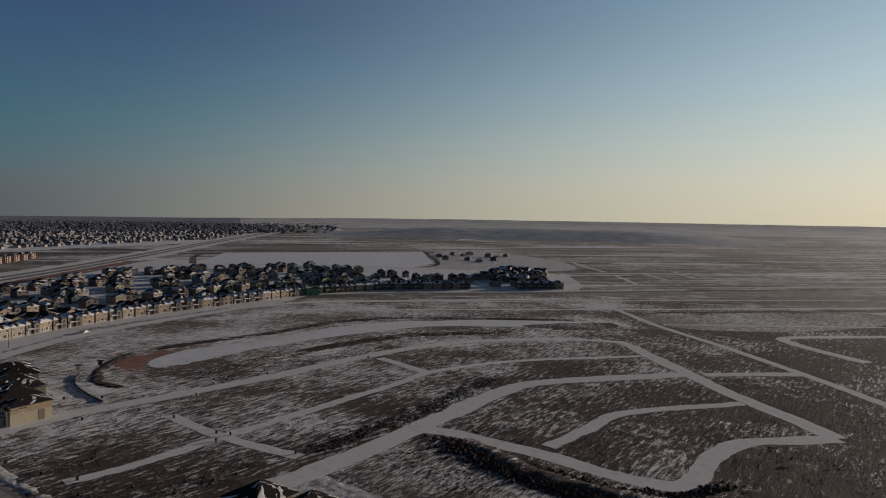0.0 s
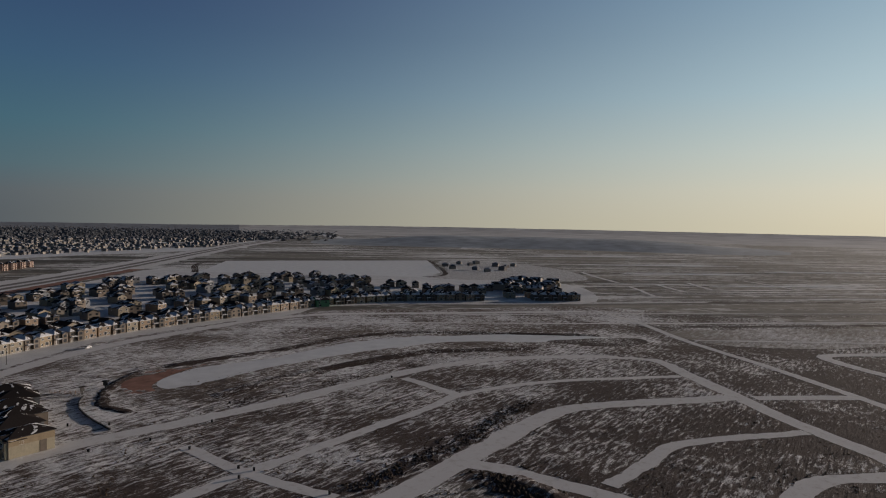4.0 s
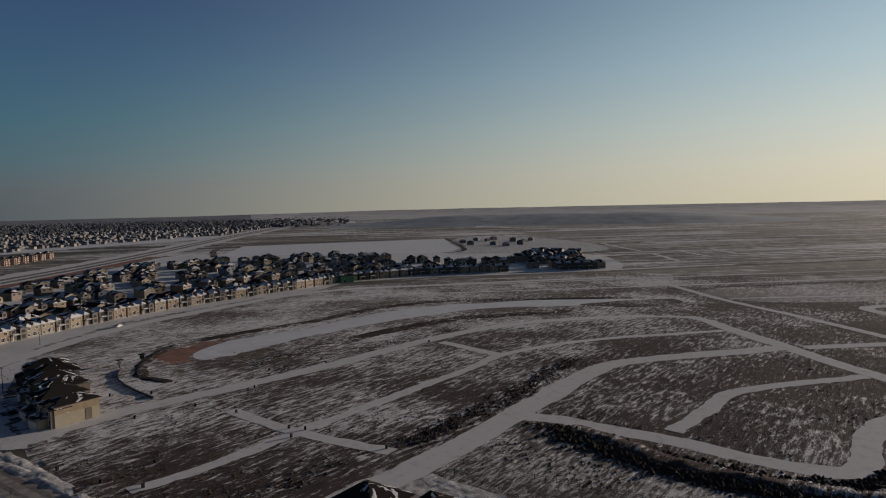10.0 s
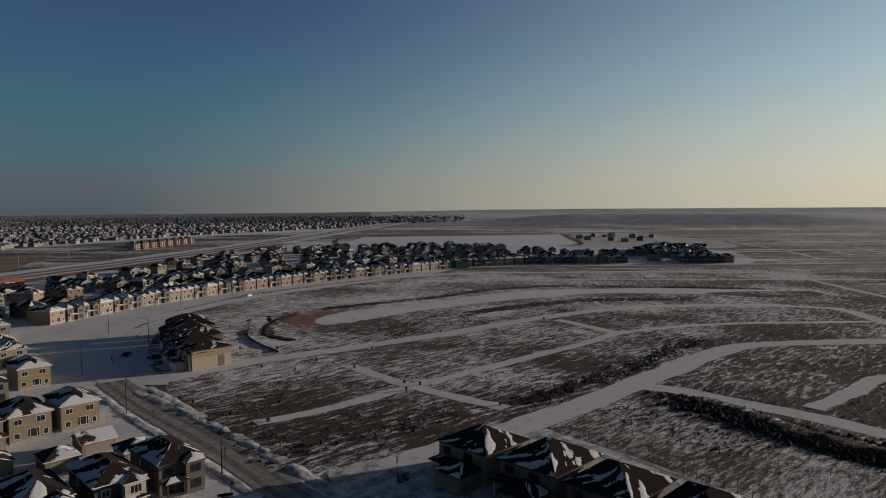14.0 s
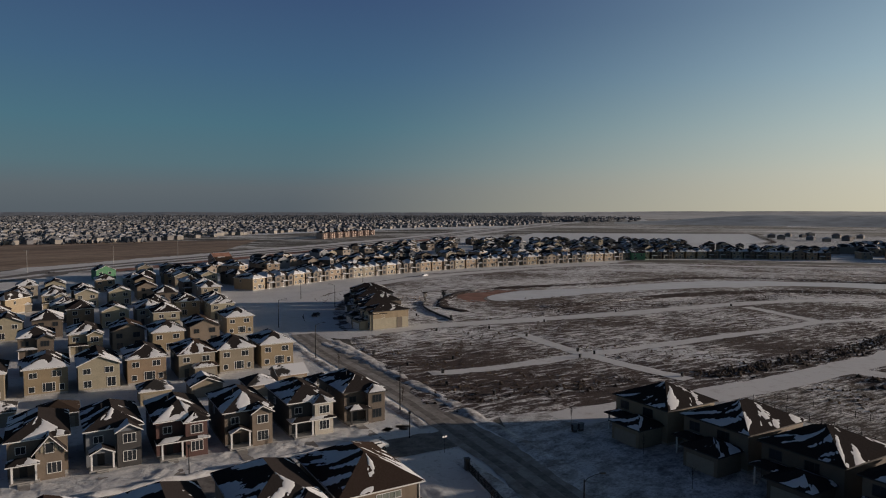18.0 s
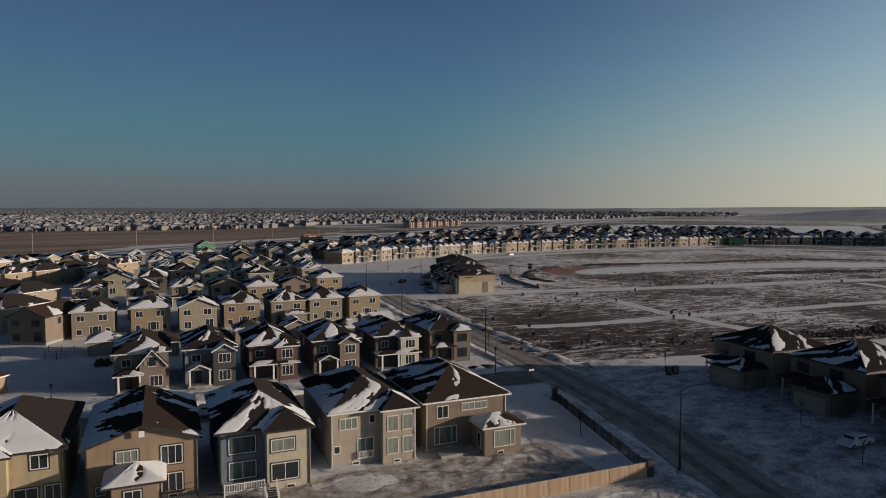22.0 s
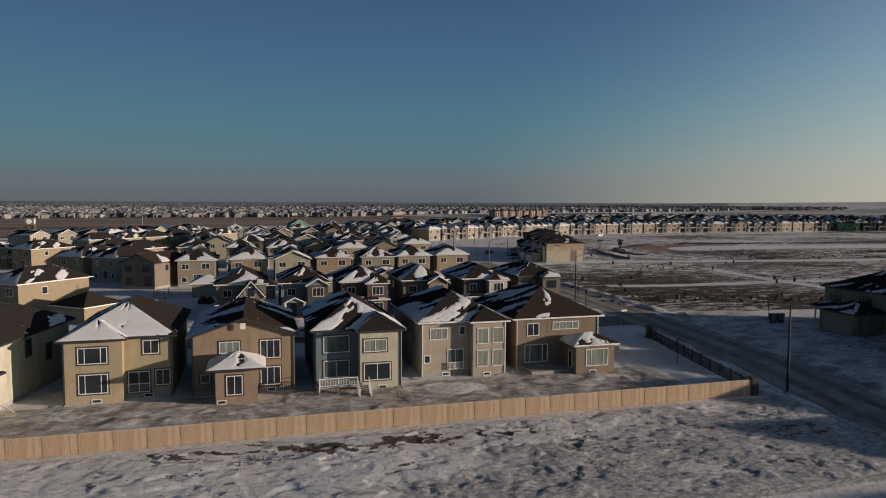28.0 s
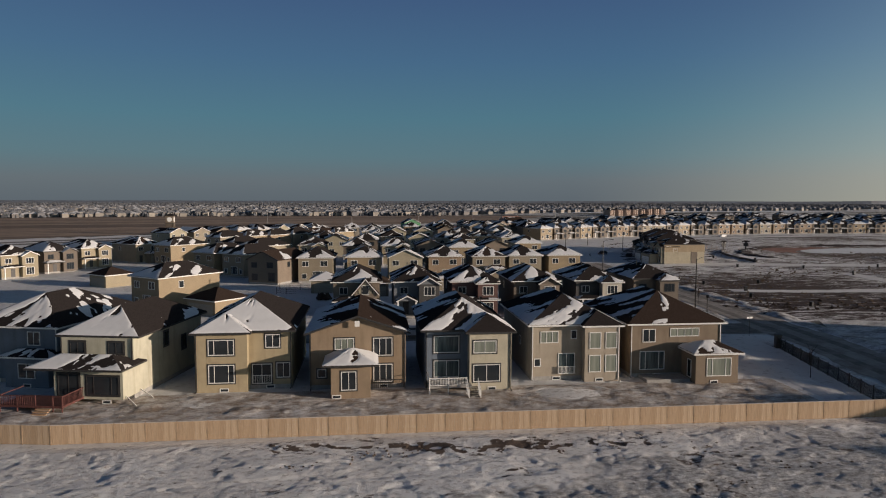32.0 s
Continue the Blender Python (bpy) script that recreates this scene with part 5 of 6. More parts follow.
def blobs(name, spots, material, label, category, spread=0.35, seed=3):
    """Bare crowns far off: many small uneven clumps."""
    r = random.Random(seed)
    v, f = [], []
    z0 = 0.1 if category == "soil" else 0.0
    for x, y, s, h in spots:
        i0 = len(v)
        k = 5
        for j in range(k):
            a = 6.283 * j / k + r.random()
            v.append((x + s * math.cos(a) * r.uniform(0.6, 1.2), y + s * math.sin(a) * r.uniform(0.6, 1.2), z0 + r.uniform(0.1, spread) * h))
        v.append((x + r.uniform(-0.3, 0.3) * s, y + r.uniform(-0.3, 0.3) * s, z0 + h))
        v.append((x, y, -0.1))
        for j in range(k):
            f.append((i0 + j, i0 + (j + 1) % k, i0 + k))
            f.append((i0 + (j + 1) % k, i0 + j, i0 + k + 1))
    return tagged(new(name, mesh(name, (v, f), material)), label, category, "", "stuff")


trees = []
for _ in range(16000):
    az = radians(crng.uniform(56, 140))
    dist = 860 + 3900 * crng.random() ** 1.1
    x, y = dist * math.cos(az), -68 + dist * math.sin(az)
    if (side_of_highway(x, y) < -40000 and dist > 860 + max(0.0, 95 - math.degrees(az)) * 50) or dist > 3300:
        trees.append((x, y, crng.uniform(1.5, 3.6), crng.uniform(3, 7)))
for _ in range(11000):
    deg = crng.uniform(54, 140)
    if crng.random() > (deg - 50) / 30:
        continue
    az, dist = radians(deg), 2200 + 2200 * crng.random()
    trees.append((dist * math.cos(az), -68 + dist * math.sin(az), crng.uniform(8, 16), crng.uniform(6, 11)))
# Bluish grey instead of brown: haze over the far trees is in the colour.
HORIZON = m_plain("haze_greyed_trees", (0.11, 0.115, 0.125), 0.95, vary=0.3, scale=0.02)
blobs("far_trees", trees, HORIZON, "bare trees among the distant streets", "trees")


def ridge(name, az0, az1, dist, height, material, label, seed):
    """A long even-topped hill."""
    v, f, k = [], [], 120
    for i in range(k + 1):
        a, t = radians(az0 + (az1 - az0) * i / k), i / k
        env = min(1.0, 3.2 * t, 3.2 * (1 - t))
        h = height * env * env * (3 - 2 * env) * (1 + 0.08 * noise.noise(Vector((t * 9, seed, 0))))
        for q, z in ((dist - 320, -0.5), (dist - 160, h * 0.5), (dist - 40, h * 0.92), (dist + 60, h), (dist + 400, -0.5)):
            v.append((q * math.cos(a), q * math.sin(a) - 68, z))
    for i in range(k):
        for j in range(4):
            f.append((5 * i + j, 5 * i + 1 + j, 5 * i + 6 + j, 5 * i + 5 + j))
    me = mesh(name, (v, f), material)
    me.polygons.foreach_set("use_smooth", [True] * len(me.polygons))
    return tagged(new(name, me), label, "hills", "", "structure")


# Pale blue-grey puts the distance haze into the ridge's own colour.
HAZE_WOODS = m_plain("haze_tinted_woods", (0.40, 0.43, 0.45), 0.95, vary=0.3, scale=0.02)
ridge("backdrop_ridge", 17, 56, 2200, 26, HAZE_WOODS, "long wooded ridge tinted pale for haze", 2.0)
# This near-white stands in for bright haze over the backlit land.
PALE = m_plain("haze_paled_grassland", (0.60, 0.59, 0.57), 0.95, vary=0.25, scale=0.006)


def rise(name, az0, az1, material, label):
    """Land climbing slowly towards the horizon; higher to the south-east, under the sun."""
    v, f, k = [], [], 140
    for i in range(k + 1):
        deg = az0 + (az1 - az0) * i / k
        a = radians(deg)
        t = min(1.0, max(0.0, (deg - 46) / 22))
        top = 34 - 14 * t * t * (3 - 2 * t) + 3.0 * noise.noise(Vector((deg * 0.2, 1, 0))) + 1.5 * noise.noise(Vector((deg * 0.9, 4, 0)))
        for q, z in ((3000, -1.0), (3600, top * 0.12), (4200, top * 0.4), (4650, top), (4900, top * 0.9)):
            v.append((q * math.cos(a), q * math.sin(a) - 68, z))
    for i in range(k):
        for j in range(4):
            f.append((5 * i + j, 5 * i + 1 + j, 5 * i + 6 + j, 5 * i + 5 + j))
    return tagged(new(name, mesh(name, (v, f), material)), label, "hills", "", "structure")


rise("backdrop_rise", -30, 62, PALE, "grassland climbing to the horizon, paled for haze")
# The blue-grey of this wood line imitates a dark band of haze.
HAZE_WOODLINE = m_plain("haze_tinted_wood_line", (0.25, 0.265, 0.29), 0.95, vary=0.3, scale=0.02)
rise("backdrop_woods", 62, 190, HAZE_WOODLINE, "low dark line of woods on the horizon, blue-greyed for haze")
for i, (x, y, w, d, turn) in enumerate([(1500, 1250, 420, 50, 25), (1900, 1350, 600, 60, 20), (2100, 700, 500, 50, 10), (1300, 760, 380, 45, -30), (2600, 2100, 900, 80, 45), (1700, 2300, 700, 60, 60), (1000, 360, 260, 26, -38), (1150, 500, 320, 30, -38), (900, 200, 220, 18, -38), (1250, 240, 280, 24, -38), (820, 90, 160, 12, -38), (760, 330, 140, 12, -38)]):
    m = pose(x, y, 0, rz=turn)
    pts = [(m @ Vector((a * w / 2, b * d / 2, 0))).to_2d().to_tuple() for a, b in ((-1, -0.2), (-0.5, -1), (0.4, -0.8), (1, 0.1), (0.5, 1), (-0.6, 0.8))]
    patch("snow_patch", smooth_poly(pts, 0.05 + 0.004 * i, 4, d * 0.3), ICE, "long drift of snow on the plain", "snow")

for name, pts, width in (("field_edge", [(390, 768), (535, 970), (868, 820)], 9), ("field_edge", [(868, 820), (672, 580), (604, 552)], 7)):
    patch(name, strip(pts, width, 0.1), VERGE, "dark weedy edge of the snowed field", "verge")
for pts, width in (([(443, 154), (512, 101), (597, 41), (680, -20)], 9), ([(495, 177), (576, 116), (658, 54)], 5), ([(542, 257), (652, 176), (789, 80)], 8), ([(610, 300), (700, 240), (860, 120)], 10), ([(660, 345), (800, 270), (950, 170)], 9), ([(720, 400), (880, 320), (1080, 200)], 12), ([(840, 470), (1000, 390), (1250, 230)], 14)):
    patch("scrub_band", strip(pts, width, 0.045), VERGE, "dark band of scrub across the grassland", "scrub")
patch("pale_meadow", smooth_poly([(440, 130), (516, 84), (577, 38), (600, -10), (486, 18), (421, 76)], 0.064, 4, 4), ICE_GRASS, "pale meadow under a film of snow", "field")
patch("reed_edge", smooth_poly([(340, 160), (367, 152), (397, 131), (384, 117), (354, 127)], 0.066, 4, 2), VERGE, "dark reeds at the end of the pond", "reeds")

# brush and tufts on the open lots
tufts, brush = [], []
trng = random.Random(5)
SEG = [(Vector(a), Vector(b), w / 2 + 0.5) for w, p in TRACKS.values() for a, b in zip(p, p[1:])]


def on_track(x, y, more=0.0):
    q = Vector((x, y))
    for a, b, w in SEG:
        if abs(q.x - (a.x + b.x) / 2) < 40 and abs(q.y - (a.y + b.y) / 2) < 40:
            ab = b - a
            t = max(0, min(1, (q - a).dot(ab) / ab.length_squared))
            if (q - a - ab * t).length < w + more:
                return True
    return False


while len(tufts) < 5500:
    x, y = trng.uniform(44, 340), trng.uniform(-80, 330)
    d = math.hypot(x, y + 70)
    if d > 330 or (x < 122 and y < 52) or trng.random() > 1.15 - d / 330:
        continue
    if noise.noise(Vector((x * 0.03, y * 0.05, 1))) < 0.0 or on_track(x, y):
        continue
    s = trng.uniform(0.2, 0.5)
    tufts.append((x, y, s, s * trng.uniform(0.5, 1.1)))
blobs("grass_tufts", tufts, STALK, "dry grass tufts standing out of thin snow", "grass", 0.4, 8)


def scatter_line(pts, width, count, lo, hi):
    out = []
    p = [Vector(q) for q in pts]
    for _ in range(count):
        i = trng.randrange(len(p) - 1)
        q = p[i] + (p[i + 1] - p[i]) * trng.random()
        s = trng.uniform(lo, hi)
        out.append((q.x + trng.gauss(0, width), q.y + trng.gauss(0, width), s, s * trng.uniform(0.7, 1.3)))
    return out


brush += scatter_line([(150, 40), (145, 8), (149, -18), (157, -36), (175, -42)], 3.2, 3600, 0.3, 0.95)
brush += scatter_line([(112, 58), (140, 63), (168, 67), (196, 76), (222, 80)], 2.5, 1000, 0.25, 0.6)
brush += scatter_line([(46, 62), (52, 60), (75, 58), (100, 62)], 3.0, 120, 0.3, 0.6)
brush += scatter_line([(122, 150), (150, 160), (205, 166), (250, 166)], 5.0, 600, 0.2, 0.5)
brush = [b for b in brush if not on_track(b[0], b[1])]
blobs("brush", brush, BUSH, "dark leafless brush along the banks", "shrubs", 0.4, 12)


def mound(name, pts, width, height, material, label, z=0.0, lump=0.35, category="bank"):
    """A long uneven bank along a line."""
    p = [Vector((*q, 0)) for q in pts]
    line = []
    for a, b in zip(p, p[1:]):
        k = max(1, int((b - a).length / 1.5))
        line += [a + (b - a) * (j / k) for j in range(k)]
    line.append(p[-1])
    v, f = [], []
    for i, q in enumerate(line):
        way = (line[min(i + 3, len(line) - 1)] - line[max(i - 3, 0)]).normalized()
        side = Vector((-way.y, way.x, 0))
        ends = min(1, i / 4, (len(line) - 1 - i) / 4)
        for j in range(7):
            t = j / 6 * 2 - 1
            e = q + side * (t * width / 2 * (1 + 0.25 * noise.noise(q * 0.2)))
            h = height * (1 - t * t) * ends * (1 + 2 * lump * noise.noise(Vector((e.x * 0.35, e.y * 0.35, 2)))+ lump * noise.noise(Vector((e.x * 1.1, e.y * 1.1, 7))))
            v.append((e.x, e.y, z + max(h, 0) if abs(t) < 0.99 else z - 0.05))
    for i in range(len(line) - 1):
        for j in range(6):
            f.append((7 * i + j, 7 * i + 7 + j, 7 * i + 8 + j, 7 * i + 1 + j)[::-1])
    me = mesh(name, (v, f), material)
    me.polygons.foreach_set("use_smooth", [True] * len(me.polygons))
    return tagged(new(name, me), label, category, "", "structure")


DITCH = m_field("ditch_grass", (0.05, 0.041, 0.036), (0.16, 0.135, 0.115), 0.487, 0.09, 1.5)
patch("ditch", smooth_poly([(112, 42), (126, 48), (138, 43), (143, 30), (141, 13), (138, -3), (141, -15), (152, -33), (170, -52), (160, -70), (140, -60), (128, -30), (121, -8), (118, 16)], 0.05, 4, 1), DITCH, "grassy ditch half filled with snow below the bank", "ditch")
patch("ditch_verge", smooth_poly([(103, 46), (117, 43), (121, 8), (127, -20), (144, -58), (116, -70), (109, -30), (107, -8), (106, 20)], 0.046, 4, 0), DITCH, "rough grass and snow between two wire fences", "verge")
mound("bank_west", [(152, 36), (151, 24), (147, 4), (150, -16), (158, -38), (180, -46), (215, -48)], 9, 1.0, FIELD, "grassy bank dropping away from the track", 0.0, 0.3)
mound("bank_pond", [(126, 170), (160, 180), (210, 186), (260, 185), (320, 150)], 12, 0.8, VERGE, "low grassy bank beside the pond", 0.0, 0.3)
mound("bank_arena", [(96, 168), (90, 186), (97, 206), (108, 222), (128, 240)], 6, 0.5, VERGE, "bank of bare earth round the pond path", 0.0)
mound("bank_pond_north", [(132, 238), (160, 240), (200, 240), (250, 250), (290, 244), (330, 212), (388, 152)], 10, 0.6, VERGE, "dry grassy shore of the pond", 0.0, 0.4)
patch("red_shore", smooth_poly([(104, 200), (110, 222), (135, 240), (170, 238), (140, 226), (118, 208), (114, 196)], 0.058, 4, 1), RED, "reddish bare shore of the pond", "shore")
patch("pond_path", strip([(66, 152), (80, 166), (86, 190), (92, 214), (108, 234), (134, 250), (190, 256), (250, 262)], 5, 0.062), TRACK, "snowy path round the pond", "path")
patch("clearing", smooth_poly([(68, 150), (84, 152), (84, 180), (80, 214), (70, 210), (66, 176)], 0.052, 4, 1.5), SNOW, "cleared snow beside the terrace", "snow")
mound("field_berm", [(30.5, 132), (34.6, 118.5), (38.7, 99.8), (42.6, 80.3), (46.8, 53.6), (48, 42)], 4.0, 0.28, TRAMPLED, "snowy berm between the road and the open lots", 0.03, 1.0)
for pts, w in (([(37, -20), (38, 2), (38.4, 14), (36.6, 28)], 3.0), ([(36.5, 44), (32.5, 72), (26, 106), (21.5, 140)], 2.8), ([(50.5, -24), (51, 3), (51, 13), (49, 36), (45, 66)], 3.4), ([(43.5, 78), (38, 112), (35, 132)], 3.6)):
    mound("snowbank", pts, w, 0.17, TRAMPLED, "ploughed snowbank along the road", 0.06, 1.2, "snowbank")
mound("snowbank", [uv(-60, 34.6), uv(-20, 34.4), uv(5, 34.6), uv(28, 34.8)], 1.8, 0.5, SNOW, "ploughed snowbank along the side street", 0.1, 0.6, "snowbank")
for i in range(16):
    u = -44 + 4.6 * i + trng.uniform(-1, 1)
    mound("soil_heap", [uv(u, -2.6 + trng.uniform(-1.5, 0.6)), uv(u + trng.uniform(2, 4.5), -2.6 + trng.uniform(-1.5, 0.6))], trng.uniform(1.2, 2.4), trng.uniform(0.2, 0.4), YARD, "low heap of trodden soil and straw", 0.05, 0.6, "soil heap")
for u, v, w, d, h in ((5.5, -1.5, 7.5, 5.0, 0.55), (-31, -1.8, 5.0, 2.6, 0.4), (-11, -1.0, 3.0, 3.0, 0.35), (19, -3.5, 5, 3.6, 0.3)):
    mound("yard_drift", [uv(u - w / 2, v), uv(u, v - 0.3), uv(u + w / 2, v + 0.2)], d, h, LOT, "smooth drift of snow and sand behind a house", 0.03, 0.25, "snow heap")
clods = []
for (cu, cv, n) in ((-20, -18.5, 20), (-14, -17, 25), (-10, -16, 40), (-6, -15.5, 45), (-2, -16, 30), (9, -15.5, 15), (10, -24, 12), (18, -22, 12)):
    for _ in range(n):
        a, b = cu + trng.gauss(0, 1.6), cv + trng.gauss(0, 0.6)
        s = trng.uniform(0.04, 0.15)
        clods.append((*uv(a, b), s, s * 0.6 + 0.04))
blobs("soil_clods", clods, SOIL, "frozen clods of turned soil in the snow", "soil", 0.5, 21)

# board fence
FENCE_MAT, _n, _l, _b = mat("fence_boards", 0.8)
_g = _n.new("ShaderNodeNewGeometry")
_t = noise_node(_n, _l, 2.0, 5, 0.6, (6, 6, 0.6))
_c = ramp(_n, _l, _g.outputs["Random Per Island"], [(0.0, (0.40, 0.285, 0.185)), (0.5, (0.47, 0.345, 0.23)), (1.0, (0.52, 0.395, 0.275))])
_l.new(mixc(_n, _l, 0.5, _c, ramp(_n, _l, _t, [(0.3, (0.5, 0.5, 0.5)), (0.7, G1)]), "MULTIPLY"), _b.inputs["Base Color"])
WOOD_GREY = m_plain("weathered_post", (0.37, 0.27, 0.18), 0.85, vary=0.3, scale=2.0)
CAP = m_plain("frosted_cap", (0.50, 0.45, 0.40), 0.8, vary=0.3, scale=1.2)
FENCE = [uv(33.7, -11.9), uv(-40.2, -11.6), uv(-66, -7.4)]
fence = thing("board_fence", "new cedar board fence along the back yards", "fence")
panel_mesh = {}
for a, b in zip(FENCE, FENCE[1:]):
    a, b = Vector(a), Vector(b)
    k = round((b - a).length / 2.44)
    turn = math.degrees(math.atan2(b.y - a.y, b.x - a.x))
    for i in range(k):
        q = a + (b - a) * (i / k)
        L = (b - a).length / k
        var = (round(L, 2), i % 4)
        if var not in panel_mesh:
            n = round(L / 0.145)
            panel_mesh[var] = mesh("fence_panel", join(*[box(L * j / n, L * (j + 1) / n - 0.008, -0.012 + 0.01 * ((j * 7 + i) % 3) * 0.5, 0.015, 0.06, 1.62 + 0.012 * ((j * 5 + i) % 3)) for j in range(n)], box(0, L, -0.06, -0.015, 0.35, 0.44), box(0, L, -0.06, -0.015, 1.3, 1.39), box(0, L, -0.06, -0.015, 0.1, 0.18)), FENCE_MAT)
        ob = tagged(new("fence_panel", panel_mesh[var]), "", "", "", "stuff")
        ob.parent, ob.matrix_basis = fence, pose(q.x, q.y, 0, rz=turn)
        part("post", box(-0.05, 0.05, -0.1, 0.034, -0.1, 1.68), WOOD_GREY, fence).matrix_basis = pose(q.x, q.y, 0, rz=turn)
        part("cap_rail", box(0.052, L - 0.052, -0.075, 0.06, 1.648, 1.69), CAP, fence).matrix_basis = pose(q.x, q.y, 0, rz=turn)

# black metal fence beside the road
rail_fence = thing("metal_fence", "black metal picket fence with square pillars", "fence")
a, b = Vector((35.6, -5.2)), Vector((36.2, 23.5))
picket = None
for i in range(12):
    q = a + (b - a) * (i / 12)
    L = (b - a).length / 12
    turn = math.degrees(math.atan2(b.y - a.y, b.x - a.x))
    if picket is None:
        picket = mesh("fence_panel", join(box(0, L, -0.02, 0.02, 1.3, 1.36), box(0, L, -0.02, 0.02, 0.2, 0.26), *[box(0.12 * j, 0.12 * j + 0.03, -0.015, 0.015, 0.1, 1.45) for j in range(int(L / 0.12))]), METAL)
    ob = tagged(new("fence_panel", picket), "", "", "", "stuff")
    ob.parent, ob.matrix_basis = rail_fence, pose(q.x, q.y, 0, rz=turn)
    part("post", box(-0.05, 0.05, -0.05, 0.05, 0, 1.6), METAL, rail_fence).matrix_basis = pose(q.x, q.y, 0, rz=turn)
for q in (a, b):
    part("pillar", join(box(-0.35, 0.35, -0.35, 0.35, 0, 1.75), box(-0.42, 0.42, -0.42, 0.42, 1.75, 1.9)), S["dark"], rail_fence).matrix_basis = pose(q.x, q.y, 0)
# long chain fence behind the east houses
post_mesh = mesh("post", box(-0.04, 0.04, -0.04, 0.04, 0, 1.45), METAL)


def rail_line(name, label, corners, height, gap, material, post_me, wires):
    e = thing(name, label, "fence")
    pts = [Vector(p) for p in corners]
    for a, b in zip(pts, pts[1:]):
        L = (b - a).length
        k = max(1, round(L / gap))
        turn = math.degrees(math.atan2(b.y - a.y, b.x - a.x))
        for i in range(k):
            q = a + (b - a) * (i / k)
            ob = new("post", post_me)
            ob.parent, ob.matrix_basis = e, pose(q.x, q.y, 0, rz=turn)
        for w in range(wires):
            z = height * (w + 0.6) / wires
            part("rail", box(0, L, -0.02, 0.02, z, z + 0.045), material, e).matrix_basis = pose(a.x, a.y, 0, rz=turn)
    return e


patch("terrace_court", smooth_poly([(31, 146), (34, 190), (43, 224), (58, 249), (72, 256), (68, 215), (60, 170), (52, 138), (40, 132)], 0.075, 4, 0), SNOW, "snowed street court before the terrace", "snow")
rail_line("chain_fence", "low dark wire fence close behind the new houses", ((106.6, 38), (106.9, 27), (106.4, 8), (108, -16), (112, -44)), 1.4, 2.6, METAL, post_mesh, 4)
rail_line("bank_fence", "low dark wire fence along the top of the bank", ((112.5, 38), (118, 17.5), (124, 0), (132, -19), (146, -50)), 1.3, 2.8, METAL, post_mesh, 3)
rail_line("path_fence", "pale wooden rail fence beside the pond path", ((80.7, 219.5), (85, 215), (89.6, 210.4)), 1.3, 2.4, WOOD, mesh("post", box(-0.07, 0.07, -0.07, 0.07, 0, 1.5), WOOD), 2)
curb = thing("retaining_wall", "dark curved low wall round the snowy clearing", "wall")
cp = [Vector(p) for p in ((89, 205), (85, 197), (82.3, 187.6), (81.4, 178), (81.4, 167.8), (82.2, 154))]
for a, b in zip(cp, cp[1:]):
    part("wall_panel", box(0, (b - a).length + 0.1, -0.2, 0.2, -0.1, 0.75), S["dark"], curb).matrix_basis = pose(a.x, a.y, 0, rz=math.degrees(math.atan2(b.y - a.y, b.x - a.x)))
stand = thing("info_stand", "roofed dark notice stand beside the path", "sign", "notice stands")
part("pole", join(box(-0.25, 0.25, -0.25, 0.25, 0, 3.2)), S["dark"], stand)
part("board", box(-0.9, 0.9, -0.12, 0.12, 1.4, 2.9), CHAR, stand)
part("cap", hip(-1.2, 1.2, -0.6, 0.6, 3.2, 0.4, 0.2), ROOF[4], stand)
stand.matrix_basis = pose(89.8, 209, 0, rz=20)
copy_thing(stand, pose(99.9, 212.9, 0, rz=-30))


# street lamps
def tube(p, r, sides=8):
    v, f = [], []
    p = [Vector(q) for q in p]
    for i, q in enumerate(p):
        way = (p[min(i + 1, len(p) - 1)] - p[max(i - 1, 0)]).normalized()
        x = way.orthogonal().normalized()
        y = way.cross(x)
        rr = r[i] if isinstance(r, (list, tuple)) else r
        v += [(q + (x * math.cos(6.2832 * j / sides) + y * math.sin(6.2832 * j / sides)) * rr).to_tuple() for j in range(sides)]
    for i in range(len(p) - 1):
        for j in range(sides):
            f.append((i * sides + j, i * sides + (j + 1) % sides, (i + 1) * sides + (j + 1) % sides, (i + 1) * sides + j))
    f += [tuple(range(sides))[::-1], tuple(range(len(v) - sides, len(v)))]
    return v, f


lamp = thing("street_lamp", "black street lamp with one curved arm", "street lamp", "street lamps")
part("pole", tube([(0, 0, 0), (0, 0, 5), (0, 0, 9.3)], [0.14, 0.11, 0.08]), METAL, lamp)
part("base", box(-0.25, 0.25, -0.25, 0.25, 0, 0.35), CONC, lamp)
part("arm", tube([(0, 0, 9.0), (0.5, 0, 9.4), (1.3, 0, 9.65), (2.2, 0, 9.75)], 0.045, 6), METAL, lamp)
part("lamp_head", join(box(2.1, 2.8, -0.14, 0.14, 9.68, 9.82)), METAL, lamp)
spots = [(39.2, -5.2, 0), (34.6, 55.6, 0), (26.0, 108, 10), (21.5, 160, 0), (38.5, 232, -40), (80, 290, -60), (48, 200, 160)]
lamp.matrix_basis = pose(spots[0][0], spots[0][1], 0, rz=spots[0][2])
for x, y, t in spots[1:]:
    copy_thing(lamp, pose(x, y, 0, rz=t))
post = thing("lamp_post", "short black street lantern post", "street lamp", "street lamps")
part("pole", tube([(0, 0, 0), (0, 0, 4.4)], [0.09, 0.06]), METAL, post)
part("lantern", join(box(-0.16, 0.16, -0.16, 0.16, 4.4, 4.75), box(-0.22, 0.22, -0.22, 0.22, 4.75, 4.82)), METAL, post)
post.matrix_basis = pose(31.9, 40.0, 0)
for u in (2.5, -28, -58):
    copy_thing(post, at_uv(u, 35.2))
sign = thing("street_sign", "thin street sign on a metal post", "sign")
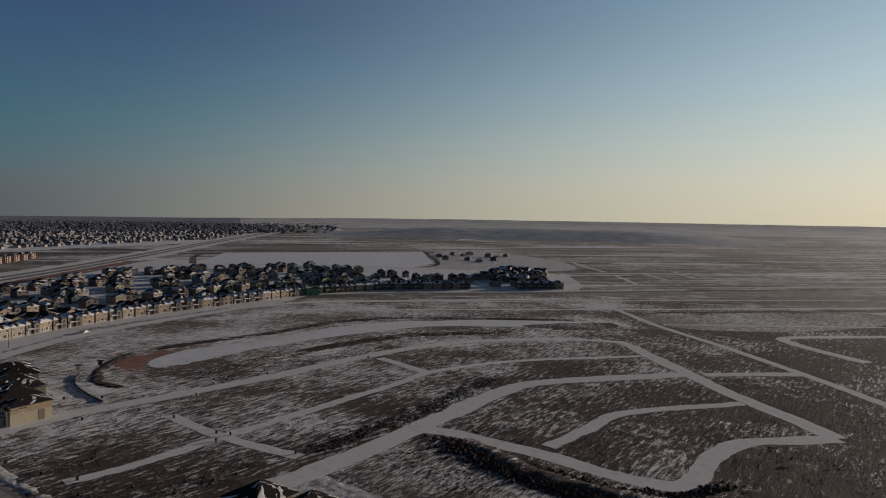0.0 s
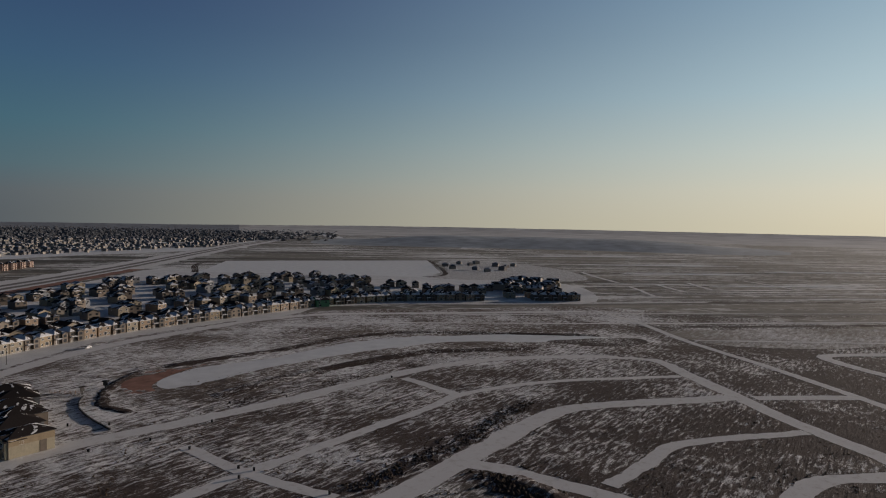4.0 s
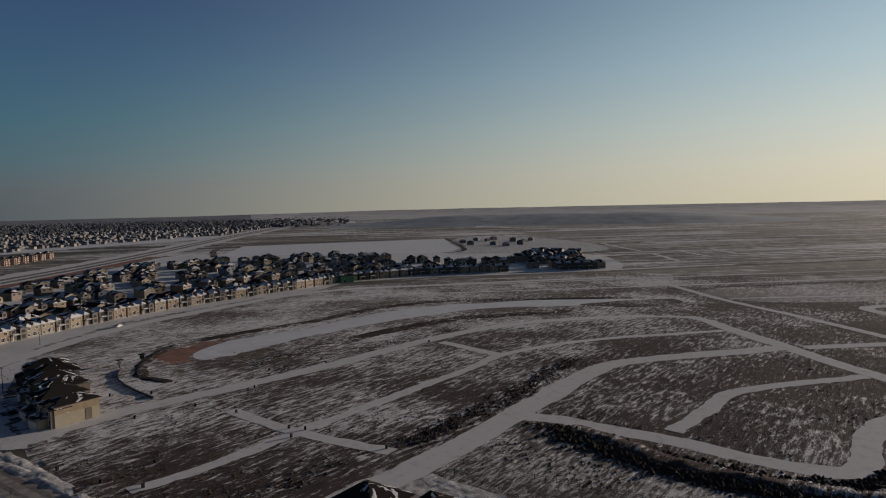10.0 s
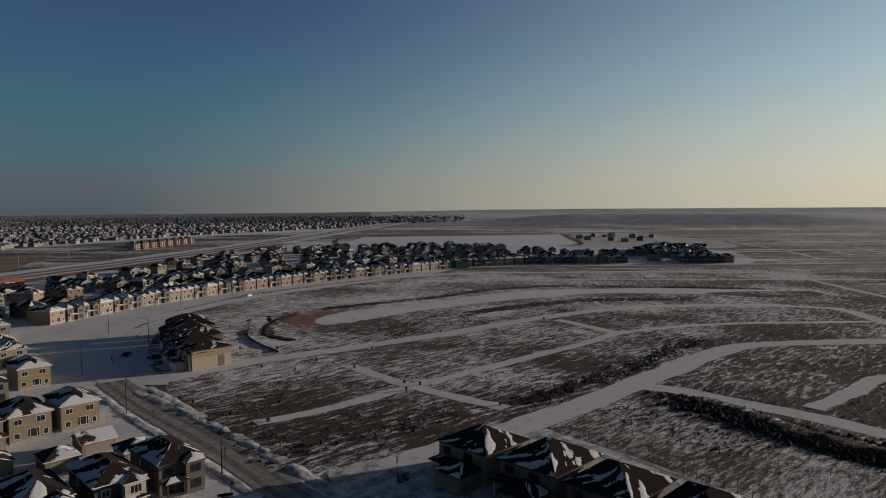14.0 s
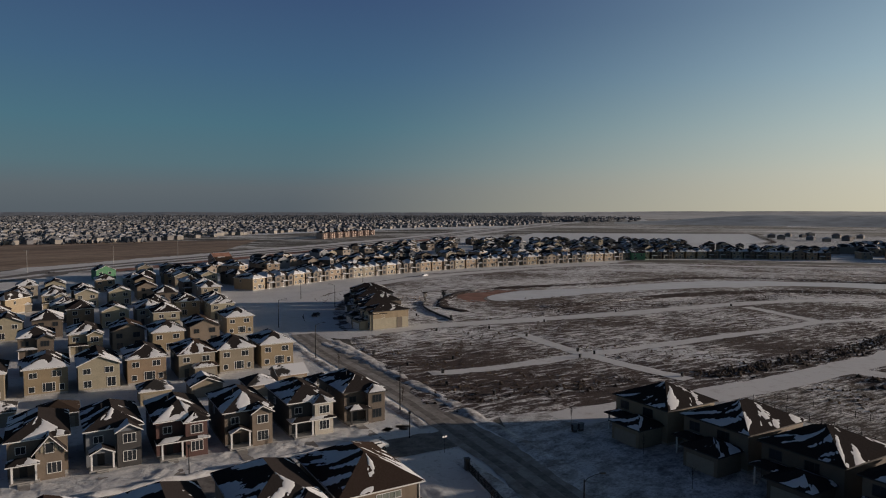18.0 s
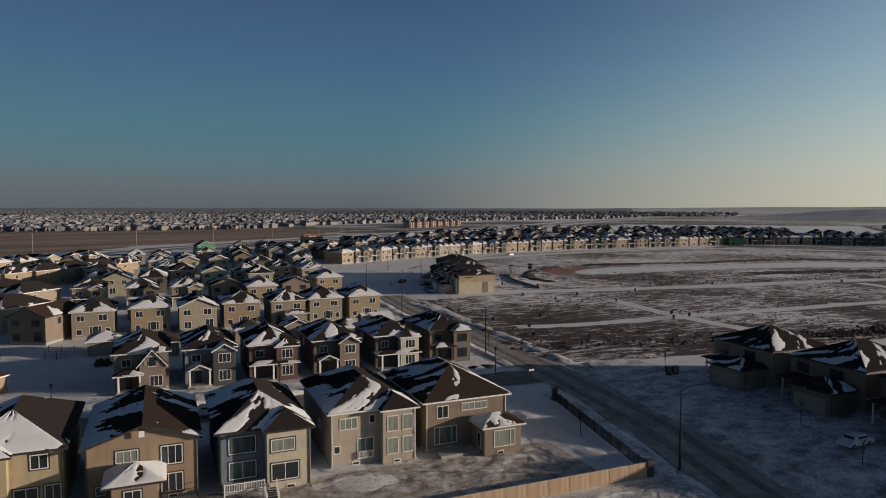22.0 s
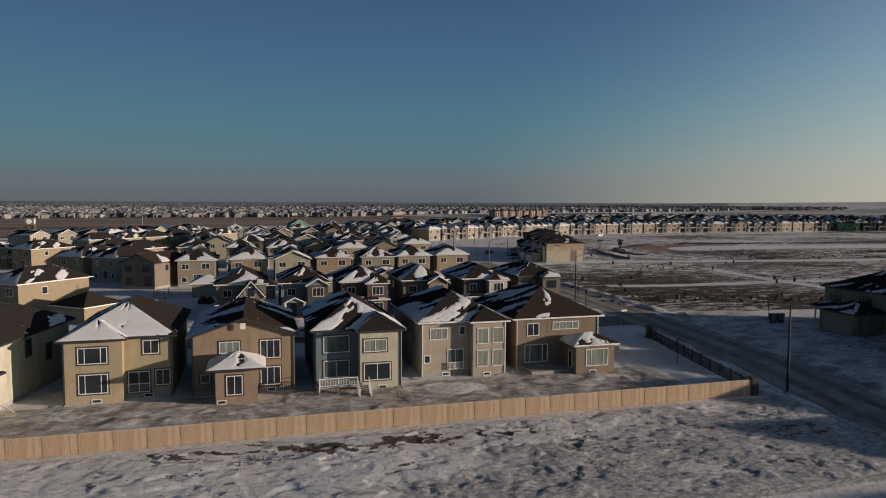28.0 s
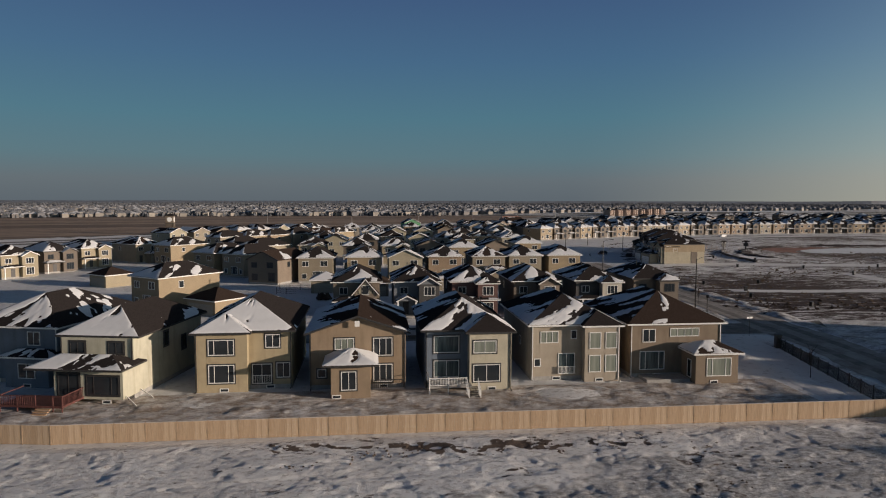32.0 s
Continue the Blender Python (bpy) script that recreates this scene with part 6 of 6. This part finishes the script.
part("pole", tube([(0, 0, 0), (0, 0, 2.9)], 0.04, 6), METAL, sign)
part("plate", box(-0.5, 0.5, -0.02, 0.02, 2.6, 2.85), WHITE, sign)
sign.matrix_basis = pose(35.4, 31.5, 0, rz=20)
mast = thing("highway_lamp", "tall thin highway lamp mast", "street lamp", "highway lamps")
part("pole", tube([(0, 0, 0), (0, 0, 14)], [0.2, 0.1], 6), CONC, mast)
part("arm", tube([(-1.6, 0, 14), (0, 0, 14.2), (1.6, 0, 14)], 0.08, 5), CONC, mast)
mast.matrix_basis = pose(-150, 352, 0)
for i in range(1, 14):
    copy_thing(mast, pose(-150 + 42 * i, 352 + 60 * i + (8 if i > 5 else 0), 0))

# garages and shed
def garage(label, u, v, w, d, wall, roofmat, kind="hip", turn=0.0):
    e = thing("garage", label, "garage", "garages")
    part("wall", box(0, w, 0, d, 0, 2.7), wall, e)
    roof_parts(e, (kind, 0, w, 0, d, 2.7, 0.45, 0.4), roofmat, wall, WHITE)
    part("garage_door", join(*[box(0.6, w - 0.6, -0.04, 0, 0.05 + 0.52 * k, 0.52 * (k + 1)) for k in range(4)]), PANEL, e)
    put(e, at_uv(u, v, 0, turn))


garage("detached garage with a snow-capped hipped roof", 0.3, 78, 6.0, 6.5, S["sand"], ROOF[3])
garage("gabled garage with white panel door", 10.2, 78, 6.4, 6.5, S["beige"], ROOF[0], "gabley")
garage("small beige garage under clean snow", -27.3, 75.8, 6.0, 6.5, S["beige"], ROOF[3])
garage("brick garage with a blue-grey roof", 28.8, 78, 6.6, 6.5, S["gold"], ROOF[3], "gablex")
garage("garage under a bare brown roof", -17.5, 70, 6.5, 7, S["mocha"], ROOF[1])
garage("snowed garage beside the lane", 20.5, 72, 6, 6.5, S["mocha"], ROOF[3])
garage("pale garage behind the corner house", 33, 66, 6, 6.5, S["beige"], ROOF[3])
garage("low brown-roofed garage beside the yard fence", -46.5, 52, 7.5, 7, S["tan"], ROOF[5], "hip", -38.8)
garage("low garage on the snowy square", -79, 93, 6.5, 6.5, S["sand"], ROOF[5], "hip", -38.8)
garage("far garage under snow", -22, 118, 6, 6, S["sand"], ROOF[3])
# the quarter on the turned grid west of the cottage
for x, y, k, turn in ((-68.2, 47.3, 2, -28), (-60.5, 84.5, 5, -16), (-73, 99, 6, -28), (-82.5, 103, 2, -28), (-108, 130, 2, -28), (-114, 130, 11, 62), (-124, 86, 0, 62), (-122, 99, 8, 62), (-120, 112, 4, 62), (-91, 137, 10, -28), (-80, 128, 6, -28)):
    place(k, pose(x, y, 0, rz=turn))
for i in range(8):
    place((9, 1, 5, 2, 6, 9, 1, 10)[i], pose(-140 + 6.2 * i, 203 + 9.2 * i, 0, rz=62))
for i in range(6):
    place((6, 2, 10, 6, 1, 2)[i], pose(-112 + 6.5 * i, 176 + 9.0 * i, 0, rz=-28))


# terrace by the pond
def terrace():
    walls = ["cream", "slate", "mocha", "beige", "slate", "brown"]
    for i in range(6):
        w, d = 10.0, 13.4
        e = thing("terrace_house", f"dark-roofed terrace house with {('pale beige','slate','brown','beige','slate','dark brown')[i]} siding", "house", "terrace by the pond")
        part("wall", box(0, w, 0, d, 0.3, 6.2), S[walls[i]], e)
        part("foundation", box(0.03, w - 0.03, 0.03, d - 0.03, -0.3, 0.3), CONC, e)
        roof_parts(e, ("hip", 0, w, 0, d, 6.2, 0.3 if i == 0 else 0.42, 0.5), ROOF[4], S[walls[i]], CHAR)
        roof_snow(e, ("hip", 0, w, 0, d, 6.2, 0.3 if i == 0 else 0.42, 0.5), 3.1 * i, (0.16, 0.24, 0.05, 0.02, 0.2, 0.08)[i])
        roof_parts(e, ("gabley", 5.2, 9.8, -0.8, 5, 5.6, 0.6, 0.35), ROOF[4], S[walls[i]], CHAR)
        part("bay", box(5.2, 9.8, -0.8, 0.02, 0.3, 5.6), S[walls[i]], e)
        roof_snow(e, ("gabley", 5.2, 9.8, -0.8, 5, 5.6, 0.6, 0.35), 3.1 * i, -0.05)
        part("garage", box(1.0, 7.5, -3.5, 0.01, 0, 3.1), S[walls[i]], e)
        roof_parts(e, ("hip", 1.0, 7.5, -3.5, 0.4, 3.1, 0.42, 0.4), ROOF[2], S[walls[i]], CHAR)
        part("garage_door", join(*[box(1.8, 6.7, -3.55, -3.5, 0.05 + 0.55 * k, 0.55 * (k + 1)) for k in range(4)]), WHITE, e)
        windows(e, [("F", 1.5, 3.9, 1.8, 1.4, 2, 0), ("F", 6.6, 3.7, 2.0, 1.4, 2, -0.8), ("F", 8.2, 0.6, 1.1, 2.1, 1, -0.8), ("R", 3, 3.9, 1.4, 1.2, 2, w), ("B", 2, 3.9, 1.8, 1.4, 2, d), ("B", 7, 1, 1.8, 1.8, 2, d)], WHITE, False)
        q = Vector((50.3 + (0, -1.6, 0.9, -1.2, 1.2, -0.6)[i], 143.5)) + Vector((0.11, 1)) * 12.4 * i
        e.matrix_basis = pose(q.x, q.y + 0.2, 0, rz=-90 + 12 - 5 * i) @ pose(-w, 0, 0)
        if i == 0:
            part("upper_wall", box(w - 0.01, w + 0.06, -0.05, d + 0.05, 3.9, 6.2), S["tan"], e, "darker tan siding of the upper storey")
            part("side_panel", box(w - 0.01, w + 0.09, 9, 11, 0.3, 3.9), S["brown"], e)
            part("corner_trim", box(w - 0.05, w + 0.08, -0.08, 0.1, 0.3, 6.2), CHAR, e)


terrace()

# houses east of the road, seen against the sun
for i, (u, v, d) in enumerate([(75, 20, 12), (76, 5.5, 14), (75.5, -9, 13), (75, -23.5, 14), (75.5, -38, 14), (75, -52.5, 14), (75.5, -67, 14)]):
    wk = ("beige", "mocha", "brown", "mocha", "brown", "beige", "mocha")[i]
    put(house(("beige", "brown", "dark brown", "mocha", "dark", "beige", "brown")[i] + " house with a double garage facing the road", 12.0, d, 6.0, S[wk], ROOF[4], CHAR,
              [("hip", 0, 12, 0, d, 6.0, 0.45, 0.5), ("hip", 4.6, 10.8, -5.5, 0.4, 3.2, 0.42, 0.5), ("hip", 0.2, 4.4, -2.4, 0.3, 3.0, 0.4, 0.4)],
              [(4.6, 10.8, -5.5, 0.01, 0, 3.2, None)],
              [("F", 1.2, 3.9, 2.0, 1.5, 2, 0), ("F", 6.5, 3.9, 2.2, 1.5, 3, 0), ("R", 5, 3.9, 1.2, 1.0, 1, 12.0), ("L", 5, 3.9, 1.2, 1.2, 1, 0), ("B", 2, 3.8, 2, 1.5, 2, d), ("B", 7, 1, 2.4, 2, 3, d)],
              [("F", 5.2, 0.05, 5.0, 2.3, -5.5, PANEL, "garage_door"), ("F", 2.0, 0.4, 1.0, 2.1, 0, CHAR, "door")],
              lambda e: [part("porch_post", box(a, a + 0.2, -2.3, -2.1, 0, 3.0), WHITE, e) for a in (0.4, 4.1)], bare=(0.1, 0.1, 0.08, 0.3), seed=i * 5.1), at_uv(u, v, 0, -90))


# cars
def car(label, paint, m):
    e = thing("car", label, "car", "parked cars")
    prof = [(0, 0.35), (0.02, 0.75), (0.9, 0.92), (1.5, 1.42), (3.3, 1.45), (3.9, 1.0), (4.5, 0.9), (4.55, 0.35)]
    v = [(x, s * (0.88 if z < 1.2 else 0.68), z) for s in (-1, 1) for x, z in prof]
    k = len(prof)
    f = [tuple(range(k)), tuple(range(2 * k - 1, k - 1, -1))] + [(i, k + i, k + (i + 1) % k, (i + 1) % k) for i in range(k)]
    part("body", (v, f), paint, e)
    part("windscreen", box(1.1, 1.2, -0.6, 0.6, 1.08, 1.36), GLASS, e).matrix_basis = pose(-0.12, 0, 0.02)
    for s in (-1, 1):
        part("side_window", box(1.65, 3.35, min(s * 0.74, s * 0.81), max(s * 0.74, s * 0.81), 1.02, 1.34), GLASS, e)
        for x in (0.85, 3.65):
            w = part("wheel", tube([(x, s * 0.72, 0.32), (x, s * 0.92, 0.32)], 0.32, 14), METAL, e)
            part("rim", tube([(x, s * 0.925, 0.32), (x, s * 0.935, 0.32)], 0.19, 10), CONC, w)
    part("roof_snow", box(1.6, 3.2, -0.6, 0.6, 1.44, 1.5), SNOW, e)
    put(e, m)


PAINT = [m_plain("white_paint", (0.7, 0.7, 0.7), 0.25, 0, 0.03), m_plain("silver_paint", (0.35, 0.36, 0.37), 0.3, 0.5, 0.03), m_plain("dark_paint", (0.03, 0.03, 0.035), 0.25, 0.2, 0.03)]
car("silver car parked at the kerb", PAINT[1], at_uv(23.4, 30.8, 0.09, 0))
car("white car parked at the kerb", PAINT[0], at_uv(28.8, 31.0, 0.09, 3))
car("silver car parked by the side street", PAINT[1], at_uv(15.2, 29.6, 0.09, 4))
car("pale car on the side street", PAINT[0], pose(-14.1, 26.3, 0.09, rz=11) @ pose(-2, 0, 0))
car("white car on a driveway", PAINT[0], pose(62.5, -2.6, 0.1, rz=12))
car("dark car in the open lot", PAINT[2], pose(36, 178, 0.1, rz=60))
car("dark car on the terrace street", PAINT[2], pose(44, 168, 0.1, rz=70))
car("white van-like car on the ring road", PAINT[0], pose(120, 308, 0.1, rz=30))

# small dark service posts on the open lots
box_geo = join(box(-0.3, 0.3, -0.25, 0.25, 0, 1.0), box(-0.34, 0.34, -0.29, 0.29, 1.0, 1.08))
proto_box = None
for x, y in ((97.5, 93), (94, 86), (100, 88.5), (106.5, 60), (53, 82), (47, 92), (42, 108), (94, 118), (88, 134), (57, 60), (60.5, 95), (70, 136), (112, 140), (150, 152), (84, 160), (205, 150), (73, 168), (128, 158), (50, 71)):
    if proto_box is None:
        proto_box = thing("utility_box", "dark green utility box on an open lot", "utility box", "utility boxes")
        part("cabinet", box(-0.3, 0.3, -0.25, 0.25, 0.1, 1.0), METAL, proto_box)
        part("lid", box(-0.34, 0.34, -0.29, 0.29, 1.0, 1.08), METAL, proto_box)
        part("plinth", box(-0.4, 0.4, -0.35, 0.35, 0, 0.1), CONC, proto_box)
        proto_box.matrix_basis = pose(x, y, 0)
    else:
        copy_thing(proto_box, pose(x, y, 0, rz=(x * 7) % 90))
mail = thing("mailbox_cluster", "dark community mailboxes by the road", "mailbox")
for i in range(2):
    part("mailbox", box(i * 1.3, i * 1.3 + 1.0, -0.3, 0.3, 0.6, 1.7), METAL, mail)
    part("cap", box(i * 1.3 - 0.06, i * 1.3 + 1.06, -0.38, 0.36, 1.7, 1.76), S["slate"], mail)
    for k in range(12):
        part("door", box(i * 1.3 + 0.06 + 0.3 * (k % 3), i * 1.3 + 0.34 + 0.3 * (k % 3), -0.32, -0.3, 0.66 + 0.26 * (k // 3), 0.89 + 0.26 * (k // 3)), S["slate"], mail)
    part("leg", box(i * 1.3 + 0.08, i * 1.3 + 0.92, -0.26, 0.26, 0, 0.6), S["dark"], mail)
mail.matrix_basis = pose(60.2, 32.9, 0, rz=0)
blobs("hedge_bush", [(*uv(-25 + 0.5 * i, 66 + 0.3 * (i % 3)), 0.9, 1.6) for i in range(5)], BUSH, "round dark bush in a snowy yard", "shrubs")

# bare saplings
sap = thing("sapling", "bare young street tree", "tree", "street trees")
tv = [tube([(0, 0, 0), (0.03, 0, 1.6), (0, 0.04, 3.4)], [0.05, 0.035, 0.012], 5)]
part("trunk", tv[0], BUSH, sap)
srng = random.Random(4)
part("crown", join(*[tube([(0, 0, z), (math.cos(a) * r * 0.5, math.sin(a) * r * 0.5, z + 0.5), (math.cos(a) * r, math.sin(a) * r, z + 1.0)], [0.018, 0.012, 0.006], 4) for z, a, r in [(srng.uniform(1.2, 2.9), srng.uniform(0, 6.28), srng.uniform(0.3, 0.8)) for _ in range(22)]]), BUSH, sap)
sap.matrix_basis = pose(63, 38, 0)
for x, y in ((70, 33), (66, 20), (72, 10), (64, 6), (60, -8), (33.5, 8), (37, 62), (30, 96)):
    copy_thing(sap, pose(x, y, 0, rz=x * 13))

# clock tower and the house still wrapped in green sheathing
tower = thing("clock_tower", "small square entry tower with a dark cap", "tower")
part("shaft", join(*[box(x, x + 1.2, y, y + 1.2, 0, 6.0) for x in (-2.2, 1.0) for y in (-2.2, 1.0)], box(-2.2, 2.2, -2.2, 2.2, 4.6, 6.4)), S["brown"], tower)
part("cornice", join(box(-2.6, 2.6, -2.6, 2.6, 6.4, 6.8), box(-2.5, 2.5, -2.5, 2.5, 10.6, 10.9)), S["dark"], tower)
part("belfry", box(-2.1, 2.1, -2.1, 2.1, 6.8, 10.6), S["mocha"], tower)
part("clock_face", tube([(0, -2.1, 8.7), (0, -2.2, 8.7)], 1.35, 20), WHITE, tower)
part("clock_face", tube([(2.1, 0, 8.7), (2.2, 0, 8.7)], 1.35, 20), WHITE, tower)
part("cap", hip(-2.3, 2.3, -2.3, 2.3, 10.9, 0.4, 0.6), ROOF[4], tower)
tower.matrix_basis = pose(-192, 306, 0, rz=12)
put(house("unfinished house wrapped in green sheathing", 11, 12, 6.0, S["green"], ROOF[0], WHITE, [("gablex", 0, 11, 0, 12, 6.0, 0.5, 0.3)], [], [("F", 1.5, 3.6, 1.6, 1.4, 1, 0), ("F", 7, 3.6, 1.6, 1.4, 1, 0), ("F", 2, 0.8, 2, 1.8, 1, 0)]), pose(318, 378, 0, rz=-15))
put(house("unfinished house wrapped in orange sheathing", 11, 12, 6.0, S["pink"], ROOF[1], WHITE, [("gablex", 0, 11, 0, 12, 6.0, 0.45, 0.3)], [], [("F", 1.5, 3.6, 1.6, 1.4, 1, 0), ("F", 7, 3.6, 1.6, 1.4, 1, 0)]), pose(5, 385, 0, rz=15))

put(house("unfinished house in bright green sheathing", 10, 12, 6.0, S["green"], ROOF[0], WHITE, [("gabley", 0, 10, 0, 12, 6.0, 0.5, 0.3)], [], [("F", 1.5, 3.6, 1.6, 1.4, 1, 0), ("F", 6, 3.6, 1.6, 1.4, 1, 0)]), pose(-59, 341, 0, rz=20))
put(house("unfinished house with an orange-red roof", 13, 12, 5.0, S["pink"], RED, WHITE, [("gablex", 0, 13, 0, 12, 5.0, 0.5, 0.4)], [], [("F", 2, 2.6, 1.8, 1.4, 2, 0), ("F", 8, 2.6, 1.8, 1.4, 2, 0)]), pose(4, 438, 0, rz=20))


def townhouse():
    e = thing("townhouse", "pale pink three-storey townhouse with bays beside the highway", "house", "townhouses by the highway")
    part("wall", box(0, 12, 0, 10, 0, 8.4), S["rose"], e)
    part("bay", join(box(1.2, 4.6, -1.1, 0.01, 0, 8.0), box(7.4, 10.8, -1.1, 0.01, 0, 8.0)), S["rose"], e)
    part("roof", hip(0, 12, 0, 10, 8.4, 0.45, 0.5), ROOF[0], e)
    for x in (2.0, 8.2):
        part("gable_roof", gable(x - 0.9, x + 2.7, -1.1, 3, 8.0, 0.7, "y", 0.3), ROOF[2], e)
        for z in (0.9, 3.6, 6.2):
            part("window", box(x, x + 1.8, -1.16, -1.1, z, z + 1.4), GLASS, e)
    return e


first = townhouse()
first.matrix_basis = pose(148, 836, 0, rz=52)
for i in range(1, 8):
    copy_thing(first, pose(148 + 13.5 * i, 836 + 16.5 * i, 0, rz=52))

# walks, driveways and heaped snow before the street fronts
for u, v in ((-20.9, 46.0), (-10.7, 45.6), (-0.8, 45.0), (9.8, 44.6), (20.8, 44.6), (31.8, 46.2)):
    patch("walkway", ([(*uv(u + 1.3, 34), 0.13), (*uv(u + 2.9, 34), 0.13), (*uv(u + 2.9, v - 3), 0.13), (*uv(u + 1.3, v - 3), 0.13)], [(0, 1, 2, 3)]), SLUSH, "shovelled concrete walk to a front door", "walkway")
    for k in range(3):
        a, b = u + srng.uniform(-1, 8), srng.uniform(35.5, 40.5)
        mound("snow_heap", [uv(a, b), uv(a + srng.uniform(1.2, 3), b + srng.uniform(-1.5, 1.5))], srng.uniform(1.2, 2.2), srng.uniform(0.3, 0.7), SNOW, "shovelled heap of snow in a front yard", 0.03, 0.6, "snow heap")

# low ploughed berms beside the tracks
for name, sides in (("collector_track", (-1, 1)), ("ring_road", (1,)), ("inner_track", (-1, 1)), ("stub_track", (-1, 1)), ("broad_track", (-1, 1)), ("cul_track", (-1, 1)), ("loop_track", (-1, 1))):
    width, pts = TRACKS[name]
    for sd in sides:
        line, run = [Vector(p) for p in shifted(pts, sd * (width / 2 + 1.6))], []
        steps = [a + (b - a) * (k / 6) for a, b in zip(line, line[1:]) for k in range(6)] + [line[-1]]
        for q in steps + [None]:
            if q is not None and not on_track(q.x, q.y, 1.4):
                run.append((q.x, q.y))
                continue
            if len(run) > 2:
                mound("track_berm", run, 4.2, 0.26, VERGE, "dark grassy verge beside the snowy track", 0.03, 0.7, "bank")
            run = []

# yard details west of the cottage
rail_line("yard_fence", "low dark wire fence round a snowy back yard", ((-48.2, 68.4), (-43.6, 66.9)), 1.2, 2.2, METAL, post_mesh, 3)
rail_line("yard_fence", "low dark wire fence behind a snowy back yard", ((-49.6, 74.6), (-42.4, 73.8)), 1.2, 2.2, METAL, post_mesh, 3)
patch("tyre_rut", strip([(-36.5, 30.6), (-37.7, 37.9)], 0.45, 0.12), SLUSH, "tyre rut pressed into the snow", "track")
patch("tyre_rut", strip([(-34.7, 30.1), (-35.7, 37.4)], 0.45, 0.12), SLUSH, "tyre rut pressed into the snow", "track")
